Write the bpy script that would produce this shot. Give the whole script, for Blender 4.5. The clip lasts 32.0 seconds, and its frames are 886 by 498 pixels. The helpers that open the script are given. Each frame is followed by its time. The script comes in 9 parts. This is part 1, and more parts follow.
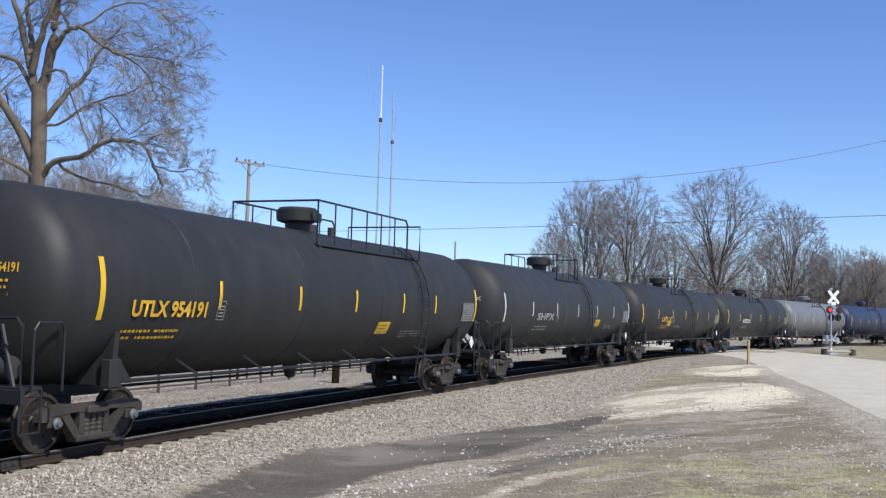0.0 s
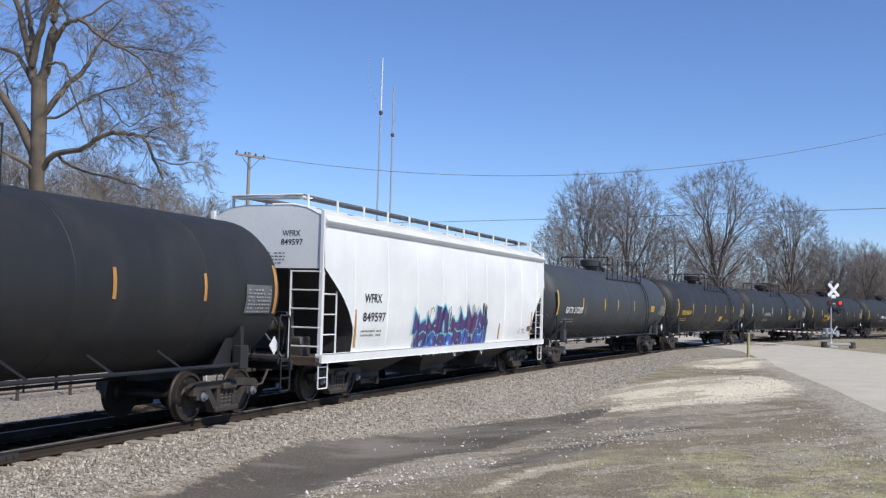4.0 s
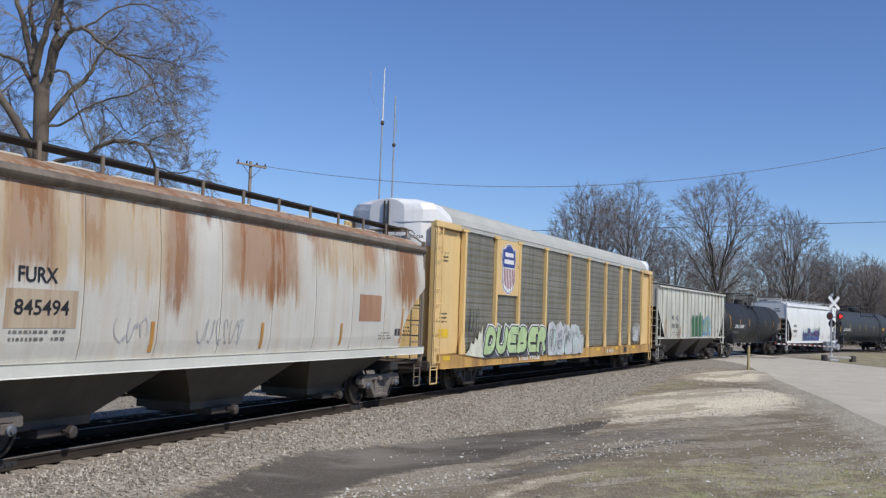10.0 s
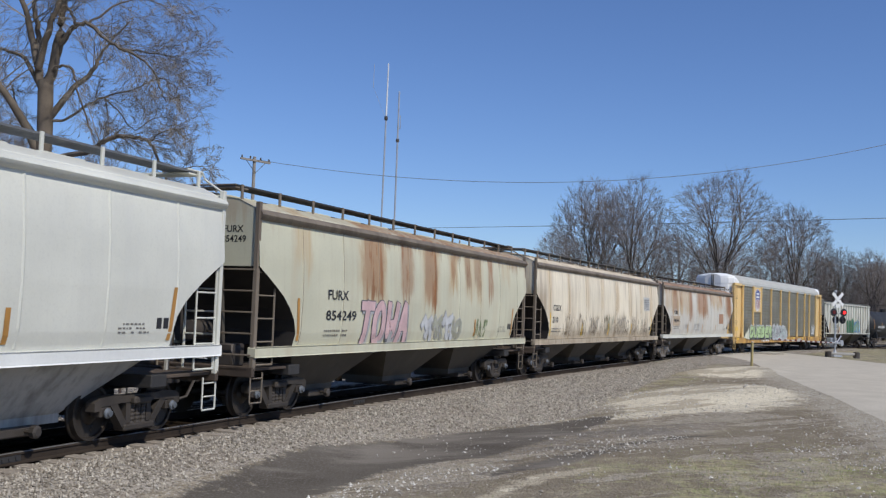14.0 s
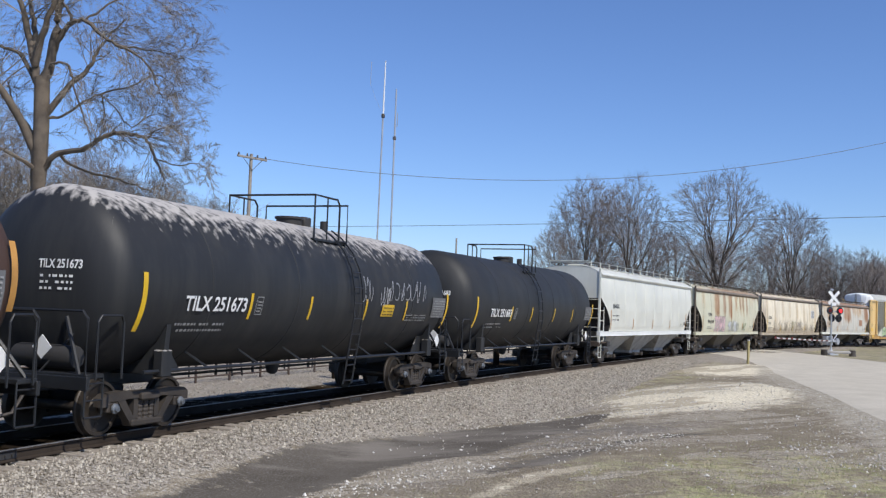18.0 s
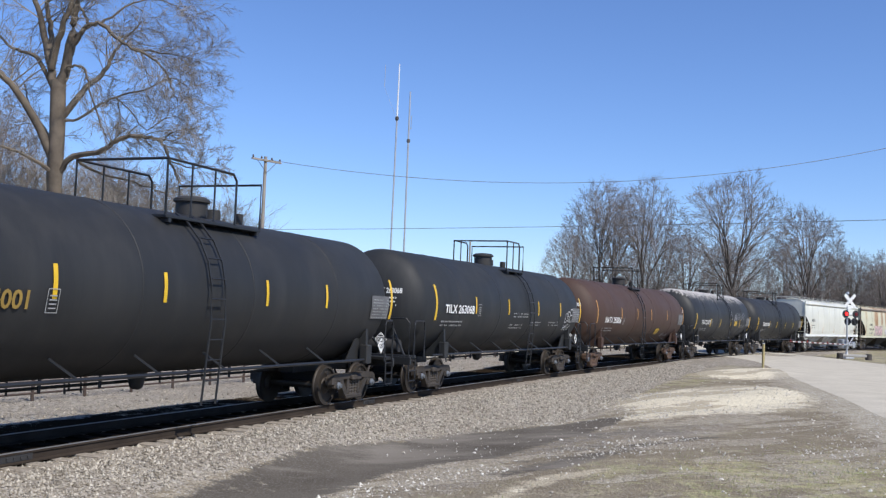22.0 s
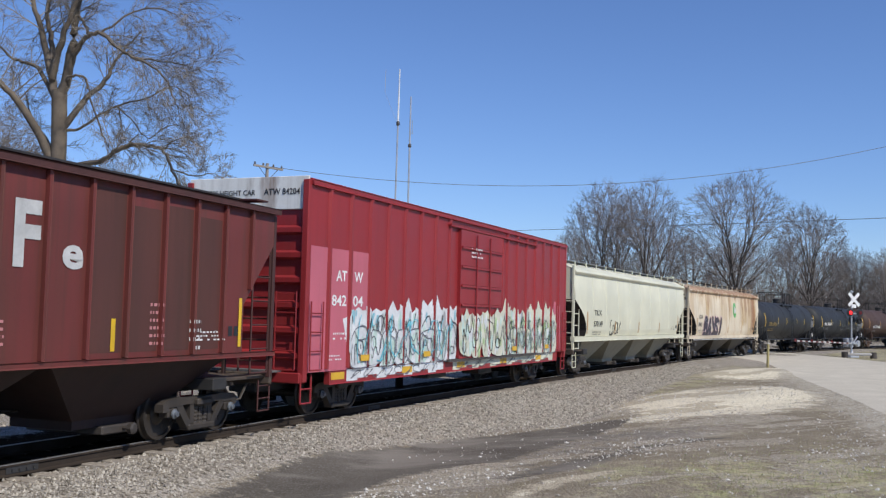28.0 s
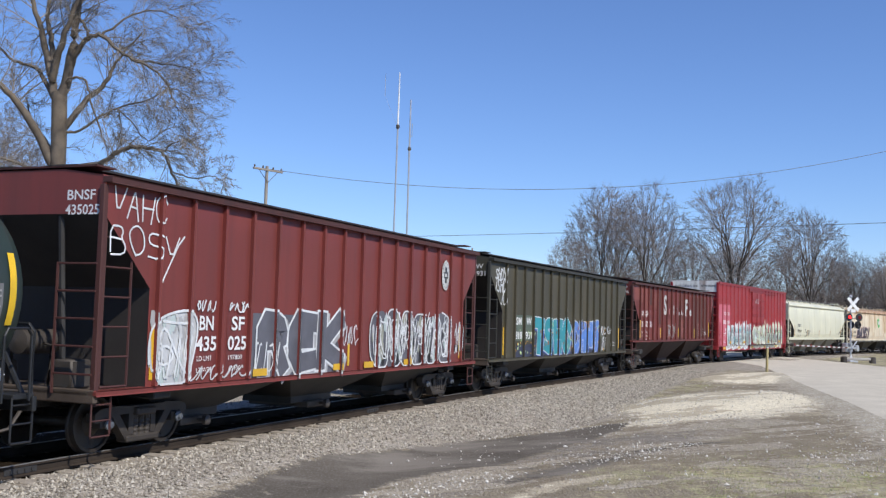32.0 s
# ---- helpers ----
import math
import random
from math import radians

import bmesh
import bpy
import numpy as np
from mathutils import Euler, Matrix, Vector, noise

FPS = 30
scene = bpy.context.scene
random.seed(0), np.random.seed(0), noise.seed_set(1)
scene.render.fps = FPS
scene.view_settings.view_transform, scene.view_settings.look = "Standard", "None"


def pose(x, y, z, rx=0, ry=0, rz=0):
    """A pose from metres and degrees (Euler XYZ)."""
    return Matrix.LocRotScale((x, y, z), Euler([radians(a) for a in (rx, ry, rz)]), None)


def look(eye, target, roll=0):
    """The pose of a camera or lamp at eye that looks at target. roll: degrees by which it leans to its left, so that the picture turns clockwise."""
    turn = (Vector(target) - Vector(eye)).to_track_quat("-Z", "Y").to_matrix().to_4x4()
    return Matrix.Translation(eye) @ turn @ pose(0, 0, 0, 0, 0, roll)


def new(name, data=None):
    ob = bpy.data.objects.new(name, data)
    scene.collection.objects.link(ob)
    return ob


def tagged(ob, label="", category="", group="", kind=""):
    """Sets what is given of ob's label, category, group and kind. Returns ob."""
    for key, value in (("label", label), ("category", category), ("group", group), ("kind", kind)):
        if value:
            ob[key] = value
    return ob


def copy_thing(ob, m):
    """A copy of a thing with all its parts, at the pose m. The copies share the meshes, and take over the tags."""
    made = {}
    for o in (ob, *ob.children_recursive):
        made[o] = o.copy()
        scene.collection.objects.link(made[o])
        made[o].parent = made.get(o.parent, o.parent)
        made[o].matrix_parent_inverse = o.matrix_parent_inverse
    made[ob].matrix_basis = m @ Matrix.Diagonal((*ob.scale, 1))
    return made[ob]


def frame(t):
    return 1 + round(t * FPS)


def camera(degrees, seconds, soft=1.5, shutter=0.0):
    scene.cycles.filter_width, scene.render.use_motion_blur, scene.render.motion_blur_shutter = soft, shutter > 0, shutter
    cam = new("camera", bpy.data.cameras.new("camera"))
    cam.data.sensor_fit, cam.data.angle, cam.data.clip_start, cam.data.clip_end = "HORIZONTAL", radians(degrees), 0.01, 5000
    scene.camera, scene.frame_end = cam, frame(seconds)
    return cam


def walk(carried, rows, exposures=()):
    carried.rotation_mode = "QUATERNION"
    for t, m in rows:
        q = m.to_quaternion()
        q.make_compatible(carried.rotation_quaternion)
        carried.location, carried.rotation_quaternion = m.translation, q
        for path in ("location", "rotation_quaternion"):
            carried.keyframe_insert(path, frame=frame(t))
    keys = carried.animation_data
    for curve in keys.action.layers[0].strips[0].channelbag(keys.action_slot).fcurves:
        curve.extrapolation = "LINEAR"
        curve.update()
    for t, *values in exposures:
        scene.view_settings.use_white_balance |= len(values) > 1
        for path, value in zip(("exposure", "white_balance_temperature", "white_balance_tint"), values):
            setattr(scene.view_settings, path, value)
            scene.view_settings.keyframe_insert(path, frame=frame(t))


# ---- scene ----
# ---------------------------------------------------------------- camera
EYE = (0.0, 0.0, 2.30)
cam = camera(47.48, 32.0, soft=1.3)
# seconds, turn to the left, upward tilt, lean (degrees)
ROWS = [
    (0.0, 0.045, 3.592, 1.508), (0.5, -0.0, 3.606, 1.657), (1.0, -0.121, 3.44, 1.477), (1.5, -0.163, 3.357, 1.256),
    (2.0, -0.182, 3.035, 1.415), (2.5, -0.145, 2.944, 1.465), (3.0, -0.122, 3.043, 1.46), (3.5, -0.045, 3.229, 1.467),
    (5.5, 0.222, 2.963, 1.668), (6.0, 0.128, 2.994, 1.746), (6.5, 0.359, 3.012, 1.546), (7.0, 0.394, 2.968, 1.869),
    (7.5, 0.265, 3.045, 1.751), (8.0, 0.244, 3.129, 1.86), (8.5, 0.084, 3.224, 1.842), (9.0, 0.0, 3.328, 1.829),
    (9.5, 0.147, 3.541, 1.98), (10.0, 0.093, 3.777, 1.935), (10.5, 0.164, 3.833, 1.837), (11.0, 0.033, 3.785, 1.944),
    (11.5, 0.19, 3.448, 1.879), (12.0, 0.21, 3.169, 1.94), (12.5, 0.288, 3.118, 2.006), (13.0, 0.362, 3.166, 2.036),
    (13.5, 0.433, 3.338, 2.002), (14.0, 0.286, 3.517, 2.029), (14.5, 0.251, 3.606, 2.013), (16.5, 0.375, 3.763, 1.868),
    (17.0, 0.264, 3.553, 2.033), (17.5, 0.247, 3.503, 2.123), (18.0, 0.098, 3.395, 2.125), (18.5, 0.072, 3.416, 2.361),
    (19.0, 0.387, 3.345, 2.147), (19.5, 0.714, 3.379, 2.167), (20.0, 0.726, 3.43, 2.168), (20.5, 0.602, 3.48, 2.173),
    (21.0, 0.761, 3.503, 2.32), (21.5, 0.797, 3.554, 2.256), (22.0, 0.886, 3.511, 2.23), (22.5, 0.96, 3.341, 2.3),
    (23.0, 1.222, 3.278, 2.168), (23.5, 1.439, 3.235, 2.309), (24.0, 1.345, 3.328, 2.302), (24.5, 1.184, 3.483, 2.209),
    (25.0, 1.05, 3.567, 2.209), (25.5, 1.134, 3.552, 2.102), (27.5, 1.019, 3.581, 1.536), (28.0, 1.049, 3.749, 1.434),
    (28.5, 1.032, 3.809, 1.362), (29.0, 0.88, 3.882, 1.346), (29.5, 0.869, 3.987, 1.246), (30.0, 0.813, 4.025, 1.302),
    (30.5, 0.963, 3.807, 1.318), (31.0, 0.988, 3.826, 1.178), (31.5, 0.968, 3.901, 1.5), (32.0, 1.02, 3.934, 1.63),
]
# the camera's own brightening and darkening, in stops
EXPOSURES = [(0, 0.17), (3, 0.07), (6, -0.18), (9, -0.23), (10.5, -0.36), (12, -0.49), (13, -0.45), (14, -0.37), (17, -0.07), (18, -0.06), (21, 0.11), (24, 0.03), (25, -0.27), (28, -0.16), (29, -0.01), (32, 0.04)]
walk(cam, [(t, pose(*EYE, 90 + tilt, 0, turn) @ pose(0, 0, 0, 0, 0, lean)) for t, turn, tilt, lean in ROWS],
     exposures=EXPOSURES)

# ---------------------------------------------------------------- sky and sun
SUN_AZ = math.atan2(0.67, -0.74)      # clockwise from +y
SUN_EL = radians(47)
world = bpy.data.worlds.new("sky")
scene.world = world
world.use_nodes = True
wn = world.node_tree.nodes
sky = wn.new("ShaderNodeTexSky")
sky.sky_type, sky.sun_disc = "NISHITA", False
sky.sun_elevation, sky.sun_rotation = SUN_EL, SUN_AZ
sky.air_density, sky.dust_density, sky.ozone_density, sky.altitude = 1.0, 0.0, 4.5, 300
cool = wn.new("ShaderNodeMix")
cool.data_type, cool.blend_type = "RGBA", "MULTIPLY"
cool.inputs[0].default_value = 1.0
cool.inputs[7].default_value = (0.885, 1.0, 1.29, 1)
world.node_tree.links.new(sky.outputs[0], cool.inputs[6])
world.node_tree.links.new(cool.outputs[2], wn["Background"].inputs[0])
wn["Background"].inputs[1].default_value = 0.11
sun_data = bpy.data.lights.new("sun", "SUN")
sun_data.energy, sun_data.angle, sun_data.color = 4.4, radians(0.53), (1.0, 0.955, 0.88)
sun = new("sun", sun_data)
sun_dir = Vector((math.sin(SUN_AZ) * math.cos(SUN_EL), math.cos(SUN_AZ) * math.cos(SUN_EL), math.sin(SUN_EL)))
sun.matrix_world = look(sun_dir * 300, (0, 0, 0))

# ---------------------------------------------------------------- materials


def node_mat(name, rough=0.6, metal=0.0):
    m = bpy.data.materials.new(name)
    m.use_nodes = True
    nt = m.node_tree
    b = nt.nodes["Principled BSDF"]
    b.inputs["Roughness"].default_value = rough
    b.inputs["Metallic"].default_value = metal
    return m, nt, b


def add(nt, kind, **vals):
    n = nt.nodes.new(kind)
    for k, v in vals.items():
        n.inputs[k.replace("_", " ")].default_value = v
    return n


def ramp(nt, src, a, b, ca=(0, 0, 0, 1), cb=(1, 1, 1, 1)):
    r = nt.nodes.new("ShaderNodeValToRGB")
    r.color_ramp.elements[0].position, r.color_ramp.elements[1].position = a, b
    r.color_ramp.elements[0].color, r.color_ramp.elements[1].color = ca, cb
    nt.links.new(src, r.inputs[0])
    return r.outputs[0]


def mixc(nt, fac, a, b, mode="MIX"):
    m = nt.nodes.new("ShaderNodeMix")
    m.data_type, m.blend_type = "RGBA", mode
    for sock, v in ((m.inputs[0], fac), (m.inputs[6], a), (m.inputs[7], b)):
        if hasattr(v, "links"):
            nt.links.new(v, sock)
        elif isinstance(v, (int, float)):
            sock.default_value = v
        else:
            sock.default_value = (*v[:3], 1)
    return m.outputs[2]


def math_node(nt, op, a, b=0.0):
    m = nt.nodes.new("ShaderNodeMath")
    m.operation = op
    for sock, v in ((m.inputs[0], a), (m.inputs[1], b)):
        if hasattr(v, "links"):
            nt.links.new(v, sock)
        else:
            sock.default_value = v
    return m.outputs[0]


def coords(nt, scale=(1, 1, 1), offset=(0, 0, 0)):
    tc = nt.nodes.new("ShaderNodeTexCoord")
    mp = nt.nodes.new("ShaderNodeMapping")
    mp.inputs["Scale"].default_value = scale
    mp.inputs["Location"].default_value = offset
    nt.links.new(tc.outputs["Object"], mp.inputs[0])
    return mp.outputs[0]


def noise_fac(nt, vec, scale, detail=4.0, rough=0.55):
    n = add(nt, "ShaderNodeTexNoise", Scale=scale, Detail=detail, Roughness=rough)
    nt.links.new(vec, n.inputs["Vector"])
    return n.outputs["Fac"]


def bump(nt, b, height, strength=0.2, dist=0.02):
    n = add(nt, "ShaderNodeBump", Strength=strength, Distance=dist)
    nt.links.new(height, n.inputs["Height"])
    nt.links.new(n.outputs[0], b.inputs["Normal"])


def tone(c, k):
    return tuple(min(1.0, x * k) for x in c[:3])


def plain(name, col, rough=0.6, metal=0.0, var=0.25, scale=3.0, bumps=0.15):
    """A worn uniform surface: grain at two scales and fine relief."""
    m, nt, b = node_mat(name, rough, metal)
    v = coords(nt)
    big, fine = noise_fac(nt, v, scale * 0.3), noise_fac(nt, v, scale * 9)
    c = mixc(nt, ramp(nt, big, 0.3, 0.7), tone(col, 1 - var), tone(col, 1 + var * 0.5))
    c = mixc(nt, math_node(nt, "MULTIPLY", ramp(nt, fine, 0.45, 0.75), var), c, tone(col, 0.55))
    nt.links.new(c, b.inputs["Base Color"])
    if bumps:
        bump(nt, b, fine, bumps, 0.01)
    return m


def paint(name, col, rough=0.45, streak=None, streak_amt=0.4, rust=None, rust_amt=0.0, rust_top=False, seed=0.0, dust=None, dust_amt=0.0, spec=0.4, runs=(), wash=(), soot=()):
    """Old railway paint: mottling, vertical run-off streaks, rust patches and road dust."""
    m, nt, b = node_mat(name, rough)
    b.inputs["Specular IOR Level"].default_value = spec
    v = coords(nt, offset=(seed, seed * 1.7, 0))
    sv = coords(nt, (2.2, 2.2, 0.16), (seed * 2, 0, seed))
    sv2 = coords(nt, (7.0, 7.0, 0.35), (0, seed, 0))
    big, fine = noise_fac(nt, v, 0.55, 5), noise_fac(nt, v, 22.0, 3)
    c = mixc(nt, ramp(nt, big, 0.32, 0.68), tone(col, 0.9), tone(col, 1.06))
    c = mixc(nt, math_node(nt, "MULTIPLY", ramp(nt, fine, 0.5, 0.8), 0.16), c, tone(col, 0.5))
    if streak:
        f1 = math_node(nt, "MULTIPLY", ramp(nt, noise_fac(nt, sv, 1.0, 5), 0.48, 0.72), streak_amt)
        f2 = math_node(nt, "MULTIPLY", ramp(nt, noise_fac(nt, sv2, 1.0, 4), 0.5, 0.75), streak_amt * 0.6)
        c = mixc(nt, f1, c, streak)
        c = mixc(nt, f2, c, tone(streak, 0.8))
    if rust:
        rv = coords(nt, (0.62, 0.62, 0.22), (seed * 3, 0, seed))
        pat = math_node(nt, "ADD", noise_fac(nt, rv, 1.0, 6, 0.62), math_node(nt, "MULTIPLY", noise_fac(nt, sv2, 1.2, 4), 0.16))
        if rust_top:
            sep = nt.nodes.new("ShaderNodeSeparateXYZ")
            nt.links.new(v, sep.inputs[0])
            hi = nt.nodes.new("ShaderNodeMapRange")
            hi.inputs[1].default_value, hi.inputs[2].default_value = 2.2, 4.6
            hi.inputs[3].default_value, hi.inputs[4].default_value = -0.12, 0.17
            nt.links.new(sep.outputs[2], hi.inputs[0])
            pat = math_node(nt, "ADD", pat, hi.outputs[0])
        f = math_node(nt, "MULTIPLY", ramp(nt, pat, 0.68 - rust_amt * 0.12, 0.74), 0.5 + 0.45 * rust_amt)
        c = mixc(nt, f, c, mixc(nt, ramp(nt, big, 0.3, 0.7), rust, tone(rust, 0.55)))
    if runs or wash or soot:
        # stains with a place of their own: where along the car, the height they end at, half width, strength
        sep = nt.nodes.new("ShaderNodeSeparateXYZ")
        nt.links.new(coords(nt), sep.inputs[0])
        wob = math_node(nt, "SUBTRACT", noise_fac(nt, coords(nt, (1.6, 1.6, 0.7)), 1.0, 6, 0.65), 0.5)
        comb = math_node(nt, "SUBTRACT", noise_fac(nt, coords(nt, (6.0, 6.0, 0.25)), 1.0, 5, 0.6), 0.5)
        ragged = math_node(nt, "ADD", sep.outputs[2], math_node(nt, "ADD", math_node(nt, "MULTIPLY", comb, 1.5), math_node(nt, "MULTIPLY", wob, 0.9)))
        grit = ramp(nt, math_node(nt, "ADD", comb, math_node(nt, "MULTIPLY", wob, 1.0)), -0.25, 0.1)
        for group, dark, light, rising in ((wash, (0.50, 0.36, 0.19), (0.42, 0.27, 0.12), False), (soot, (0.24, 0.16, 0.09), (0.14, 0.095, 0.055), True), (runs, (0.35, 0.150, 0.052), (0.20, 0.085, 0.035), False)):
            total = None
            for u, low, half, power in group:
                dx = math_node(nt, "ADD", math_node(nt, "ABSOLUTE", math_node(nt, "SUBTRACT", sep.outputs[0], u)), math_node(nt, "MULTIPLY", wob, min(half, 0.7) * 1.6))
                mx = nt.nodes.new("ShaderNodeMapRange")
                mx.interpolation_type = "SMOOTHSTEP"
                for q, val in enumerate((half * 0.6, half * 1.15, power, 0.0)):
                    mx.inputs[q + 1].default_value = val
                nt.links.new(dx, mx.inputs[0])
                mz = nt.nodes.new("ShaderNodeMapRange")
                mz.interpolation_type = "SMOOTHSTEP"
                for q, val in enumerate((low - 0.45, low + 0.3, 1.0, 0.0) if rising else (low - 0.22, low + 0.22, 0.0, 1.0)):
                    mz.inputs[q + 1].default_value = val
                nt.links.new(ragged, mz.inputs[0])
                one = math_node(nt, "MULTIPLY", mx.outputs[0], mz.outputs[0])
                total = one if total is None else math_node(nt, "MAXIMUM", total, one)
            if group:
                c = mixc(nt, math_node(nt, "MULTIPLY", total, math_node(nt, "ADD", math_node(nt, "MULTIPLY", grit, 0.35), 0.65)), c, mixc(nt, ramp(nt, big, 0.3, 0.7), dark, light))
    if dust:
        geo = nt.nodes.new("ShaderNodeNewGeometry")
        sep = nt.nodes.new("ShaderNodeSeparateXYZ")
        nt.links.new(geo.outputs["Normal"], sep.inputs[0])
        up = ramp(nt, math_node(nt, "ADD", sep.outputs[2], math_node(nt, "MULTIPLY", math_node(nt, "SUBTRACT", noise_fac(nt, sv2, 1.0, 5), 0.5), 1.1)), 0.66, 0.92)
        c = mixc(nt, math_node(nt, "MULTIPLY", up, dust_amt), c, dust)
    nt.links.new(c, b.inputs["Base Color"])
    nt.links.new(ramp(nt, big, 0.2, 0.8, (rough - 0.1,) * 3 + (1,), (rough + 0.15,) * 3 + (1,)), b.inputs["Roughness"])
    bump(nt, b, math_node(nt, "ADD", big, math_node(nt, "MULTIPLY", fine, 0.15)), 0.12, 0.03)
    return m


STEEL = plain("weathered_steel", (0.085, 0.072, 0.062), 0.6, 0.3, 0.4, 4)
FRAME = plain("grimy_truck_casting", (0.060, 0.049, 0.040), 0.7, 0.1, 0.45, 5)
DARK = plain("grimy_underframe", (0.035, 0.033, 0.032), 0.7, 0.0, 0.4, 4)
PALEFRAME = plain("dusty_truck_casting", (0.20, 0.175, 0.15), 0.75, 0, 0.5, 5)
CAP = plain("bearing_cap_steel", (0.15, 0.165, 0.185), 0.55, 0.2, 0.4, 20)
WHEEL = plain("wheel_steel", (0.052, 0.042, 0.034), 0.55, 0.4, 0.4, 5)
RAIL = plain("rail_steel", (0.050, 0.039, 0.031), 0.85, 0.0, 0.3, 6)
RAIL.node_tree.nodes["Principled BSDF"].inputs["Specular IOR Level"].default_value = 0.05
RAILTOP = plain("polished_rail_head", (0.30, 0.285, 0.27), 0.5, 0.6, 0.15, 10, 0.03)
TIE, nt_tie, b_tie = node_mat("weathered_tie_timber", 0.85)
tie_x = nt_tie.nodes.new("ShaderNodeSeparateXYZ")
nt_tie.links.new(coords(nt_tie), tie_x.inputs[0])
tie_v = noise_fac(nt_tie, coords(nt_tie, (2, 14, 14)), 3.0, 5)
tie_c = mixc(nt_tie, ramp(nt_tie, tie_v, 0.3, 0.7), (0.21, 0.18, 0.145), (0.40, 0.355, 0.30))
# near-black between the rails: oil and the train's shade put into the colour
tie_f = ramp(nt_tie, math_node(nt_tie, "ADD", math_node(nt_tie, "ABSOLUTE", tie_x.outputs[0]), math_node(nt_tie, "MULTIPLY", tie_v, 0.3)), 0.88, 1.12)
nt_tie.links.new(mixc(nt_tie, tie_f, (0.020, 0.0145, 0.0095), tie_c), b_tie.inputs["Base Color"])
bump(nt_tie, b_tie, tie_v, 0.4, 0.01)
b_tie.inputs["Specular IOR Level"].default_value = 0.02
BLACK = plain("black_rail_pipe", (0.018, 0.019, 0.021), 0.45, 0, 0.2, 8)
YELLOW = plain("yellow_reflective_tape", (0.75, 0.47, 0.02), 0.4, 0, 0.2, 6, 0.03)
ORANGE = plain("faded_orange_reflector", (0.50, 0.25, 0.06), 0.5, 0, 0.3, 6, 0.03)
WHITE = plain("white_lettering", (0.78, 0.78, 0.76), 0.5, 0, 0.12, 6, 0.03)
INK = plain("black_lettering", (0.02, 0.02, 0.022), 0.5, 0, 0.1, 6, 0.03)
AMBER = plain("amber_lettering", (0.68, 0.40, 0.03), 0.5, 0, 0.15, 6, 0.03)
GRATE = plain("galvanised_grating", (0.22, 0.22, 0.22), 0.5, 0.5, 0.3, 12)
CONCRETE = plain("pale_concrete", (0.42, 0.40, 0.37), 0.85, 0, 0.2, 3)
GALV = plain("galvanised_mast", (0.50, 0.51, 0.53), 0.4, 0.5, 0.15, 4)
POLEWOOD = plain("grey_pole_timber", (0.31, 0.28, 0.245), 0.85, 0, 0.3, 3, 0.3)

# ---------------------------------------------------------------- mesh helpers


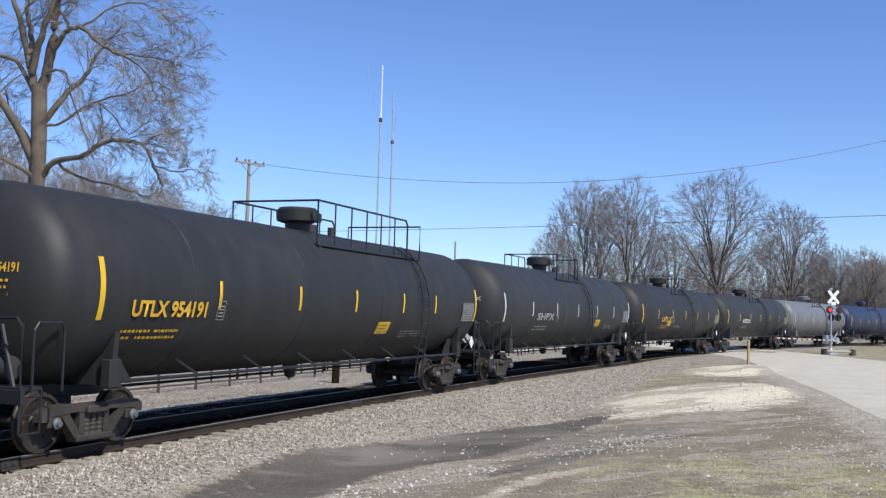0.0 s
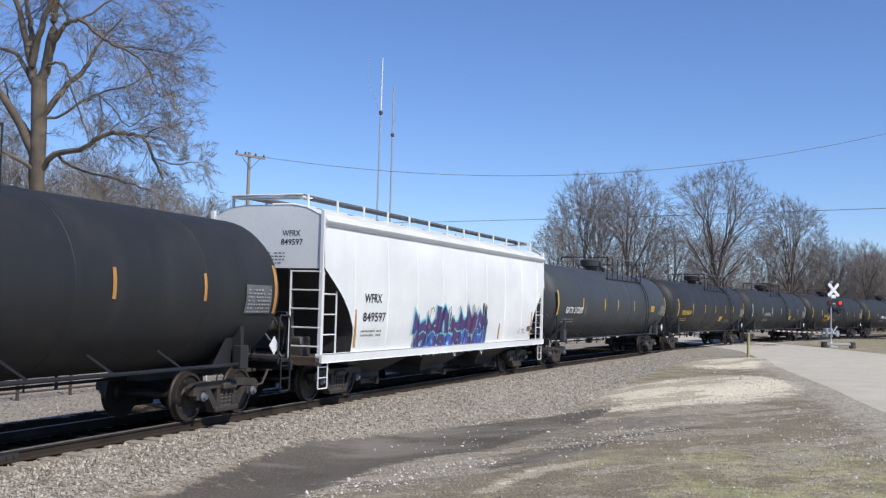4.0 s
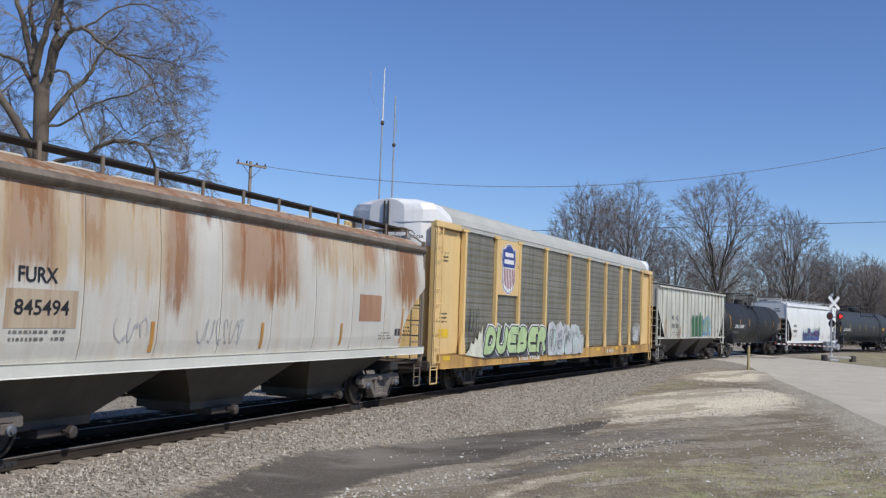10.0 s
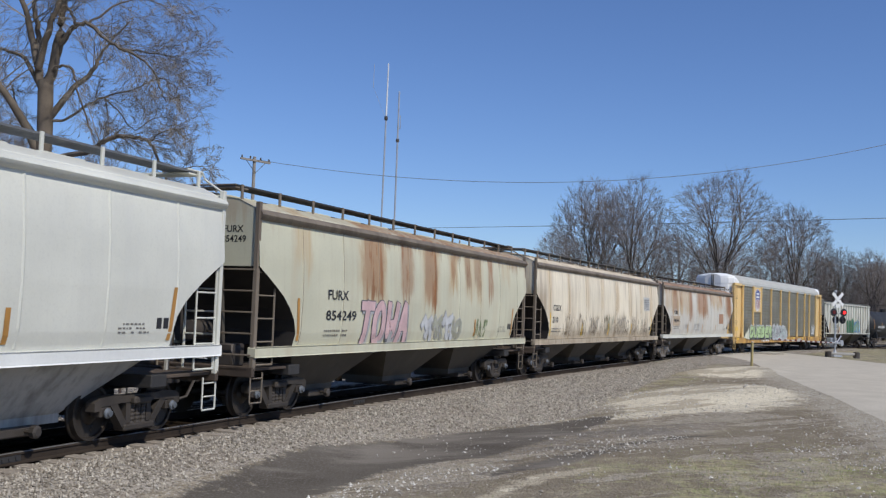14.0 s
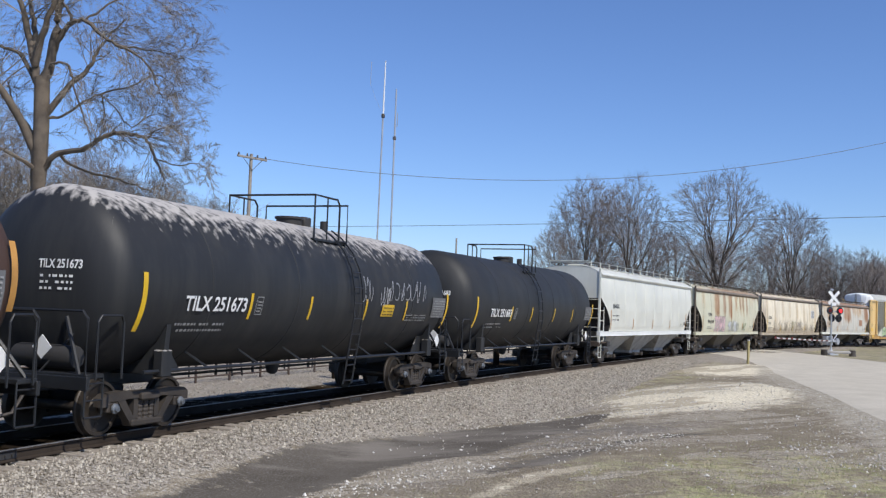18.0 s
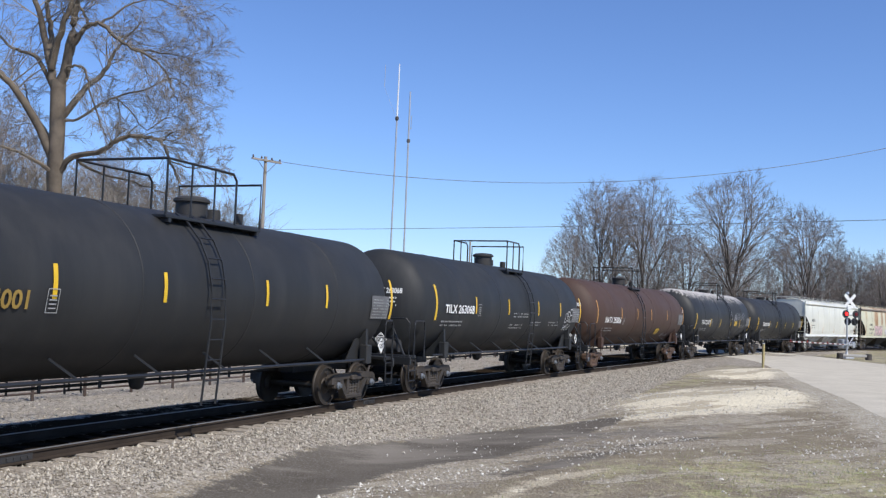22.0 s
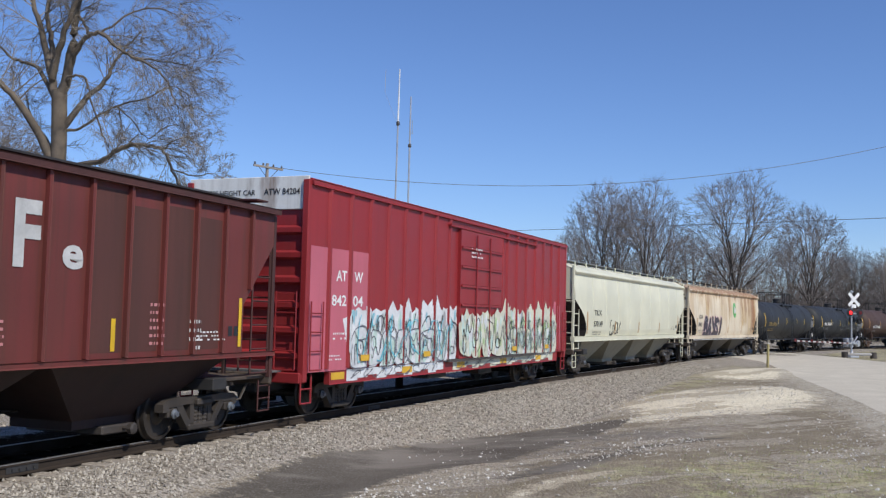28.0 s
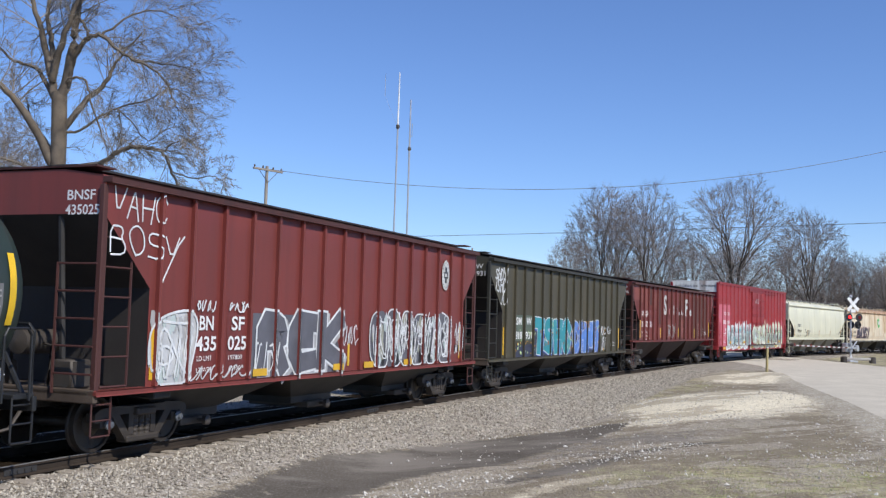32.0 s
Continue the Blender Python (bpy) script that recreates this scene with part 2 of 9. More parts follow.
class Shape:
    """Collects vertices and faces of one mesh."""

    def __init__(self):
        self.v, self.f = [], []

    def put(self, verts, faces):
        o = len(self.v)
        self.v.extend(tuple(p) for p in verts)
        self.f.extend(tuple(i + o for i in q) for q in faces)
        return self

    def box(self, x0, x1, y0, y1, z0, z1, c=0.0):
        if c <= 0:
            return self.put([(x, y, z) for x in (x0, x1) for y in (y0, y1) for z in (z0, z1)],
                            [(0, 1, 3, 2), (4, 6, 7, 5), (0, 4, 5, 1), (2, 3, 7, 6), (0, 2, 6, 4), (1, 5, 7, 3)])
        v, f = [], []
        idx = {}
        for i, (x, sx) in enumerate(((x0, 1), (x1, -1))):
            for j, (y, sy) in enumerate(((y0, 1), (y1, -1))):
                for k, (z, sz) in enumerate(((z0, 1), (z1, -1))):
                    for a, p in enumerate(((x, y + sy * c, z + sz * c), (x + sx * c, y, z + sz * c), (x + sx * c, y + sy * c, z))):
                        idx[i, j, k, a] = len(v)
                        v.append(p)
        for i in (0, 1):
            f.append(tuple(idx[i, j, k, 0] for j, k in ((0, 0), (0, 1), (1, 1), (1, 0))))
            f.append(tuple(idx[j, i, k, 1] for j, k in ((0, 0), (1, 0), (1, 1), (0, 1))))
            f.append(tuple(idx[j, k, i, 2] for j, k in ((0, 0), (0, 1), (1, 1), (1, 0))))
        for p in (0, 1):
            for q in (0, 1):
                f.append((idx[p, q, 0, 0], idx[p, q, 1, 0], idx[p, q, 1, 1], idx[p, q, 0, 1]))
                f.append((idx[p, 0, q, 0], idx[p, 1, q, 0], idx[p, 1, q, 2], idx[p, 0, q, 2]))
                f.append((idx[0, p, q, 1], idx[1, p, q, 1], idx[1, p, q, 2], idx[0, p, q, 2]))
        for i in (0, 1):
            for j in (0, 1):
                for k in (0, 1):
                    f.append((idx[i, j, k, 0], idx[i, j, k, 1], idx[i, j, k, 2]))
        return self.put(v, f)

    def tube(self, pts, r, n=6, closed=False):
        pts = [Vector(p) for p in pts]
        rs = r if isinstance(r, (list, tuple)) else [r] * len(pts)
        rings = []
        m = len(pts)
        up = Vector((0.0, 0.0, 1.0))
        for i, p in enumerate(pts):
            d = (pts[(i + 1) % m] - pts[i - 1]) if closed else (pts[min(i + 1, m - 1)] - pts[max(i - 1, 0)])
            d.normalize()
            a = d.cross(up)
            if a.length < 0.05:
                a = d.cross(Vector((0.3, 1.0, 0.0)))
            a.normalize()
            b = d.cross(a)
            rings.append([p + (a * math.cos(q) + b * math.sin(q)) * rs[i] for q in (2 * math.pi * k / n for k in range(n))])
        v = [p for ring in rings for p in ring]
        f = []
        for i in range(m if closed else m - 1):
            j = (i + 1) % m
            for k in range(n):
                f.append((i * n + k, i * n + (k + 1) % n, j * n + (k + 1) % n, j * n + k))
        if not closed:
            f.append(tuple(range(n))[::-1])
            f.append(tuple((m - 1) * n + k for k in range(n)))
        return self.put(v, f)

    def prism(self, poly, axis, lo, hi):
        """A flat outline (two coordinates) pushed along the third axis."""
        n = len(poly)

        def at(p, w):
            return {"x": (w, p[0], p[1]), "y": (p[0], w, p[1]), "z": (p[0], p[1], w)}[axis]
        v = [at(p, lo) for p in poly] + [at(p, hi) for p in poly]
        f = [tuple(range(n))[::-1], tuple(range(n, 2 * n))] + [(i, (i + 1) % n, (i + 1) % n + n, i + n) for i in range(n)]
        return self.put(v, f)

    def lathe(self, prof, n=24, axis="x", at=(0, 0, 0)):
        """prof: (along, radius) pairs turned round an axis."""
        v, f = [], []
        for a, r in prof:
            for k in range(n):
                q = 2 * math.pi * k / n
                c, s = math.cos(q) * r, math.sin(q) * r
                p = {"x": (a, c, s), "y": (s, a, c), "z": (c, s, a)}[axis]
                v.append((p[0] + at[0], p[1] + at[1], p[2] + at[2]))
        for i in range(len(prof) - 1):
            for k in range(n):
                f.append((i * n + k, i * n + (k + 1) % n, (i + 1) * n + (k + 1) % n, (i + 1) * n + k))
        f.append(tuple(range(n))[::-1])
        f.append(tuple((len(prof) - 1) * n + k for k in range(n)))
        return self.put(v, f)

    def mesh(self, name, mat, smooth=0.0):
        me = bpy.data.meshes.new(name)
        me.from_pydata(self.v, [], self.f)
        bm = bmesh.new()
        bm.from_mesh(me)
        bmesh.ops.recalc_face_normals(bm, faces=bm.faces)
        bm.to_mesh(me)
        bm.free()
        for m in (mat if isinstance(mat, (list, tuple)) else [mat]):
            me.materials.append(m)
        if smooth:
            me.shade_smooth()
            me.set_sharp_from_angle(angle=radians(smooth))
        return me


def part(name, shape, material, parent=None, label="", smooth=0.0, at=None):
    """One mesh object under a thing or a part (or at top level)."""
    me = shape if isinstance(shape, bpy.types.Mesh) else shape.mesh(name, material, smooth)
    ob = new(name, me)
    if parent is not None:
        ob.parent = parent
    if at is not None:
        ob.matrix_basis = at
    if label:
        tagged(ob, label)
    return ob


# ---------------------------------------------------------------- the line of the track
STEP = 1.0
S_ALL = np.arange(-460.0, 520.0 + STEP, STEP)
_k = 0.002713 + 7.212e-06 * S_ALL + 3.8e-08 * S_ALL ** 2
_k = np.where((S_ALL < -60) | (S_ALL > 140), 0.0, _k)
_a = np.concatenate([[0], np.cumsum((_k[1:] + _k[:-1]) / 2 * STEP)])
_i0 = int(460 / STEP)
A_ALL = _a - _a[_i0] + 0.42320
_dx, _dy = np.sin(A_ALL), np.cos(A_ALL)
X_ALL = np.concatenate([[0], np.cumsum((_dx[1:] + _dx[:-1]) / 2 * STEP)])
Y_ALL = np.concatenate([[0], np.cumsum((_dy[1:] + _dy[:-1]) / 2 * STEP)])
X_ALL, Y_ALL = X_ALL - X_ALL[_i0] + 3.9913, Y_ALL - Y_ALL[_i0] + 42.3861


def on_track(s, right=0.0, z=0.0):
    """A point s metres along the line and so far to the right of its centre."""
    a = np.interp(s, S_ALL, A_ALL)
    return Vector((np.interp(s, S_ALL, X_ALL) + math.cos(a) * right, np.interp(s, S_ALL, Y_ALL) - math.sin(a) * right, z))


def track_pos(x, y):
    """Way along the line and offset to the right for arrays of places."""
    sx, sy = X_ALL[::2], Y_ALL[::2]
    x, y = np.asarray(x, float).ravel(), np.asarray(y, float).ravel()
    best = np.empty(len(x), int)
    for i in range(0, len(x), 4000):
        d = (x[i:i + 4000, None] - sx) ** 2 + (y[i:i + 4000, None] - sy) ** 2
        best[i:i + 4000] = d.argmin(1)
    a = A_ALL[::2][best]
    ex, ey = x - sx[best], y - sy[best]
    return S_ALL[::2][best] + ex * np.sin(a) + ey * np.cos(a), ex * np.cos(a) - ey * np.sin(a)


def sstep(v, a, b):
    t = np.clip((v - a) / (b - a), 0, 1)
    return t * t * (3 - 2 * t)


def blob(x, y, cx, cy, rx, ry, deg):
    c, s = math.cos(radians(deg)), math.sin(radians(deg))
    u, v = (x - cx) * c + (y - cy) * s, -(x - cx) * s + (y - cy) * c
    return 1 - sstep(np.sqrt((u / rx) ** 2 + (v / ry) ** 2), 0.6, 1.25)


def near_line(x, y, pts, width):
    """1 on a bent line of the given half-widths, 0 away from it."""
    best = np.full(np.shape(x), 0.0)
    for (x0, y0, w0), (x1, y1, w1) in zip(pts[:-1], pts[1:]):
        L2 = (x1 - x0) ** 2 + (y1 - y0) ** 2
        t = np.clip(((x - x0) * (x1 - x0) + (y - y0) * (y1 - y0)) / L2, 0, 1)
        d = np.hypot(x - x0 - t * (x1 - x0), y - y0 - t * (y1 - y0))
        best = np.maximum(best, 1 - sstep(d / (w0 + (w1 - w0) * t), 1 - width, 1 + width))
    return best


ROAD = [(16.0, -60, 5.2), (16.4, 18, 5.2), (18.3, 31, 5.0), (19.5, 37.2, 5.0), (21.2, 48.5, 5.0), (23.5, 62, 5.0), (23.2, 74, 5.0), (21.0, 92, 4.6), (12.0, 140, 4.2), (-10, 240, 4.0)]
LANE = [(-6.0, 0, 0.9), (-3.0, 15.2, 0.8), (-1.9, 18.6, 0.95), (-0.4, 20.9, 1.15), (0.1, 21.4, 1.2), (1.4, 23.8, 1.1), (3.0, 26.2, 0.75), (4.75, 29.5, 0.3)]
RUT = [(0.9, 18.2, 0.2), (2.3, 20.2, 0.32), (3.7, 22.3, 0.42), (5.6, 24.8, 0.34), (6.8, 25.8, 0.12)]


def shoulder_edge(s):
    """How far from the line the ballast ends, so far along it."""
    return np.interp(s, [-60, -30, -24, -21, -18.7, -16, -13.6, -10.8, -4, 8, 20], [3.0, 3.0, 2.75, 3.2, 3.6, 4.1, 4.9, 5.2, 4.6, 4.0, 3.6])


def ground_z(x, y):
    x, y = np.asarray(x, float), np.asarray(y, float)
    shp = x.shape
    s, d = track_pos(x, y)
    s, d = s.reshape(shp), d.reshape(shp)
    base = -0.62 + 0.50 * sstep(y, 26, 60) - 0.05 * np.sin(x * 0.35) * np.sin(y * 0.23)
    base = np.where(d < 0, np.maximum(base, -0.45), base)
    road = near_line(x, y, ROAD, 0.25)
    base = base + 0.22 * blob(x, y, 9.8, 37.4, 6.0, 1.9, 50) + 0.22 * blob(x, y, 15.0, 50.6, 5.2, 1.5, 42) + 0.05 * blob(x, y, 6.4, 30.4, 3.2, 0.8, 45)
    level = base * (1 - road) + road * (-0.40 + 0.36 * sstep(y, 28, 62))
    bed = 1 - sstep(np.abs(d), 1.75, np.where(d > 0, 3.9, 3.4))
    z = np.maximum(level, level * (1 - bed) - 0.20 * bed)
    cross = sstep(s, 16, 21) * (1 - sstep(s, 33, 38)) * (1 - sstep(np.abs(d), 2.5, 7))
    return z * (1 - cross) + np.where(np.abs(d) < 1.7, -0.05, -0.03) * cross

# ---------------------------------------------------------------- ground


def spaced(*runs):
    out = [runs[0][0]]
    for a, b, st in runs:
        out.extend(np.linspace(a, b, max(2, int(round((b - a) / st)) + 1))[1:])
    return np.array(out)


def ground_material():
    m, nt, b = node_mat("ground", 0.9)
    b.inputs["Specular IOR Level"].default_value = 0.0
    v = coords(nt)
    att = {}
    for k in ("stone", "lane", "pale", "turf", "road", "oily_shade", "apron"):
        a = nt.nodes.new("ShaderNodeAttribute")
        a.attribute_name = k
        att[k] = a.outputs["Fac"]
    n1, n2, n3 = noise_fac(nt, v, 0.8, 5), noise_fac(nt, v, 6.0, 4, 0.65), noise_fac(nt, v, 30.0, 3, 0.6)
    vor = add(nt, "ShaderNodeTexVoronoi", Scale=17.0)
    nt.links.new(v, vor.inputs["Vector"])
    vor2 = add(nt, "ShaderNodeTexVoronoi", Scale=38.0)
    nt.links.new(v, vor2.inputs["Vector"])
    cell = nt.nodes.new("ShaderNodeSeparateColor")
    nt.links.new(vor.outputs["Color"], cell.inputs[0])
    cell2 = nt.nodes.new("ShaderNodeSeparateColor")
    nt.links.new(vor2.outputs["Color"], cell2.inputs[0])
    n0 = noise_fac(nt, v, 1.6, 4, 0.6)
    # streaks left by wheels and water
    tc = nt.nodes.new("ShaderNodeTexCoord")
    lie = nt.nodes.new("ShaderNodeMapping")
    lie.inputs["Rotation"].default_value = (0, 0, radians(-37))
    nt.links.new(tc.outputs["Object"], lie.inputs[0])
    thin = nt.nodes.new("ShaderNodeMapping")
    thin.inputs["Scale"].default_value = (0.2, 0.85, 1)
    nt.links.new(lie.outputs[0], thin.inputs[0])
    streaky = noise_fac(nt, thin.outputs[0], 1.0, 6, 0.62)
    wide = math_node(nt, "ADD", math_node(nt, "MULTIPLY", math_node(nt, "SUBTRACT", n0, 0.5), 0.8), math_node(nt, "MULTIPLY", math_node(nt, "SUBTRACT", streaky, 0.5), 1.6))
    ragged = math_node(nt, "ADD", wide,  math_node(nt, "ADD", math_node(nt, "MULTIPLY", math_node(nt, "SUBTRACT", n2, 0.5), 1.1), math_node(nt, "MULTIPLY", math_node(nt, "SUBTRACT", n3, 0.5), 0.7)))

    def mask(k, lo=0.42, hi=0.58, r=1.0):
        return ramp(nt, math_node(nt, "ADD", att[k], math_node(nt, "MULTIPLY", ragged, r)), lo, hi)
    # stony soil with thin dead grass
    soil = mixc(nt, ramp(nt, n1, 0.35, 0.65), (0.345, 0.30, 0.228), (0.445, 0.395, 0.305))
    soil = mixc(nt, ramp(nt, n3, 0.45, 0.7), soil, (0.15, 0.12, 0.09))
    soil = mixc(nt, ramp(nt, cell2.outputs[0], 0.86, 0.9), soil, (0.46, 0.43, 0.39))
    clump = noise_fac(nt, v, 3.2, 6, 0.72)
    soil = mixc(nt, math_node(nt, "MULTIPLY", ramp(nt, clump, 0.5, 0.66), 0.55), soil, (0.10, 0.078, 0.055))
    soil = mixc(nt, math_node(nt, "MULTIPLY", ramp(nt, streaky, 0.50, 0.62), 0.5), soil, (0.42, 0.37, 0.295))
    soil = mixc(nt, math_node(nt, "MULTIPLY", ramp(nt, streaky, 0.46, 0.36), 0.6), soil, (0.17, 0.138, 0.095))
    c = soil
    turf = mixc(nt, ramp(nt, n2, 0.35, 0.65), (0.52, 0.45, 0.295), (0.28, 0.32, 0.125))
    turf = mixc(nt, ramp(nt, n3, 0.4, 0.7), turf, (0.52, 0.44, 0.30))
    turf = mixc(nt, math_node(nt, "MULTIPLY", ramp(nt, clump, 0.47, 0.58), 0.55), turf, (0.165, 0.13, 0.085))
    turf = mixc(nt, math_node(nt, "MULTIPLY", ramp(nt, noise_fac(nt, v, 0.45, 3), 0.5, 0.6), 0.4), turf, (0.22, 0.265, 0.09))
    c = mixc(nt, math_node(nt, "MULTIPLY", math_node(nt, "MULTIPLY", mask("turf", 0.25, 1.0, 1.9), 0.9), ramp(nt, math_node(nt, "ADD", noise_fac(nt, v, 0.75, 4, 0.6), math_node(nt, "MULTIPLY", math_node(nt, "SUBTRACT", n2, 0.5), 0.3)), 0.40, 0.56)), c, turf)
    stone = mixc(nt, cell.outputs[0], (0.145, 0.125, 0.099), (0.40, 0.357, 0.29))
    stone = mixc(nt, ramp(nt, cell2.outputs[1], 0.55, 0.95), stone, (0.47, 0.43, 0.38))
    stone = mixc(nt, math_node(nt, "MULTIPLY", ramp(nt, n1, 0.45, 0.7), 0.5), stone, (0.24, 0.20, 0.16))
    c = mixc(nt, mask("stone"), c, stone)
    # train's shade painted near-black into the oil-stained bed and far shoulder
    c = mixc(nt, math_node(nt, "MULTIPLY", mask("oily_shade"), 0.97), c, (0.019, 0.0115, 0.0055))
    pale = mixc(nt, cell2.outputs[0], (0.47, 0.41, 0.30), (0.80, 0.73, 0.57))
    pale = mixc(nt, math_node(nt, "MULTIPLY", ramp(nt, streaky, 0.5, 0.38), 0.6), pale, (0.30, 0.25, 0.18))
    c = mixc(nt, mask("pale", 0.30, 0.60, 1.35), c, pale)
    apron = mixc(nt, ramp(nt, n2, 0.35, 0.65), (0.35, 0.31, 0.24), (0.45, 0.405, 0.32))
    apron = mixc(nt, ramp(nt, cell2.outputs[0], 0.8, 0.95), apron, (0.58, 0.54, 0.47))
    c = mixc(nt, mask("apron", 0.3, 0.75, 0.9), c, apron)
    lane = mixc(nt, ramp(nt, n1, 0.3, 0.7), (0.088, 0.077, 0.064), (0.138, 0.122, 0.102))
    lane = mixc(nt, ramp(nt, n3, 0.5, 0.75), lane, (0.19, 0.175, 0.16))
    lane = mixc(nt, math_node(nt, "MULTIPLY", ramp(nt, streaky, 0.52, 0.64), 0.6), lane, (0.24, 0.215, 0.185))
    c = mixc(nt, mask("lane", 0.36, 0.70, 1.1), c, lane)
    road = mixc(nt, ramp(nt, n1, 0.3, 0.7), (0.49, 0.445, 0.36), (0.585, 0.535, 0.44))
    road = mixc(nt, ramp(nt, n3, 0.45, 0.8), road, (0.36, 0.335, 0.29))
    c = mixc(nt, mask("road", 0.45, 0.55, 0.25), c, road)
    nt.links.new(c, b.inputs["Base Color"])
    rough_h = math_node(nt, "ADD", math_node(nt, "MULTIPLY", vor.outputs["Distance"], -0.8), math_node(nt, "MULTIPLY", n3, 0.6))
    packed = math_node(nt, "SUBTRACT", 1.0, math_node(nt, "MULTIPLY", math_node(nt, "MAXIMUM", mask("lane", 0.36, 0.70, 1.1), mask("road", 0.45, 0.55, 0.25)), 0.8))
    bump(nt, b, math_node(nt, "MULTIPLY", rough_h, packed), 0.8, 0.05)
    return m


gx = spaced((-3000, -400, 260), (-400, -60, 17), (-60, -14, 2), (-14, 24, 0.22), (24, 60, 0.9), (60, 400, 17), (400, 3000, 260))
gy = spaced((-3000, -400, 260), (-400, -30, 18), (-30, 9, 1.3), (9, 40, 0.2), (40, 100, 0.6), (100, 400, 15), (400, 3500, 310))
GX, GY = np.meshgrid(gx, gy)
GZ = ground_z(GX, GY)
g_s, g_d = (q.reshape(GX.shape) for q in track_pos(GX, GY))
ny, nx = GX.shape
gi = np.arange(nx * ny).reshape(ny, nx)
gm = bpy.data.meshes.new("ground")
gm.from_pydata(np.stack([GX, GY, GZ], -1).reshape(-1, 3).tolist(), [], np.stack([gi[:-1, :-1], gi[:-1, 1:], gi[1:, 1:], gi[1:, :-1]], -1).reshape(-1, 4).tolist())
gm.materials.append(ground_material())
gm.shade_smooth()
lane_m = np.maximum(near_line(GX, GY, LANE, 0.3), np.maximum(0.72 * near_line(GX, GY, RUT, 0.8), 0.40 * near_line(GX, GY, [(-1.2, 16.5, 0.6), (-0.2, 18.2, 0.9), (1.2, 20.3, 1.1), (3.0, 23.2, 1.2), (4.8, 26.2, 1.1), (6.4, 28.4, 0.7)], 0.7)))
road_m = near_line(GX, GY, ROAD, 0.05)
lane_left = shoulder_edge(g_s)
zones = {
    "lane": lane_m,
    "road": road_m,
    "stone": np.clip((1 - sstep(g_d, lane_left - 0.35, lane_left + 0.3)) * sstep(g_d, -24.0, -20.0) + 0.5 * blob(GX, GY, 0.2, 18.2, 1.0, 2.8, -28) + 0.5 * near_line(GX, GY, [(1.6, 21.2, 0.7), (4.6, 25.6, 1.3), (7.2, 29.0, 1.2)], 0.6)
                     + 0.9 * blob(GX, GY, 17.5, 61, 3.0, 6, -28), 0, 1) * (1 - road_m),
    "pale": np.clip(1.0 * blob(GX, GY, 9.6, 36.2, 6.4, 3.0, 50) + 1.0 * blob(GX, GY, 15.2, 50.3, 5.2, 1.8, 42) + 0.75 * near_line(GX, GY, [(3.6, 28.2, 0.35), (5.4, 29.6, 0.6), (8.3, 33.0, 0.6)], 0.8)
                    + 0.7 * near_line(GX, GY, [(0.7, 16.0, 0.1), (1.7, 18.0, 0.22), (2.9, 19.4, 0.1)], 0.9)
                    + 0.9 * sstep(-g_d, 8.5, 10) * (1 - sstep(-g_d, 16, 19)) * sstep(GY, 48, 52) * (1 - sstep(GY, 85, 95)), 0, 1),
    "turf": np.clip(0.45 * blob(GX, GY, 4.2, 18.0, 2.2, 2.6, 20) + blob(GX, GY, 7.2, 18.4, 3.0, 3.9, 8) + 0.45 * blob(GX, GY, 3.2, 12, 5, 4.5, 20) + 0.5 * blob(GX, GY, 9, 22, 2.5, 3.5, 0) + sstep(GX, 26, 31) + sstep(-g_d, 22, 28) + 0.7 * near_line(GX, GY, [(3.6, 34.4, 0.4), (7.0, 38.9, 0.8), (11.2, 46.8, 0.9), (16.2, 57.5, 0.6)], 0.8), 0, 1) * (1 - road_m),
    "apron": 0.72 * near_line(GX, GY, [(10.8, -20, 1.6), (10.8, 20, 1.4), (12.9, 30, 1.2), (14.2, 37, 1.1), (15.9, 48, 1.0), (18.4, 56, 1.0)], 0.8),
    # dark band as wide as the train's shadow beyond the line
    "oily_shade": sstep(g_d, -4.7, -3.7) * (1 - sstep(g_d, 0.72, 1.0)),
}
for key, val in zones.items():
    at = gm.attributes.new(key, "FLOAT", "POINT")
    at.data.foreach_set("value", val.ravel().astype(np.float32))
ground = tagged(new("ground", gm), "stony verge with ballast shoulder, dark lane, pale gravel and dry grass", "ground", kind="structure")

# ---------------------------------------------------------------- track


def rail_strip(off, lo, hi, prof, mat, name):
    sh = Shape()
    ss = np.arange(lo, hi, 2.0)
    pts = [[on_track(s, off + u, z) for u, z in prof] for s in ss]
    n = len(prof)
    v = [p for ring in pts for p in ring]
    f = [(i * n + k, i * n + (k + 1) % n, (i + 1) * n + (k + 1) % n, (i + 1) * n + k) for i in range(len(ss) - 1) for k in range(n)]
    f += [tuple(range(n))[::-1], tuple((len(ss) - 1) * n + k for k in range(n))]
    return sh.put(v, f).mesh(name, mat)


RAIL_PROF = [(-0.075, -0.172), (0.075, -0.172), (0.075, -0.155), (0.012, -0.135), (0.012, -0.045), (0.036, -0.035), (0.036, -0.006), (-0.036, -0.006), (-0.036, -0.035), (-0.012, -0.045), (-0.012, -0.135), (-0.075, -0.155)]
HEAD_PROF = [(-0.034, -0.0058), (0.034, -0.0058), (0.03, 0.0), (-0.03, 0.0)]
for side in (0.755, -0.755):
    r = tagged(new("rail", rail_strip(side, -440, 500, RAIL_PROF, RAIL, "rail")), "brown steel rail with a worn bright head", "rail", group="rails", kind="structure")
    part("rail_head", rail_strip(side, -440, 500, HEAD_PROF, RAILTOP, "rail_head"), None, r)

# ---------------------------------------------------------------- railway car parts
PIECES = {}


def kept(key, make):
    """One mesh for all alike pieces."""
    if key not in PIECES:
        PIECES[key] = make()
    return PIECES[key]


WHEEL_R = 0.457


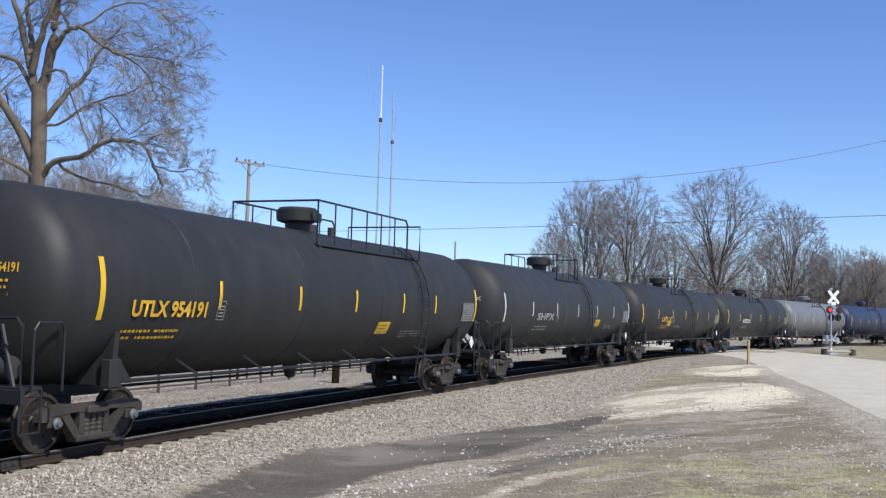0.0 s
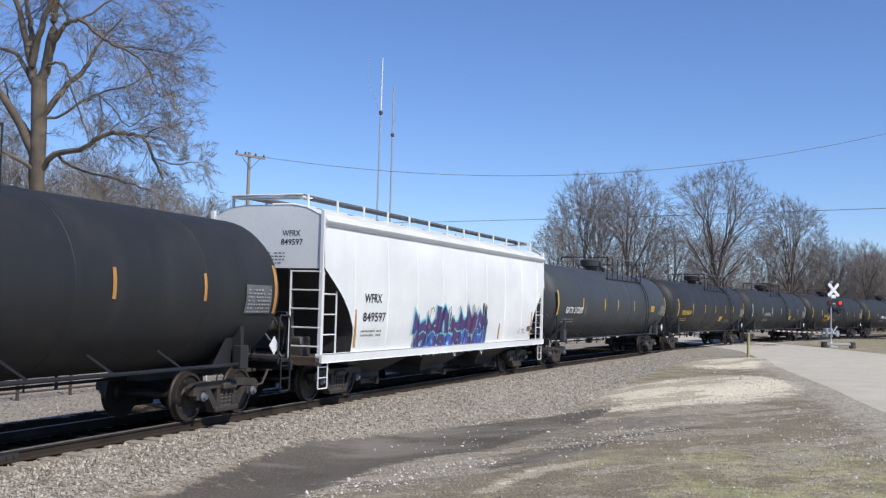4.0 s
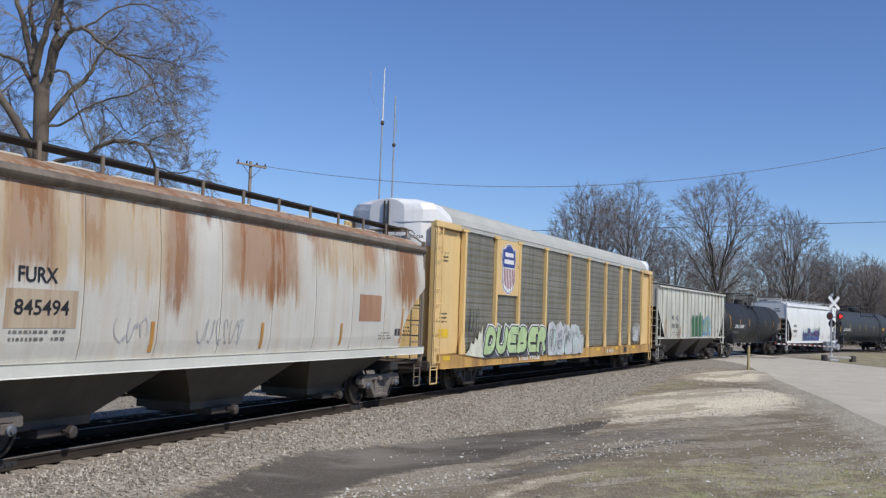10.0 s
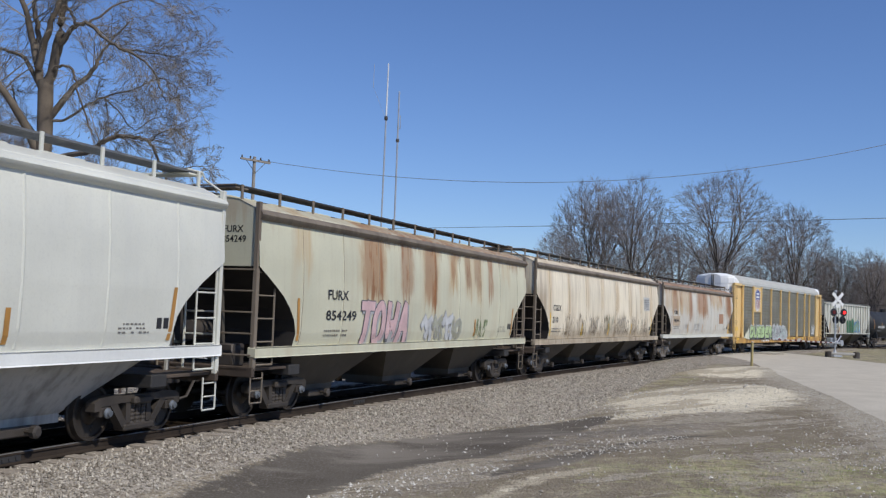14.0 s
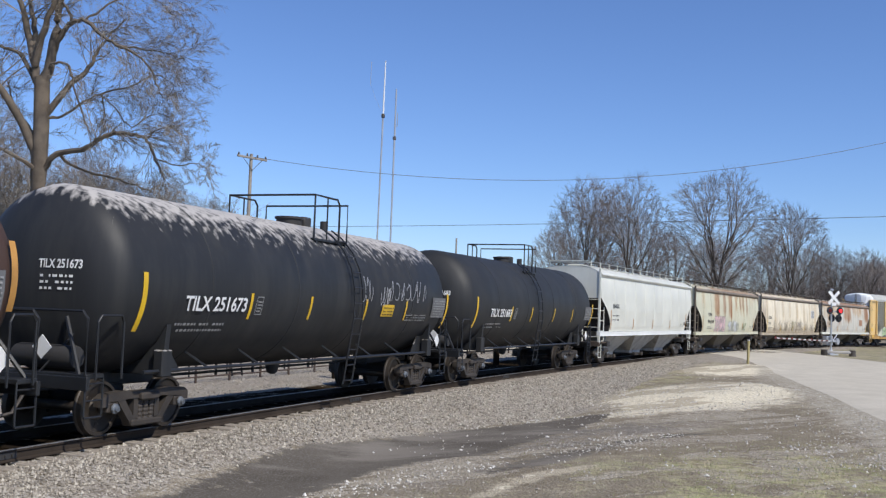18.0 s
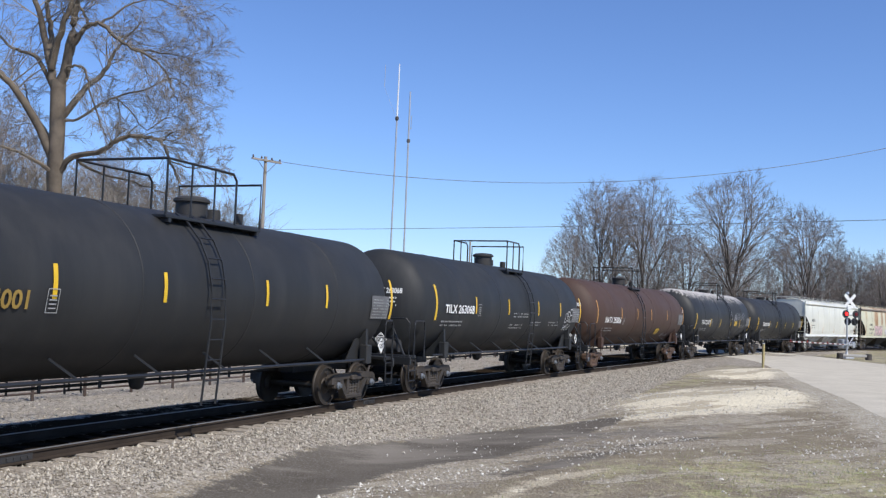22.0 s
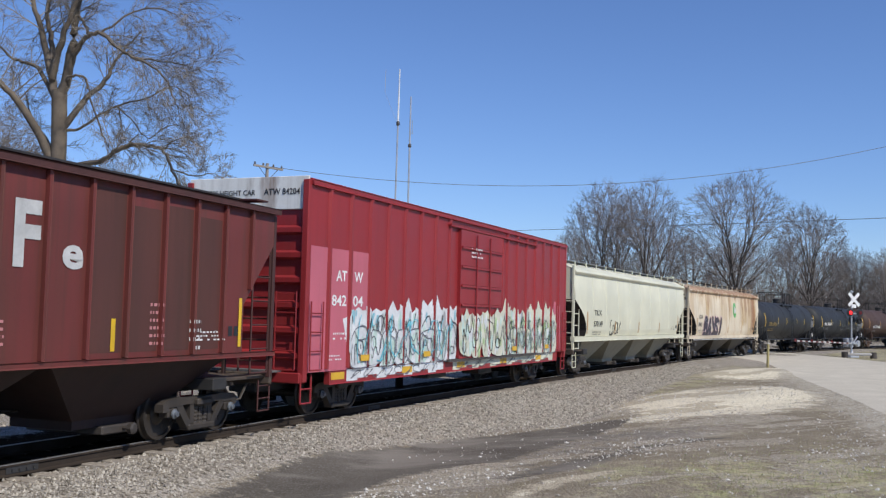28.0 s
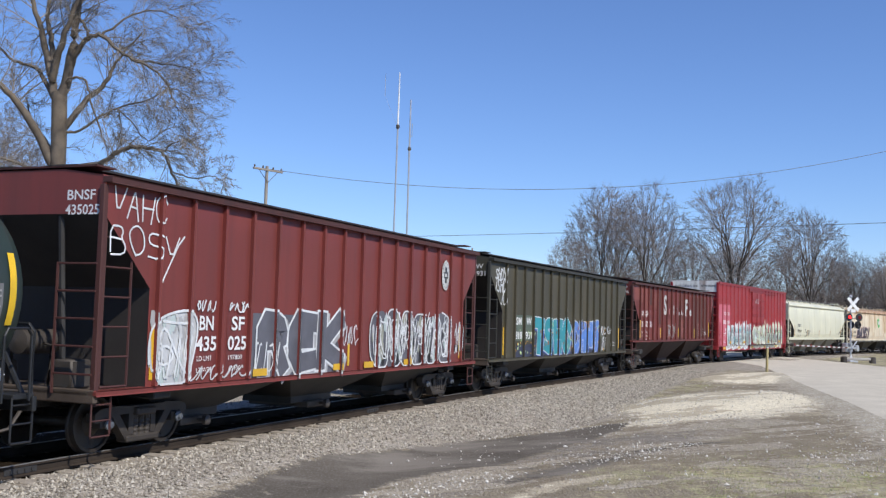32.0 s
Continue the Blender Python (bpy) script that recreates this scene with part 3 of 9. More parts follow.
def wheelset_mesh():
    sh = Shape().lathe([(-0.95, 0.07), (-0.72, 0.085), (0.72, 0.085), (0.95, 0.07)], 10, "y")
    for sgn in (-1, 1):
        sh.lathe([(sgn * p, r) for p, r in ((0.66, 0.10), (0.675, 0.15), (0.72, 0.20), (0.70, 0.37), (0.685, 0.40), (0.685, 0.485), (0.715, 0.482), (0.735, WHEEL_R + 0.004), (0.825, WHEEL_R - 0.004), (0.828, 0.40), (0.79, 0.385), (0.77, 0.20), (0.83, 0.14), (0.835, 0.09))], 28, "y")
        # lightening marks on the plate so that the turning shows
        for q in range(3):
            a = 2 * math.pi * q / 3
            sh.box(math.cos(a) * 0.29 - 0.05, math.cos(a) * 0.29 + 0.05, sgn * 0.77 - 0.02, sgn * 0.77 + 0.03, math.sin(a) * 0.29 - 0.05, math.sin(a) * 0.29 + 0.05, 0.01)
    return sh.mesh("wheelset", WHEEL, 40)


def side_frame_mesh(mat):
    sh = Shape()
    y0, y1 = -0.09, 0.09
    top = [(-1.16, 0.50), (-1.16, 0.64), (-1.05, 0.71), (-0.62, 0.74), (-0.42, 0.72), (0.42, 0.72), (0.62, 0.74), (1.05, 0.71), (1.16, 0.64), (1.16, 0.50), (1.02, 0.50), (0.98, 0.57), (0.72, 0.58), (0.5, 0.60), (-0.5, 0.60), (-0.72, 0.58), (-0.98, 0.57), (-1.02, 0.50)]
    for a, b in (((0, 1, 2, 3, 15, 16, 17), y1), ((3, 4, 5, 6, 12, 13, 14, 15), y1), ((6, 7, 8, 9, 10, 11, 12), y1)):
        sh.prism([top[i] for i in a], "y", y0, b)
    for sg in (-1, 1):
        sh.prism([(sg * 0.78, 0.60), (sg * 0.58, 0.60), (sg * 0.27, 0.20), (sg * 0.40, 0.16)], "y", y0 + 0.01, y1 - 0.01)
        sh.prism([(sg * 0.34, 0.61), (sg * 0.22, 0.61), (sg * 0.22, 0.25), (sg * 0.34, 0.25)], "y", y0 + 0.015, y1 - 0.015)
        sh.lathe([(0.075, 0.02), (0.078, 0.07), (0.14, 0.075), (0.155, 0.05)], 10, "y", (sg * 0.889, 0, WHEEL_R + 0.01))
        sh.box(sg * 0.889 - 0.14, sg * 0.889 + 0.14, y0 - 0.01, y1 + 0.012, 0.40, 0.56, 0.02)
    sh.box(-0.41, 0.41, y0 - 0.03, y1 + 0.03, 0.13, 0.24, 0.025)
    for q in (-0.15, 0.0, 0.15):
        sh.lathe([(0.24 + 0.035 * k, 0.062 if k % 2 else 0.074) for k in range(11)], 8, "z", (q, 0.02, 0))
    sh.box(-0.24, 0.24, -0.05, y1 + 0.09, 0.56, 0.69, 0.03)
    return sh.mesh("side_frame", mat, 35)


def add_truck(car, x, mat, tag=""):
    """A two-axle truck with side frames, bolster and turning wheelsets."""
    def bolster():
        sh = Shape().box(-0.22, 0.22, -1.0, 1.0, 0.44, 0.66, 0.03).box(-0.32, 0.32, -0.35, 0.35, 0.62, 0.78, 0.04)
        for sg in (-1, 1):
            sh.tube([(sg * 0.36, -0.8, 0.36), (sg * 0.36, 0.8, 0.36)], 0.045, 6)
            sh.box(sg * 0.38 - 0.05, sg * 0.38 + 0.05, -0.82, -0.66, 0.25, 0.55, 0.02).box(sg * 0.38 - 0.05, sg * 0.38 + 0.05, 0.66, 0.82, 0.25, 0.55, 0.02)
        return sh.mesh("truck", DARK)
    t = part("truck", kept("bolster", bolster), None, car, tag, at=pose(x, 0, 0))
    for sg in (-1, 1):
        part("side_frame", kept("frame" + mat.name, lambda: side_frame_mesh(mat)), None, t, at=pose(0, sg * 1.0, 0, 0, 0, 0 if sg > 0 else 180))
        for q in (-0.889, 0.889):
            part("bearing_cap", kept("bearing_cap", lambda: Shape().lathe([(-1.125, 0.088), (-1.15, 0.084), (-1.165, 0.058), (-1.20, 0.05), (-1.205, 0.01)], 12, "y").mesh("bearing_cap", CAP, 40)), None, t, at=pose(q, 0, WHEEL_R + 0.01, 0, 0, 0 if sg < 0 else 180))
        w = part("wheelset", kept("wheelset", wheelset_mesh), None, t, at=pose(sg * 0.889, 0, WHEEL_R))
        WHEELS.setdefault(car.name, []).append((w, sg * 0.889))
    return t


WHEELS = {}


def add_couplers(car, half):
    def knuckle():
        sh = Shape().box(-0.62, -0.18, -0.09, 0.09, 0.78, 0.96, 0.02)
        sh.prism([(-0.22, -0.14), (-0.02, -0.15), (0.02, -0.04), (-0.06, 0.02), (0.03, 0.10), (-0.03, 0.17), (-0.22, 0.13)], "z", 0.72, 1.0)
        sh.box(-0.70, -0.60, -0.28, 0.28, 0.70, 1.02, 0.03)
        sh.tube([(-0.3, -0.05, 0.95), (-0.35, -0.5, 1.0), (-0.4, -1.25, 0.95)], 0.016, 5)
        sh.tube([(-0.55, 0.25, 0.78), (-0.25, 0.28, 0.45), (0.02, 0.22, 0.40)], 0.03, 6)
        return sh.mesh("coupler", STEEL)
    for sg in (-1, 1):
        part("coupler", kept("coupler", knuckle), None, car, at=pose(sg * half, 0, 0, 0, 0, 0 if sg > 0 else 180))


# surface of the near side: a place so far along and so high, raised a little


def flat_side(y):
    return lambda x, z, off: (x, -(y + off), z)


def round_side(R, zc):
    return lambda x, z, off: (x, -math.sqrt(max((R + off) ** 2 - (z - zc) ** 2, 0.0)), z)


def profile_side(prof):
    zs, ys = [p[1] for p in prof], [p[0] for p in prof]
    return lambda x, z, off: (x, -(float(np.interp(z, zs, ys)) + off), z)


def end_side(xe):
    """The tail end of a car, read from behind: along = towards the near side."""
    return lambda u, z, off: (-(xe + off), -u, z)


HEAD = 0.68      # depth of a tank's dished end


def head_side(e, R, zc):
    """The dished tail head of a tank, read from behind."""
    return lambda u, z, off: (-(e - HEAD + HEAD * math.sqrt(max(1 - (u * u + (z - zc) ** 2) / (R * R), 0.01)) + off), -u, z)


RIBS = {}      # side surface: places of its raised ribs, half width, rise


def clipped(poly, a, b):
    """The piece of a flat outline between two places along the side."""
    for lim, sg in ((a, 1), (b, -1)):
        out = []
        for (u0, z0), (u1, z1) in zip(poly, poly[1:] + poly[:1]):
            i0, i1 = (u0 - lim) * sg >= 0, (u1 - lim) * sg >= 0
            if i0:
                out.append((u0, z0))
            if i0 != i1:
                f = (lim - u0) / (u1 - u0)
                out.append((lim, z0 + (z1 - z0) * f))
        poly = out
        if len(poly) < 3:
            return []
    return poly


def decal(name, polys, mat, car, surf, off=0.006, label="", kind=""):
    """Paint on a side; it runs over the side's ribs as well."""
    sh = Shape()
    xs, half, rise = RIBS.get(surf, ((), 0, 0))
    for k, poly in enumerate(polys):
        lift = off + 0.0001 * (k % 40)
        sh.put([surf(u, z, lift) for u, z in poly], [tuple(range(len(poly)))])
        lo, hi = min(p[0] for p in poly), max(p[0] for p in poly)
        for x in xs:
            if lo < x + half and hi > x - half:
                piece = clipped(list(poly), x - half, x + half)
                if piece:
                    sh.put([surf(u, z, lift + rise) for u, z in piece], [tuple(range(len(piece)))])
    ob = part(name, sh, mat, car, label)
    if len(polys) > 3:
        tagged(ob, kind=kind or "stuff")
    return ob


def ribbon(pts, th, cap=0.5):
    """A stroke of even width along a bent line, cut into short pieces."""
    out = []
    for (x0, z0), (x1, z1) in zip(pts[:-1], pts[1:]):
        n = max(1, int(math.hypot(x1 - x0, z1 - z0) / 0.22))
        out += [(x0 + (x1 - x0) * k / n, z0 + (z1 - z0) * k / n) for k in range(n)]
    out.append(pts[-1])
    for i, j in ((0, 1), (-1, -2)):
        dx, dz = out[i][0] - out[j][0], out[i][1] - out[j][1]
        L = math.hypot(dx, dz) or 1
        out[i] = (out[i][0] + dx / L * th * cap, out[i][1] + dz / L * th * cap)
    left, right = [], []
    for i, (x, z) in enumerate(out):
        dirs = []
        for a, b in ((i - 1, i), (i, i + 1)):
            if 0 <= a and b < len(out):
                dx, dz = out[b][0] - out[a][0], out[b][1] - out[a][1]
                L = math.hypot(dx, dz) or 1
                dirs.append((dx / L, dz / L))
        dx, dz = sum(d[0] for d in dirs), sum(d[1] for d in dirs)
        L = math.hypot(dx, dz) or 1
        nx, nz = -dz / L, dx / L
        k = th / 2 / max(abs(nx * -dirs[0][1] + nz * dirs[0][0]), 0.55)
        left.append((x + nx * k, z + nz * k))
        right.append((x - nx * k, z - nz * k))
    return [[right[i], right[i + 1], left[i + 1], left[i]] for i in range(len(out) - 1)]


# sprayed letters as strokes: points on a ten by ten grid, strokes parted by a slash
GLYPHS = {"A": "00 49 59 90/24 74", "B": "00 09 69 87 65 92 70 00/05 65", "C": "97 69 29 06 02 30 70 92", "D": "10 19 69 97 92 60 10", "E": "99 09 00 90/05 75",
          "F": "00 09 99/05 75", "M": "00 19 44 89 90", "H": "10 09/99 80/05 95", "I": "29 79/59 40/10 70", "K": "00 09/89 04 90", "N": "00 09 90 99", "O": "30 03 07 39 69 96 92 60 30", "R": "00 09 79 86 65 05/55 90",
          "S": "98 69 19 07 25 74 82 60 01", "T": "09 99/59 40", "U": "09 02 30 70 92 99", "V": "09 40 99", "W": "09 20 46 70 99", "Y": "09 35 95/99 95 80 30", "!": "59 53/51 50",
          "1": "00 18 34 59 63 99", "2": "09 30 46 70 99 93", "3": "08 20 61 95 69 37 54", "4": "10 28 62 90 97 57 29", "5": "05 29 50 68 90/36 88", "6": "19 02 42 26 79 83 51"}


def softened(pts, times=1):
    """The same line with its corners cut round."""
    for _ in range(times):
        cut = [pts[0]]
        for (a, b), (p, q) in zip(pts[:-1], pts[1:]):
            cut += [(0.75 * a + 0.25 * p, 0.75 * b + 0.25 * q), (0.25 * a + 0.75 * p, 0.25 * b + 0.75 * q)]
        pts = cut + [pts[-1]]
    return pts


def glyph(ch, u, z, w, h, lean, jig=0.0, rnd=None):
    out = []
    for stroke in GLYPHS[ch].split("/"):
        pts = []
        for p in stroke.split():
            a, b = int(p[0]) / 9, int(p[1]) / 9
            if rnd:
                a, b = a + rnd.uniform(-jig, jig), b + rnd.uniform(-jig, jig)
            pts.append((u + a * w + lean * b * h, z + b * h))
        out.append(softened(pts))
    return out


def sprayed(text, u, z, w, h, fill, line, car, surf, thick=0.2, edge=0.05, halo=None, drop=None, lean=0.12, off=0.012, gap=0.12, jig=0.03, seed=1):
    """A sprayed word: halo, drop shade, outline and filled strokes, one above another."""
    rnd = random.Random(seed)
    cell = (w - lean * h) / len(text)
    lines = []
    for i, ch in enumerate(text):
        if ch != " ":
            t = thick * 0.5
            lines += glyph(ch, u + cell * (i + gap / 2) + t, z + t, cell * (1 - gap) - thick, h - thick, lean, jig, rnd)
    for name, mat, th, du, dz, up in (("graffiti_halo", halo, thick + 2 * edge + 0.10, 0, 0, 0.0), ("graffiti_shading", drop, thick + 2 * edge, 0.09, -0.06, 0.004), ("graffiti_outline", line, thick + 2 * edge, 0, 0, 0.008), ("graffiti_fill", fill, thick, 0, 0, 0.012)):
        if mat:
            decal(name, [[(a + du, b + dz) for a, b in q] for pts in lines for q in ribbon(pts, th)], mat, car, surf, off + up, kind="stuff")


def tag(text, u, z, w, h, mat, car, surf, thick=0.05, lean=0.1, off=0.012, seed=1):
    """A quick one-stroke tag."""
    rnd = random.Random(seed)
    cell = (w - lean * h) / len(text)
    lines = []
    for i, ch in enumerate(text):
        if ch != " ":
            lines += glyph(ch, u + cell * (i + 0.08), z + h * rnd.uniform(-0.1, 0.1), cell * 0.8, h * rnd.uniform(0.85, 1.1), lean, 0.06, rnd)
    return decal("graffiti_tag", [q for pts in lines for q in ribbon(pts, thick)], mat, car, surf, off, kind="stuff")


def wild(u, z, w, h, n, fills, line, car, surf, seed, thick=0.2, edge=0.045, halo=None, ground=None, glint=None, off=0.012, spiky=0.3):
    """An interlocked unreadable piece: ragged ground, hooked strokes in outline and fill, glints."""
    rnd = random.Random(seed)
    if ground:
        m, polys = n * 6, []
        for i in range(m):
            a, b = u + w * i / m - 0.04, u + w * (i + 1) / m + 0.04
            arch = 0.72 + 0.25 * math.sin(math.pi * (i + 0.5) / m)
            t0, t1, t2 = (h * (arch + spiky * rnd.uniform(-0.5, 1.0) * (rnd.random() < 0.6)) for _ in range(3))
            polys.append([(a, z), (b, z), (b, z + t0 * 0.85), ((a + b) / 2, z + t1), (a, z + t2 * 0.85)])
        decal("graffiti_ground", polys, ground, car, surf, off - 0.005, kind="stuff")
    sets = [[] for _ in fills]
    cell = w / n
    for i in range(n):
        hh = h * rnd.uniform(0.72, 1.0)
        sets[i % len(fills)] += glyph(rnd.choice("123456"), u + cell * (i - 0.05), z + h * rnd.uniform(0.02, 0.10), cell * 1.05, hh * 0.92, rnd.uniform(-0.1, 0.2), 0.09, rnd)
    sets = [[[(a, max(b, z + thick * 0.55)) for a, b in pts] for pts in st] for st in sets]
    every = [p for st in sets for p in st]
    for name, mat, th, up in (("graffiti_halo", halo, thick + 2 * edge + 0.10, 0.0), ("graffiti_outline", line, thick + 2 * edge, 0.005)):
        if mat:
            decal(name, [q for pts in every for q in ribbon(pts, th, 0.2)], mat, car, surf, off + up, kind="stuff")
    for k, st in enumerate(sets):
        decal("graffiti_fill", [q for pts in st for q in ribbon(pts, thick, 0.2)], fills[k], car, surf, off + 0.010, kind="stuff")
    if glint:
        decal("graffiti_glint", [q for pts in every for q in ribbon([(a - thick * 0.25, b + thick * 0.2) for a, b in pts[:2]], 0.03)], glint, car, surf, off + 0.014, kind="stuff")


def throwup(u, z, w, h, n, base, dabs, line, car, surf, seed, thick=0.06, off=0.012, spiky=0.0):
    """Swollen overlapping letters: a lobed ground, dabs of several colours, looping outlines."""
    rnd = random.Random(seed)
    cell = w / n
    ground, outline = [], []
    for i in range(n):
        cx, cz, rx, rz = u + cell * (i + 0.5), z + h * 0.46, cell * rnd.uniform(0.55, 0.68), h * rnd.uniform(0.44, 0.54)
        turn = rnd.uniform(0, 6.28)
        ring = []
        for k in range(20):
            a = 2 * math.pi * k / 20
            q = 1 + 0.09 * math.sin(2 * a + turn) + 0.07 * math.sin(3 * a + 2 * turn)
            if spiky and math.sin(a) > 0.3 and k % 2:
                q *= 1 + spiky * rnd.uniform(0.2, 1.0)
            sx, sz = math.cos(a), math.sin(a)
            ring.append((cx + rx * q * math.copysign(abs(sx) ** 0.7, sx), max(z, cz + rz * q * math.copysign(abs(sz) ** 0.75, sz))))
        ground += [[(cx, cz), ring[k], ring[(k + 1) % 20]] for k in range(20)]
        if not spiky:
            first = rnd.randrange(20)
            outline.append(softened((ring + ring)[first:first + 18], 1))
        outline.append(softened(glyph(rnd.choice("123456"), cx - rx * 0.75, z + h * 0.1, rx * 1.5, h * 0.78, rnd.uniform(-0.1, 0.15), 0.12, rnd)[0], 2))
        a0, ow, oh = rnd.uniform(0, 6.28), rx * rnd.uniform(0.2, 0.4), rz * rnd.uniform(0.2, 0.4)
        ox, oz = cx + rx * rnd.uniform(-0.4, 0.4), cz + rz * rnd.uniform(-0.5, 0.4)
        outline.append([(ox + ow * math.cos(a0 + 0.6 * k), max(z, oz + oh * math.sin(a0 + 0.6 * k))) for k in range(11)])
    decal("graffiti_ground", ground, base, car, surf, off - 0.004, kind="stuff")
    spots = [[] for _ in dabs]
    for i in range(n * 16):
        cx, cz, r, t = u + w * rnd.random(), z + h * rnd.uniform(0.1, 0.85), rnd.uniform(0.05, 0.16), rnd.uniform(0, 3.14)
        pts = [(cx + r * math.cos(a + t) * 0.7, max(z, cz + r * 1.7 * math.sin(a + t) * rnd.uniform(0.7, 1.2))) for a in (0, 0.9, 1.8, 2.7, 3.6, 4.5, 5.4)]
        spots[i % len(dabs)] += [[(cx, cz), pts[k], pts[(k + 1) % 7]] for k in range(7)]
    for k, polys in enumerate(spots):
        decal("graffiti_dab", polys, dabs[k], car, surf, off + 0.002 * k, kind="stuff")
    decal("graffiti_outline", [q for pts in outline for q in ribbon(pts, thick, 0.2)], line, car, surf, off + 0.014, kind="stuff")


def upright(u, z0, z1, w, n=5, lean=0.0):
    """A tall strip cut into short pieces, to lie on a curved side."""
    out = []
    for i in range(n):
        a, b = z0 + (z1 - z0) * i / n, z0 + (z1 - z0) * (i + 1) / n
        da, db = lean * (a - z0), lean * (b - z0)
        out.append([(u - w / 2 + da, a), (u + w / 2 + da, a), (u + w / 2 + db, b), (u - w / 2 + db, b)])
    return out


def reflector(u, z0, z1, w, mat, car, surf, n=5, lean=0.0, off=0.012):
    """One strip of reflective tape, bent to the side."""
    polys = upright(u, z0, z1, w, n, lean)
    v = [surf(*p, off) for p in polys[0][:2]] + [surf(*p, off) for q in polys for p in (q[3], q[2])]
    return part("reflector", Shape().put(v, [(2 * i, 2 * i + 1, 2 * i + 3, 2 * i + 2) for i in range(n)]), mat, car)


def rect(u0, u1, z0, z1):
    return [(u0, z0), (u1, z0), (u1, z1), (u0, z1)]


DPANEL = plain("grey_data_panel", (0.15, 0.15, 0.15), 0.6, 0, 0.25, 8, 0.03)
SMALLINK = plain("worn_dark_print", (0.17, 0.16, 0.145), 0.6, 0, 0.3, 6, 0.03)
FAINT = plain("worn_pale_print", (0.34, 0.34, 0.33), 0.55, 0, 0.2, 6, 0.03)


def words(body, u, z, height, mat, car, surf, off=0.008, bold=0.0, width=0.0, label="", centre=False, name="lettering"):
    cu = bpy.data.curves.new("words", "FONT")
    cu.body, cu.size, cu.offset, cu.resolution_u = body, height / 0.69, bold, 3
    cu.align_x = "CENTER" if centre else "LEFT"
    ob = bpy.data.objects.new("words", cu)
    me = bpy.data.meshes.new_from_object(ob)
    bpy.data.objects.remove(ob)
    low, high = min(v.co.x for v in me.vertices), max(v.co.x for v in me.vertices)
    stretch = width / (high - low) if width else 1.0
    for v in me.vertices:
        v.co = surf(u + (v.co.x - low * (width > 0)) * stretch, z + v.co.y, off)
    me.materials.clear()
    me.materials.append(mat)
    return part(name, me, None, car, label)


def bars(u, z, w, h, rows, mat, car, surf, seed=1, off=0.007, name="small_print"):
    """Unreadable small print as broken bars."""
    rnd = random.Random(seed)
    polys = []
    for i in range(rows):
        zz, x, step = z + h * (rows - 1 - i) / rows, u, h / rows
        while x < u + w:
            n = rnd.uniform(0.03, 0.09)
            if rnd.random() < 0.85:
                polys.append(rect(x, min(x + n, u + w), zz, zz + min(step * 0.4, 0.06)))
            x += n + 0.035
    return decal(name, polys, mat, car, surf, off)


def scrawl(u, z, w, h, n, mat, car, surf, seed, thick=0.05, off=0.009, name="graffiti_line"):
    """Sprayed tag: looping strokes, one after another."""
    rnd = random.Random(seed)
    polys = []
    for i in range(n):
        cx = u + w * (i + 0.5) / n
        pts = []
        k = rnd.choice((2, 3, 3))
        ph, sx, sz = rnd.uniform(0, 6), w / n * rnd.uniform(0.3, 0.55), h * rnd.uniform(0.35, 0.5)
        for j in range(15):
            q = j / 14 * 2 * math.pi * rnd.uniform(0.55, 0.9)
            pts.append((cx + sx * math.cos(q + ph) + (j / 14 - 0.5) * sx * 0.8, z + h / 2 + sz * math.sin(k * q * 0.5 + ph)))
        for (x0, z0), (x1, z1) in zip(pts[:-1], pts[1:]):
            dx, dz = x1 - x0, z1 - z0
            L = math.hypot(dx, dz) or 1
            nx, nz = -dz / L * thick / 2, dx / L * thick / 2
            polys.append([(x0 + nx, z0 + nz), (x1 + nx, z1 + nz), (x1 - nx, z1 - nz), (x0 - nx, z0 - nz)])
    return decal(name, polys, mat, car, surf, off)


def drips(u, z, w, h, n, mat, car, surf, seed, off=0.010, name="grime_drip"):
    """Short dark runs, thicker towards the foot of the side."""
    rnd = random.Random(seed)
    polys = []
    for _ in range(n):
        x, low = u + w * rnd.betavariate(2, 2), z + h * rnd.random() ** 1.6 * 0.8
        a, q, lean = rnd.uniform(0.006, 0.02), rnd.uniform(0.06, 0.3) * h, rnd.uniform(-0.06, 0.06)
        polys.append([(x - a, low), (x + a, low), (x + a * 0.5 + lean * q, low + q), (x - a * 0.5 + lean * q, low + q)])
    return decal(name, polys, mat, car, surf, off)


def flecks(u, z, w, h, n, mat, car, surf, seed, off=0.1, size=(0.03, 0.07), name="graffiti_fleck"):
    """Dabs of spray paint round a piece."""
    rnd = random.Random(seed)
    polys = []
    for _ in range(n):
        x, y, r = u + w * rnd.random(), z + h * rnd.random(), rnd.uniform(*size)
        polys.append([(x + r * math.cos(q * math.pi / 3) * rnd.uniform(0.8, 1.1), y + r * math.sin(q * math.pi / 3) * rnd.uniform(0.8, 1.2)) for q in range(6)])
    return decal(name, polys, mat, car, surf, off)


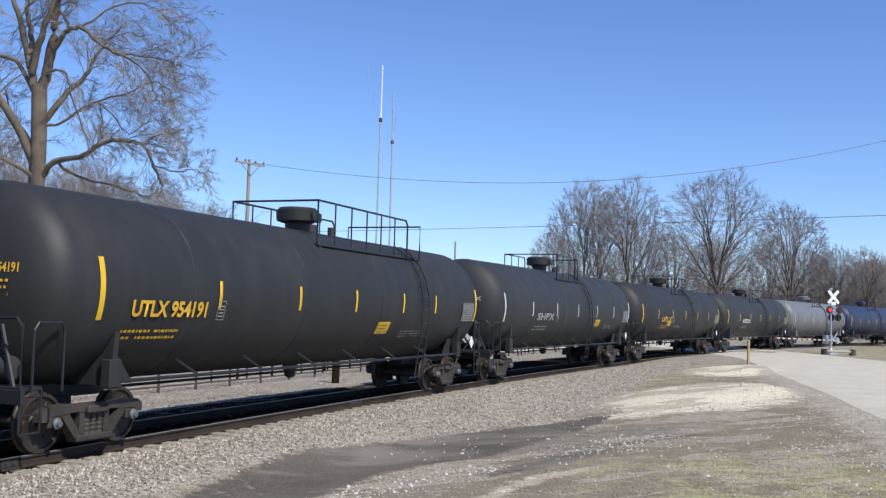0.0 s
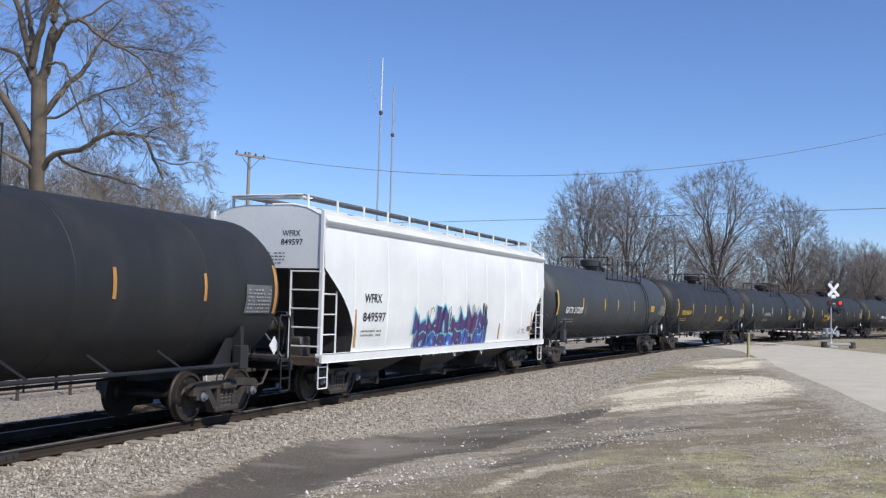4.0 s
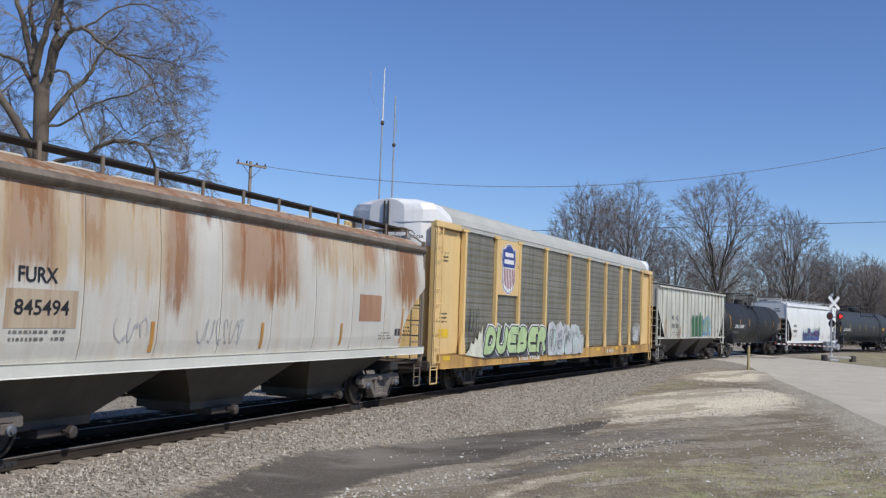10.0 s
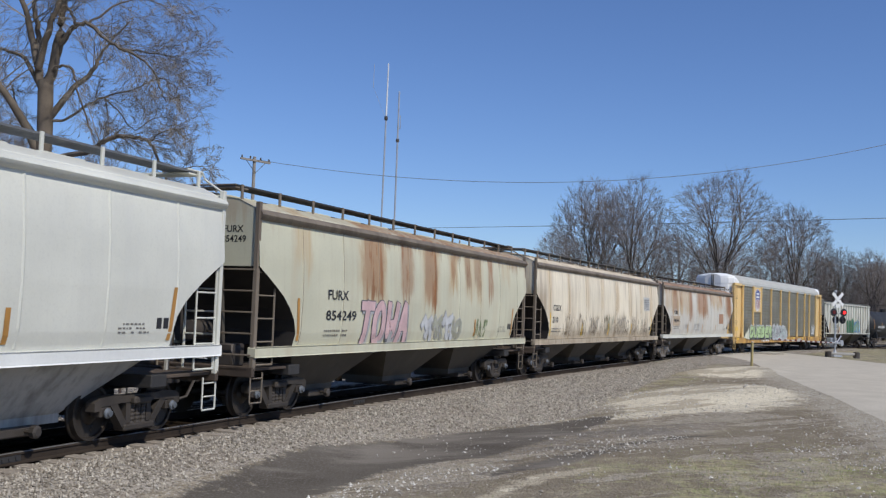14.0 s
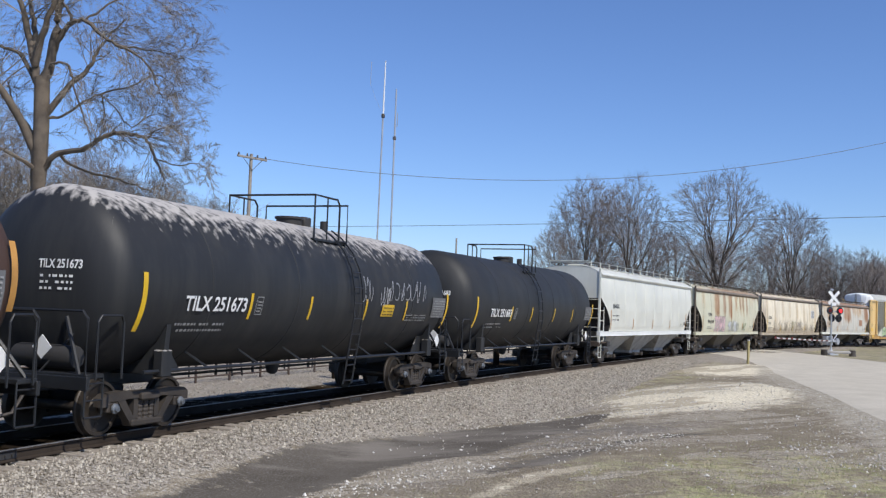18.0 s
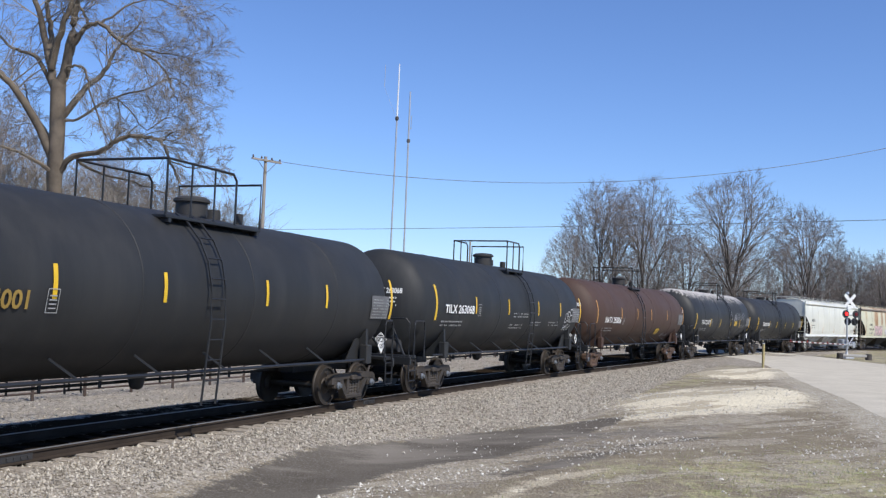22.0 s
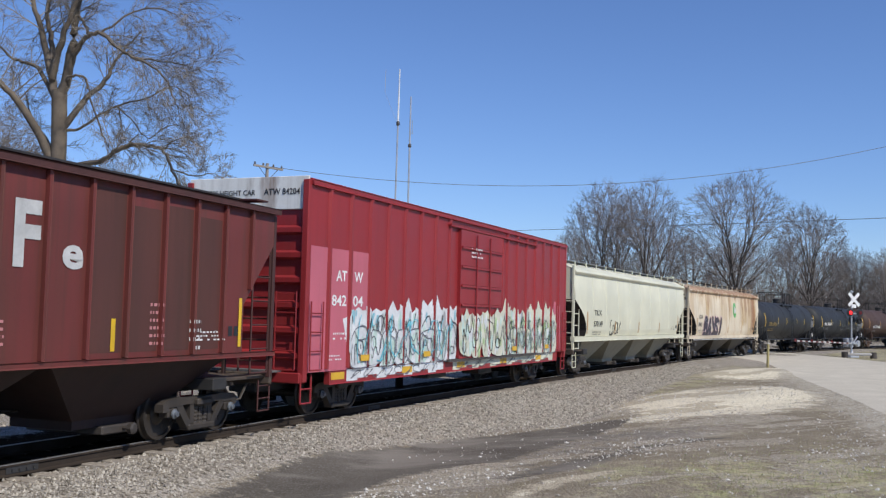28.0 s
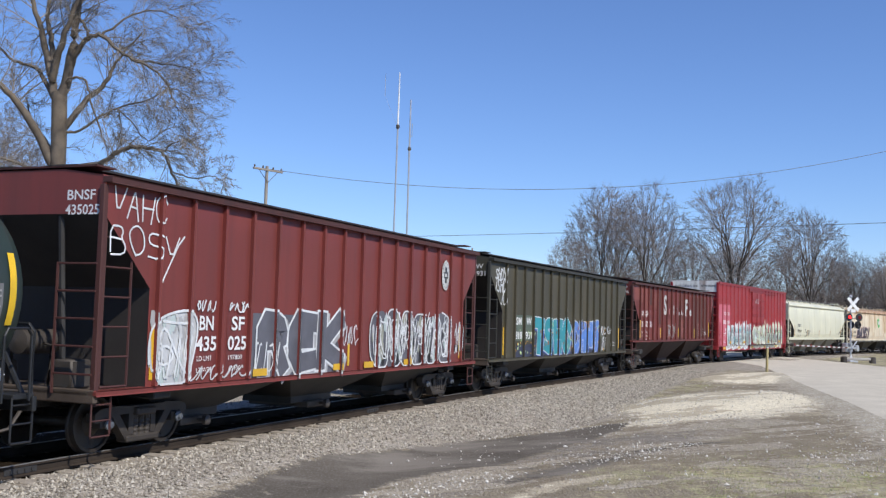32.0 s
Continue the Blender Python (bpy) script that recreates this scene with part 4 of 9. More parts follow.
SPRAY = {k: plain("spray_" + k, c, 0.45, 0, 0.25, 8, 0.03) for k, c in dict(
    green=(0.03, 0.13, 0.05), darkgreen=(0.015, 0.07, 0.03), blue=(0.05, 0.22, 0.50), paleblue=(0.30, 0.55, 0.62), lime=(0.46, 0.60, 0.30), black=(0.015, 0.015, 0.018), white=(0.72, 0.74, 0.74),
    cream=(0.66, 0.66, 0.52), teal=(0.03, 0.28, 0.33), royal=(0.06, 0.12, 0.48), violet=(0.085, 0.045, 0.17), cyan=(0.14, 0.55, 0.66), mint=(0.55, 0.70, 0.62), grey=(0.42, 0.42, 0.42), darkgrey=(0.12, 0.12, 0.14), plum=(0.13, 0.035, 0.15), blush=(0.62, 0.42, 0.42), pink=(0.52, 0.22, 0.22), amber=(0.70, 0.36, 0.05), silver=(0.55, 0.56, 0.56), leaf=(0.035, 0.16, 0.075), sage=(0.24, 0.36, 0.27), haze=(0.52, 0.60, 0.58), olive=(0.2, 0.25, 0.12), olivegrey=(0.36, 0.36, 0.28), fresh=(0.175, 0.036, 0.03), faded=(0.30, 0.195, 0.045), plumgrey=(0.062, 0.045, 0.06), dusk=(0.035, 0.04, 0.075), sky=(0.10, 0.24, 0.62), patch=(0.10, 0.13, 0.095), oxide=(0.17, 0.035, 0.03), rust=(0.33, 0.12, 0.05)).items()}


def new_car(name, label, category, group=""):
    ob = new(name, None)
    ob.empty_display_size = 0.5
    return tagged(ob, label, category, group or "cars of the freight train")


def ladder(name, car, mat, x, y, z0, z1, w=0.42, along="x", step=0.36, r=0.018):
    """Two stiles with rungs of their own."""
    a, b = ((x - w / 2, y), (x + w / 2, y)) if along == "x" else ((x, y - w / 2), (x, y + w / 2))
    lad = part(name, Shape().tube([(*a, z1), (*a, z0 + 0.02), (*a, z0), (*b, z0), (*b, z0 + 0.02), (*b, z1)], r, 5), mat, car)
    z = z0 + step
    while z < z1:
        rung(lad, mat, x, y, z, w, along, r * 0.8)
        z += step
    return lad


def rung(parent, mat, x, y, z, w, along="x", r=0.016):
    def make():
        h = w / 2
        return Shape().tube([(-h, 0, 0), (h, 0, 0)] if along == "x" else [(0, -h, 0), (0, h, 0)], r, 5).mesh("rung", mat)
    return part("rung", kept(("rung", mat.name, w, along, r), make), None, parent, at=pose(x, y, z))


# ---------------------------------------------------------------- tank car


def tank_car(L, skin, label, number="", ink=WHITE, R=1.5, zc=2.46, dome=True, plat=(-1.6, 1.3), number_u=-5.2, number_w=2.0, number_z=2.11, number_h=0.25, bold=0.008, stripe=YELLOW, patch=None, frame=FRAME, stripes=(), ladder_at=1.5, panel=True, sub=2, seed=1, placard=True, steel=BLACK, bell="round", du=0.0, dome_u=None, truck_shift=0.0, overhang=0.0, front=0.0, tape_z=0.0, un=""):
    car = new_car("tank_car", label, "tank car")
    H = L / 2
    e = H - 0.72 + overhang
    number_u, ladder_at, plat = number_u - du, ladder_at - du, (plat[0] - du, plat[1] - du)
    stripes = [u - du for u in stripes]
    near = round_side(R, zc)
    prof = [(-e, 0.02)]
    for q in (8, 18, 30, 43, 57, 72, 90):
        prof.append((-e + HEAD - HEAD * math.cos(radians(q)), R * math.sin(radians(q))))
    for k in range(1, 6):
        prof.append((-(e - HEAD) + (2 * e - 2 * HEAD) * k / 6, R))
    prof += [(-a, r) for a, r in reversed(prof[:8])]
    tank = part("tank", Shape().lathe(prof, 44, "x", (0, 0, zc)), skin, car, smooth=30)
    # weld bands
    for q in (-0.62, -0.2, 0.2, 0.62):
        part("weld_band", Shape().lathe([(q * e - 0.03, R + 0.001), (q * e - 0.02, R + 0.008), (q * e + 0.02, R + 0.008), (q * e + 0.03, R + 0.001)], 44, "x", (0, 0, zc)), skin, tank, smooth=40)
    for sg in (-1, 1):
        tx = H - 2.5 + sg * truck_shift + (front if sg > 0 else 0.0)
        sh = Shape()
        sh.box(sg * (H - 0.66) - 0.0, sg * (tx - 1.4), -0.2, 0.2, 0.74, 1.02, 0.02)
        part("stub_sill", sh, DARK, car)
        # saddle web over the truck, reaching up the tank
        web = [(-1.36, 1.0), (1.36, 1.0), (1.40, 1.12)] + [(math.sin(radians(q)) * (R + 0.02), zc - math.cos(radians(q)) * (R + 0.02)) for q in (64, 50, 36, 20, 0, -20, -36, -50, -64)] + [(-1.40, 1.12)]
        part("bolster_web", Shape().prism(web, "x", sg * tx - 0.06, sg * tx + 0.06), skin, car)
        for yy in (-1, 1):
            part("saddle_gusset", Shape().prism([(sg * tx, 1.0), (sg * (tx - 0.75), 1.0), (sg * tx, 1.85)], "y", yy * 1.18 - 0.015, yy * 1.18 + 0.015), skin, car)
            part("jacking_pad", Shape().box(sg * tx - 0.14, sg * tx + 0.14, yy * 1.36 - 0.10, yy * 1.36 + 0.10, 0.96, 1.42, 0.02), skin, car)
        # end platform, hand rails, grab irons, steps
        pl = Shape().box(min(sg * (H - 0.95), sg * (H - 0.55)), max(sg * (H - 0.95), sg * (H - 0.55)), -1.42, 1.42, 1.02, 1.09, 0.01)
        pl.box(min(sg * (H - 0.60), sg * (H - 0.52)), max(sg * (H - 0.60), sg * (H - 0.52)), -1.45, 1.45, 0.84, 1.05, 0.01)
        part("end_platform", pl, steel, car)
        hr = Shape()
        xx = sg * (H - 0.56)
        hr.tube([(xx, -1.38, 1.0), (xx, -1.38, 1.95), (xx, -1.28, 2.06), (xx, 1.28, 2.06), (xx, 1.38, 1.95), (xx, 1.38, 1.0)], 0.022, 6)
        hr.tube([(sg * (H - 0.7), -1.46, 1.0), (sg * (H - 0.7), -1.46, 1.9), (sg * (H - 0.78), -1.46, 2.0), (sg * (H - 1.2), -1.5, 2.0), (sg * (H - 1.26), -1.5, 1.9), (sg * (H - 1.26), -1.5, 1.0)], 0.022, 6)
        for q in (-0.45, 0.45):
            hr.tube([(xx, q, 1.05), (sg * (H - 1.0), q * 1.8, 1.75)], 0.018, 5)
        part("hand_rail", hr, steel, car)
        for yy in (-1.4, 1.4):
            ladder("step", car, steel, sg * (H - 0.75), yy, 0.42, 1.05, 0.4, "x", 0.26)
        add_truck(car, sg * tx, frame)
    add_couplers(car, H)
    # brake gear at the tail
    bk = Shape().lathe([(-0.62, 0.02), (-0.60, 0.17), (-0.55, 0.19), (0.55, 0.19), (0.60, 0.17), (0.62, 0.02)], 14, "y", (-(H - 0.86), -0.35, 1.32))
    part("brake_cylinder", bk, DARK, car, smooth=40)
    ring = [(-(H - 0.47), 0.55 + 0.24 * math.cos(2 * math.pi * k / 18), 1.72 + 0.24 * math.sin(2 * math.pi * k / 18)) for k in range(18)]
    bw = part("brake_wheel", Shape().tube(ring, 0.018, 5, True), DARK, car)
    for k in range(3):
        part("spoke", Shape().tube([(-(H - 0.47), 0.55, 1.72), ring[k * 6]], 0.012, 4), DARK, bw)
    part("brake_staff", Shape().tube([(-(H - 0.49), 0.55, 1.05), (-(H - 0.49), 0.55, 1.72)], 0.02, 5), DARK, car)
    for sg in (-1, 1):
        for q in (-1, 1):
            part("head_brace", Shape().tube([(sg * (H - 0.58), q * 1.25, 1.06), (sg * (e - 0.12), q * 0.72, zc - 0.62)], 0.035, 6), steel, car)
    part("brake_rod", Shape().tube([(-(H - 0.62), 0.2, 1.1), (-(H - 0.7), 0.1, 0.85), (-(H - 2.2), -0.2, 0.8)], 0.022, 5), DARK, car)
    # walkway pipe under the side with struts
    for yy in (-1.38, 1.38):
        sr = Shape().tube([(-tx, yy, 1.06), (tx, yy, 1.06)], 0.035, 6)
        for q in (-0.7, -0.42, -0.14, 0.14, 0.42, 0.7):
            a = math.asin(min(0.98, (abs(yy) - 0.35) / R))
            sr.tube([(q * tx, yy, 1.06), (q * tx - 0.25, math.copysign(math.sin(a) * R, yy), zc - math.cos(a) * R)], 0.024, 5)
        part("side_rail", sr, steel, car)
    # outlets and brake pipe below
    ov = Shape().lathe([(0.66, 0.07), (0.7, 0.12), (0.78, 0.14), (zc - R + 0.05, 0.2)], 12, "z", (0.2, 0, 0)).tube([(-tx, 0.3, 0.78), (tx, 0.3, 0.78)], 0.03, 5)
    for q in (-2.6, -1.2, 1.3, 2.7):
        ov.tube([(q, -0.35, 1.0), (q, -0.35, 0.78)], 0.03, 5).tube([(q, 0.3, 1.0), (q, 0.3, 0.70)], 0.02, 5)
    part("outlet", ov, DARK, car, smooth=40)
    # crown: manway, platform and railing
    top = zc + R
    p0, p1 = plat
    yw = 1.02 if R < 1.55 else 1.16
    pf = Shape().box(p0, p1, -yw, yw, 3.73, 3.79, 0.01)
    for q in (p0 + 0.1, p1 - 0.1):
        pf.box(q - 0.04, q + 0.04, -yw, yw, 3.66, 3.735)
    part("crown_platform", pf, steel, car)
    rl = Shape()
    za, zb = 3.77, 4.77
    stop = p1 - 0.9 if p1 - p0 > 3 else p1 - 0.42
    yr = yw - 0.03
    for yy in (-yr, yr):
        rl.tube([(p0, yy, za), (p0, yy, zb), (stop - 0.12, yy, zb), (stop, yy, zb - 0.12), (stop, yy, za)], 0.026, 6)
        n = max(2, int((p1 - p0) / 0.95))
        for k in range(1, n):
            x = p0 + (stop - p0) * k / n
            rl.tube([(x, yy, za), (x, yy, zb)], 0.02, 5)
    rl.tube([(p0, -yr, zb), (p0, yr, zb)], 0.026, 6).tube([(p1, -yr, za), (p1, -yr, zb - 0.08), (p1, yr, zb - 0.08), (p1, yr, za)], 0.026, 6)
    part("crown_railing", rl, steel, car)
    if dome:
        dm = Shape()
        cx = dome_u if dome_u is not None else p0 + 1.06 if bell == "bowl" else (p0 + p1) / 2
        if bell == "flat":
            dm.lathe([(top - 0.05, 0.30), (top + 0.10, 0.30), (top + 0.12, 0.34), (top + 0.17, 0.34), (top + 0.19, 0.1)], 18, "z", (cx, 0, 0)).box(cx + 0.4, cx + 0.75, -0.2, 0.1, top - 0.05, top + 0.22, 0.03)
        elif bell == "bowl":
            dm.lathe([(top - 0.05, 0.28), (top + 0.16, 0.30), (top + 0.22, 0.50), (top + 0.48, 0.52), (top + 0.50, 0.47), (top + 0.54, 0.44)], 20, "z", (cx, 0, 0))
            dm.box(cx - 0.2, cx + 0.2, -0.56, -0.48, top + 0.2, top + 0.42, 0.02)
        else:
            dm.lathe([(top - 0.05, 0.31), (top + 0.26, 0.31), (top + 0.28, 0.36), (top + 0.33, 0.36), (top + 0.38, 0.29), (top + 0.40, 0.1)], 20, "z", (cx, 0, 0))
        part("relief_valve", Shape().lathe([(top - 0.05, 0.16), (top + 0.22, 0.16), (top + 0.24, 0.05)], 12, "z", (cx + 0.95, 0.15, 0)), DARK, car, smooth=40)
        part("vent", Shape().lathe([(top - 0.05, 0.10), (top + 0.18, 0.10)], 10, "z", (cx + 1.3, -0.25, 0)), DARK, car, smooth=40)
        part("manway", dm, skin if bell == "bowl" else DARK, car, smooth=40)
    # ladders round the sides
    for yy in (-1, 1):
        ld = Shape()
        for q in (-0.22, 0.22):
            pts = [(ladder_at + q, yy * 1.50, 0.48), (ladder_at + q, yy * (R + 0.12), zc - 0.5)]
            pts += [(ladder_at + q, yy * math.cos(radians(d)) * (R + 0.10), zc + math.sin(radians(d)) * (R + 0.10)) for d in (5, 20, 35, 50, 62)]
            ld.tube(pts, 0.022, 5)
        ld = part("ladder", ld, steel, car)
        for k in range(10):
            z = 0.55 + 0.36 * k
            y = 1.50 + (R - 1.38) * (z - 0.48) / (zc - 0.98) if z < zc - 0.5 else math.sqrt(max((R + 0.11) ** 2 - max(z - zc, 0) ** 2, 0.3))
            rung(ld, steel, ladder_at, yy * y, z, 0.44)
    # markings of the near side
    ends = e - 0.75
    marks = stripes or [-ends + 2 * ends * k / 6 for k in range(7)]
    for k, u in enumerate(marks):
        zr = 2.46 + tape_z
        if k in (0, len(marks) - 1):
            reflector(u, zr - 0.42, zr + 0.56, 0.12, stripe, car, near, 8, 0.03 if k else -0.03)
        else:
            reflector(u, zr - 0.20, zr + 0.30, 0.09, stripe, car, near, 4)
    zr = 2.46
    if number:
        words(number, number_u, number_z, number_h, ink, car, near, 0.03, bold, number_w)
        bars(number_u - 0.1, number_z - 0.38, 1.5, 0.22, sub, FAINT if ink is WHITE else ink, car, near, seed, 0.02)
        head = head_side(e, R, zc)
        words(number, 0.2, zr + 0.27, 0.135, ink, car, head, 0.012, 0.005, 0.76)
        bars(0.24, zr - 0.08, 0.58, 0.30, 3, ink, car, head, seed + 5, 0.012)
    if panel:
        pu = marks[-1] - 1.15
        decal("data_panel", [rect(pu, pu + 0.98, zr - 0.42, zr - 0.15), rect(pu, pu + 0.98, zr - 0.15, zr + 0.14)], DPANEL, car, near, 0.022)
        bars(pu + 0.05, zr - 0.40, 0.88, 0.5, 7, FAINT, car, near, seed + 21, 0.034, "data_print")
        q = number_u + number_w + 0.35
        w = 0.012
        decal("stencil_box", [rect(q, q + 0.24, number_z - 0.06, number_z - 0.06 + w), rect(q, q + 0.24, number_z + 0.28, number_z + 0.28 + w), rect(q, q + w, number_z - 0.06, number_z + 0.28), rect(q + 0.24 - w, q + 0.24, number_z - 0.06, number_z + 0.28)] + [rect(q + 0.04, q + 0.19, number_z + 0.06 * k, number_z + 0.06 * k + 0.02) for k in range(4)], FAINT, car, near, 0.022)
    if patch:
        px, pz = patch if isinstance(patch, tuple) else (patch, zr - 0.46)
        px -= du
        decal("yellow_placard", [rect(px - 0.36, px + 0.36, pz - 0.15, pz), rect(px - 0.36, px + 0.36, pz, pz + 0.15)], YELLOW, car, near, 0.014)
        bars(px - 0.3, pz - 0.12, 0.6, 0.25, 3, INK, car, near, seed + 9, 0.026)
        bars(px + 1.2, pz - 0.25, 1.4, 0.2, 3, FAINT, car, near, seed + 11, 0.02)
    if placard:
        for u in (H - 1.35,):
            part("placard_holder", Shape().prism([(u - 0.19, 1.38), (u, 1.19), (u + 0.19, 1.38), (u, 1.57)], "y", -1.45, -1.435), WHITE, car)
    part("placard_tail", Shape().prism([(0.75, 1.42), (0.94, 1.23), (1.13, 1.42), (0.94, 1.61)], "x", -(H - 0.50), -(H - 0.515)), WHITE, car, at=pose(0, -1.5, 0.06)) if placard else None
    if un:
        for surf, u, z in ((flat_side(1.45), H - 1.35, 1.38), (end_side(H - 0.50), 0.56, 1.48)):
            words(un, u - 0.11, z - 0.05, 0.10, INK, car, surf, 0.004, 0.004, 0.22, name="placard_number")
            decal("placard_bar", [rect(u - 0.07, u + 0.07, z + 0.09, z + 0.12)], INK, car, surf, 0.004)
    return car

RUSTDECK = plain("rusty_end_deck", (0.085, 0.062, 0.046), 0.8, 0, 0.5, 4)
# shade inside the open car ends, put into the slope sheets' near-black colour
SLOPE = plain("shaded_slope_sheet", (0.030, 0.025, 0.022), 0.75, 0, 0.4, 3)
WHITE_OLD = plain("worn_white_panel", (0.55, 0.55, 0.53), 0.6, 0, 0.3, 8, 0.05)

# ---------------------------------------------------------------- covered hopper car


def hopper_car(L, skin, label, number="", number2="", ink=INK, style="round", top=4.45, wide=1.58, sill=None, bay=None, roof=None, ribs=(), slope_z=3.05, slope_dx=1.5, z0=1.12, number_u=-6.6, number_z=2.45, number_w=(1.0, 1.2), frame=FRAME, bays=3, stripe=ORANGE, trim=None, end_words=None, board=GRATE, seed=1, end_ink=None, sub=True, seams=None, grime=None, end_u=0.0, slope_low=None, end_h=0.13, board_z=0.20):
    car = new_car("covered_hopper_car", label, "hopper car")
    H = L / 2
    E = H - 0.66
    bay, roof, trim, sill = bay or skin, roof or skin, trim or skin, sill or skin
    if style == "round":
        prof = [(wide - 0.10, z0), (wide - 0.03, max(1.7, z0 + 0.25)), (wide, 2.5), (wide - 0.02, 3.2), (wide - 0.09, top - 0.42), (wide - 0.20, top - 0.22), (wide - 0.55, top - 0.06), (0.6, top)]
    else:
        prof = [(wide - 0.06, z0), (wide - 0.06, 2.5), (wide - 0.06, top - 0.22), (wide - 0.12, top - 0.10), (0.7, top)]
    near = profile_side(prof)

    def reach(z):
        if z >= slope_z:
            return E
        f = min((slope_z - z) / (slope_z - (slope_low or z0)), 1.0)
        return E - slope_dx * (math.sin(min(f * 1.2, 1.0) * math.pi / 2) if style == "round" else f)
    zs = sorted({p[1] for p in prof} | {slope_z - (slope_z - z0) * q for q in (0, 0.12, 0.25, 0.37, 0.5, 0.65, 0.8)} | {slope_low or z0})
    rows = [(float(np.interp(z, [p[1] for p in prof], [p[0] for p in prof])), z) for z in zs]
    cols = 14
    sh = Shape()
    for sg in (-1, 1):
        v = [(-reach(z) + 2 * reach(z) * k / cols, sg * y, z) for y, z in rows for k in range(cols + 1)]
        f = [(i * (cols + 1) + k, i * (cols + 1) + k + 1, (i + 1) * (cols + 1) + k + 1, (i + 1) * (cols + 1) + k) for i in range(len(rows) - 1) for k in range(cols)]
        sh.put(v, f)
    body = part("body", sh, skin, car, smooth=35)
    sh = Shape().put([(sx * E, sy * rows[-1][0], rows[-1][1]) for sx, sy in ((-1, -1), (1, -1), (1, 1), (-1, 1))], [(0, 1, 2, 3)])
    part("roof", sh, roof, car)
    for sg in (-1, 1):
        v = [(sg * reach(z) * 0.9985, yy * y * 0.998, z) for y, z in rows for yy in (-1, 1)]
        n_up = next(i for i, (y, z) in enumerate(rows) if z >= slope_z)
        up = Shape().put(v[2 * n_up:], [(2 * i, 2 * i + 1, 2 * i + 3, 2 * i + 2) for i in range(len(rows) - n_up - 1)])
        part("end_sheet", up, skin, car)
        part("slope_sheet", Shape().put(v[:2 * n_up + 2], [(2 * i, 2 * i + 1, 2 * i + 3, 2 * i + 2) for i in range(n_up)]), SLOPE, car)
    if style == "ribbed":
        RIBS[near] = (ribs, 0.034, 0.066)
        for sg in (-1, 1):
            for x in ribs:
                lo = z0
                while reach(lo) < abs(x) + 0.04:
                    lo += 0.04
                part("rib", Shape().box(x - 0.035, x + 0.035, sg * (wide - 0.065), sg * (wide + 0.005), lo + 0.02, top - 0.2, 0.01), skin, body)
            part("roof_eave", Shape().box(-E, E, sg * (wide - 0.10), sg * (wide + 0.045), top - 0.23, top - 0.12, 0.015), trim, body)
    else:
        # shallow weld seams on the curved side
        for x in seams or [-7.04 + 1.84 * k for k in range(9)]:
            low = z0 + 0.05
            while reach(low) < abs(x) + 0.05:
                low += 0.05
            zz = [low + (top - 0.45 - low) * q / 9 for q in range(10)]
            sm = []
            for z in zz:
                sm += [near(x - 0.035, z, 0.0), near(x - 0.008, z, 0.014), near(x + 0.008, z, 0.014), near(x + 0.035, z, 0.0)]
            part("seam", Shape().put(sm, [(4 * i + k, 4 * i + k + 1, 4 * i + k + 5, 4 * i + k + 4) for i in range(9) for k in range(3)]), skin, body)
            if grime:
                part("seam_grime", Shape().put([near(x + dx, z, 0.016) for z in zz for dx in (-0.009, 0.009)], [(2 * i, 2 * i + 1, 2 * i + 3, 2 * i + 2) for i in range(9)]), grime, body)
        for sg in (-1, 1):
            part("eave_rail", Shape().prism([(sg * (wide - 0.13), top - 0.50), (sg * (wide - 0.02), top - 0.45), (sg * (wide + 0.015), top - 0.37), (sg * (wide - 0.03), top - 0.30), (sg * (wide - 0.2), top - 0.24)], "x", -E, E), trim, body, smooth=50)
    # sill and hopper bays below
    for sg in (-1, 1):
        part("side_sill", Shape().box(-(H - 0.62), H - 0.62, sg * (wide - 0.16), sg * (wide - 0.03), z0 - (0.19 if style == "round" else 0.08), z0 + 0.015, 0.02), sill, car)
    span = 2 * (E - slope_dx - 0.1)
    w = span / bays
    for k in range(bays):
        x = -span / 2 + w * (k + 0.5)
        bv = [(x + sx * (w / 2 - 0.02) * a, sy * b, z) for a, b, z in ((1.0, wide - 0.18, z0 - 0.02), (0.40, 0.62, 0.48), (0.40, 0.62, 0.34)) for sx, sy in ((-1, -1), (1, -1), (1, 1), (-1, 1))]
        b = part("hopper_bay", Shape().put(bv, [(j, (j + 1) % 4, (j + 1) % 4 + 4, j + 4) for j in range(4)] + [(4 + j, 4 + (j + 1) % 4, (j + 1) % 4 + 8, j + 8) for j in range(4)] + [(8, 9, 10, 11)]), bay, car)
        gate = Shape().box(x - 0.42, x + 0.42, -0.78, 0.78, 0.22, 0.36, 0.02).tube([(x + 0.1, -0.95, 0.30), (x + 0.1, 0.95, 0.30)], 0.035, 6)
        gate.lathe([(-1.02, 0.06), (-1.0, 0.10), (-0.92, 0.10), (-0.9, 0.05)], 8, "y", (x + 0.1, 0, 0.30))
        part("outlet_gate", gate, STEEL, b)
    part("train_line", Shape().tube([(-(H - 1.0), 0.25, 0.86), (-span / 2, 0.3, 0.62), (span / 2, 0.3, 0.62), (H - 1.0, 0.25, 0.86)], 0.028, 5), STEEL, car)
    tx = H - 2.35
    for sg in (-1, 1):
        part("centre_sill", Shape().box(min(sg * (H - 0.6), sg * (H - 3.6)), max(sg * (H - 0.6), sg * (H - 3.6)), -0.22, 0.22, 0.72, 1.0, 0.02), DARK, car)
        part("bolster_beam", Shape().box(sg * tx - 0.22, sg * tx + 0.22, -(wide - 0.12), wide - 0.12, 0.84, 1.06, 0.02), DARK, car)
        add_truck(car, sg * tx, frame)
        a, b = sorted((sg * (H - 0.62), sg * (H - 2.1)))
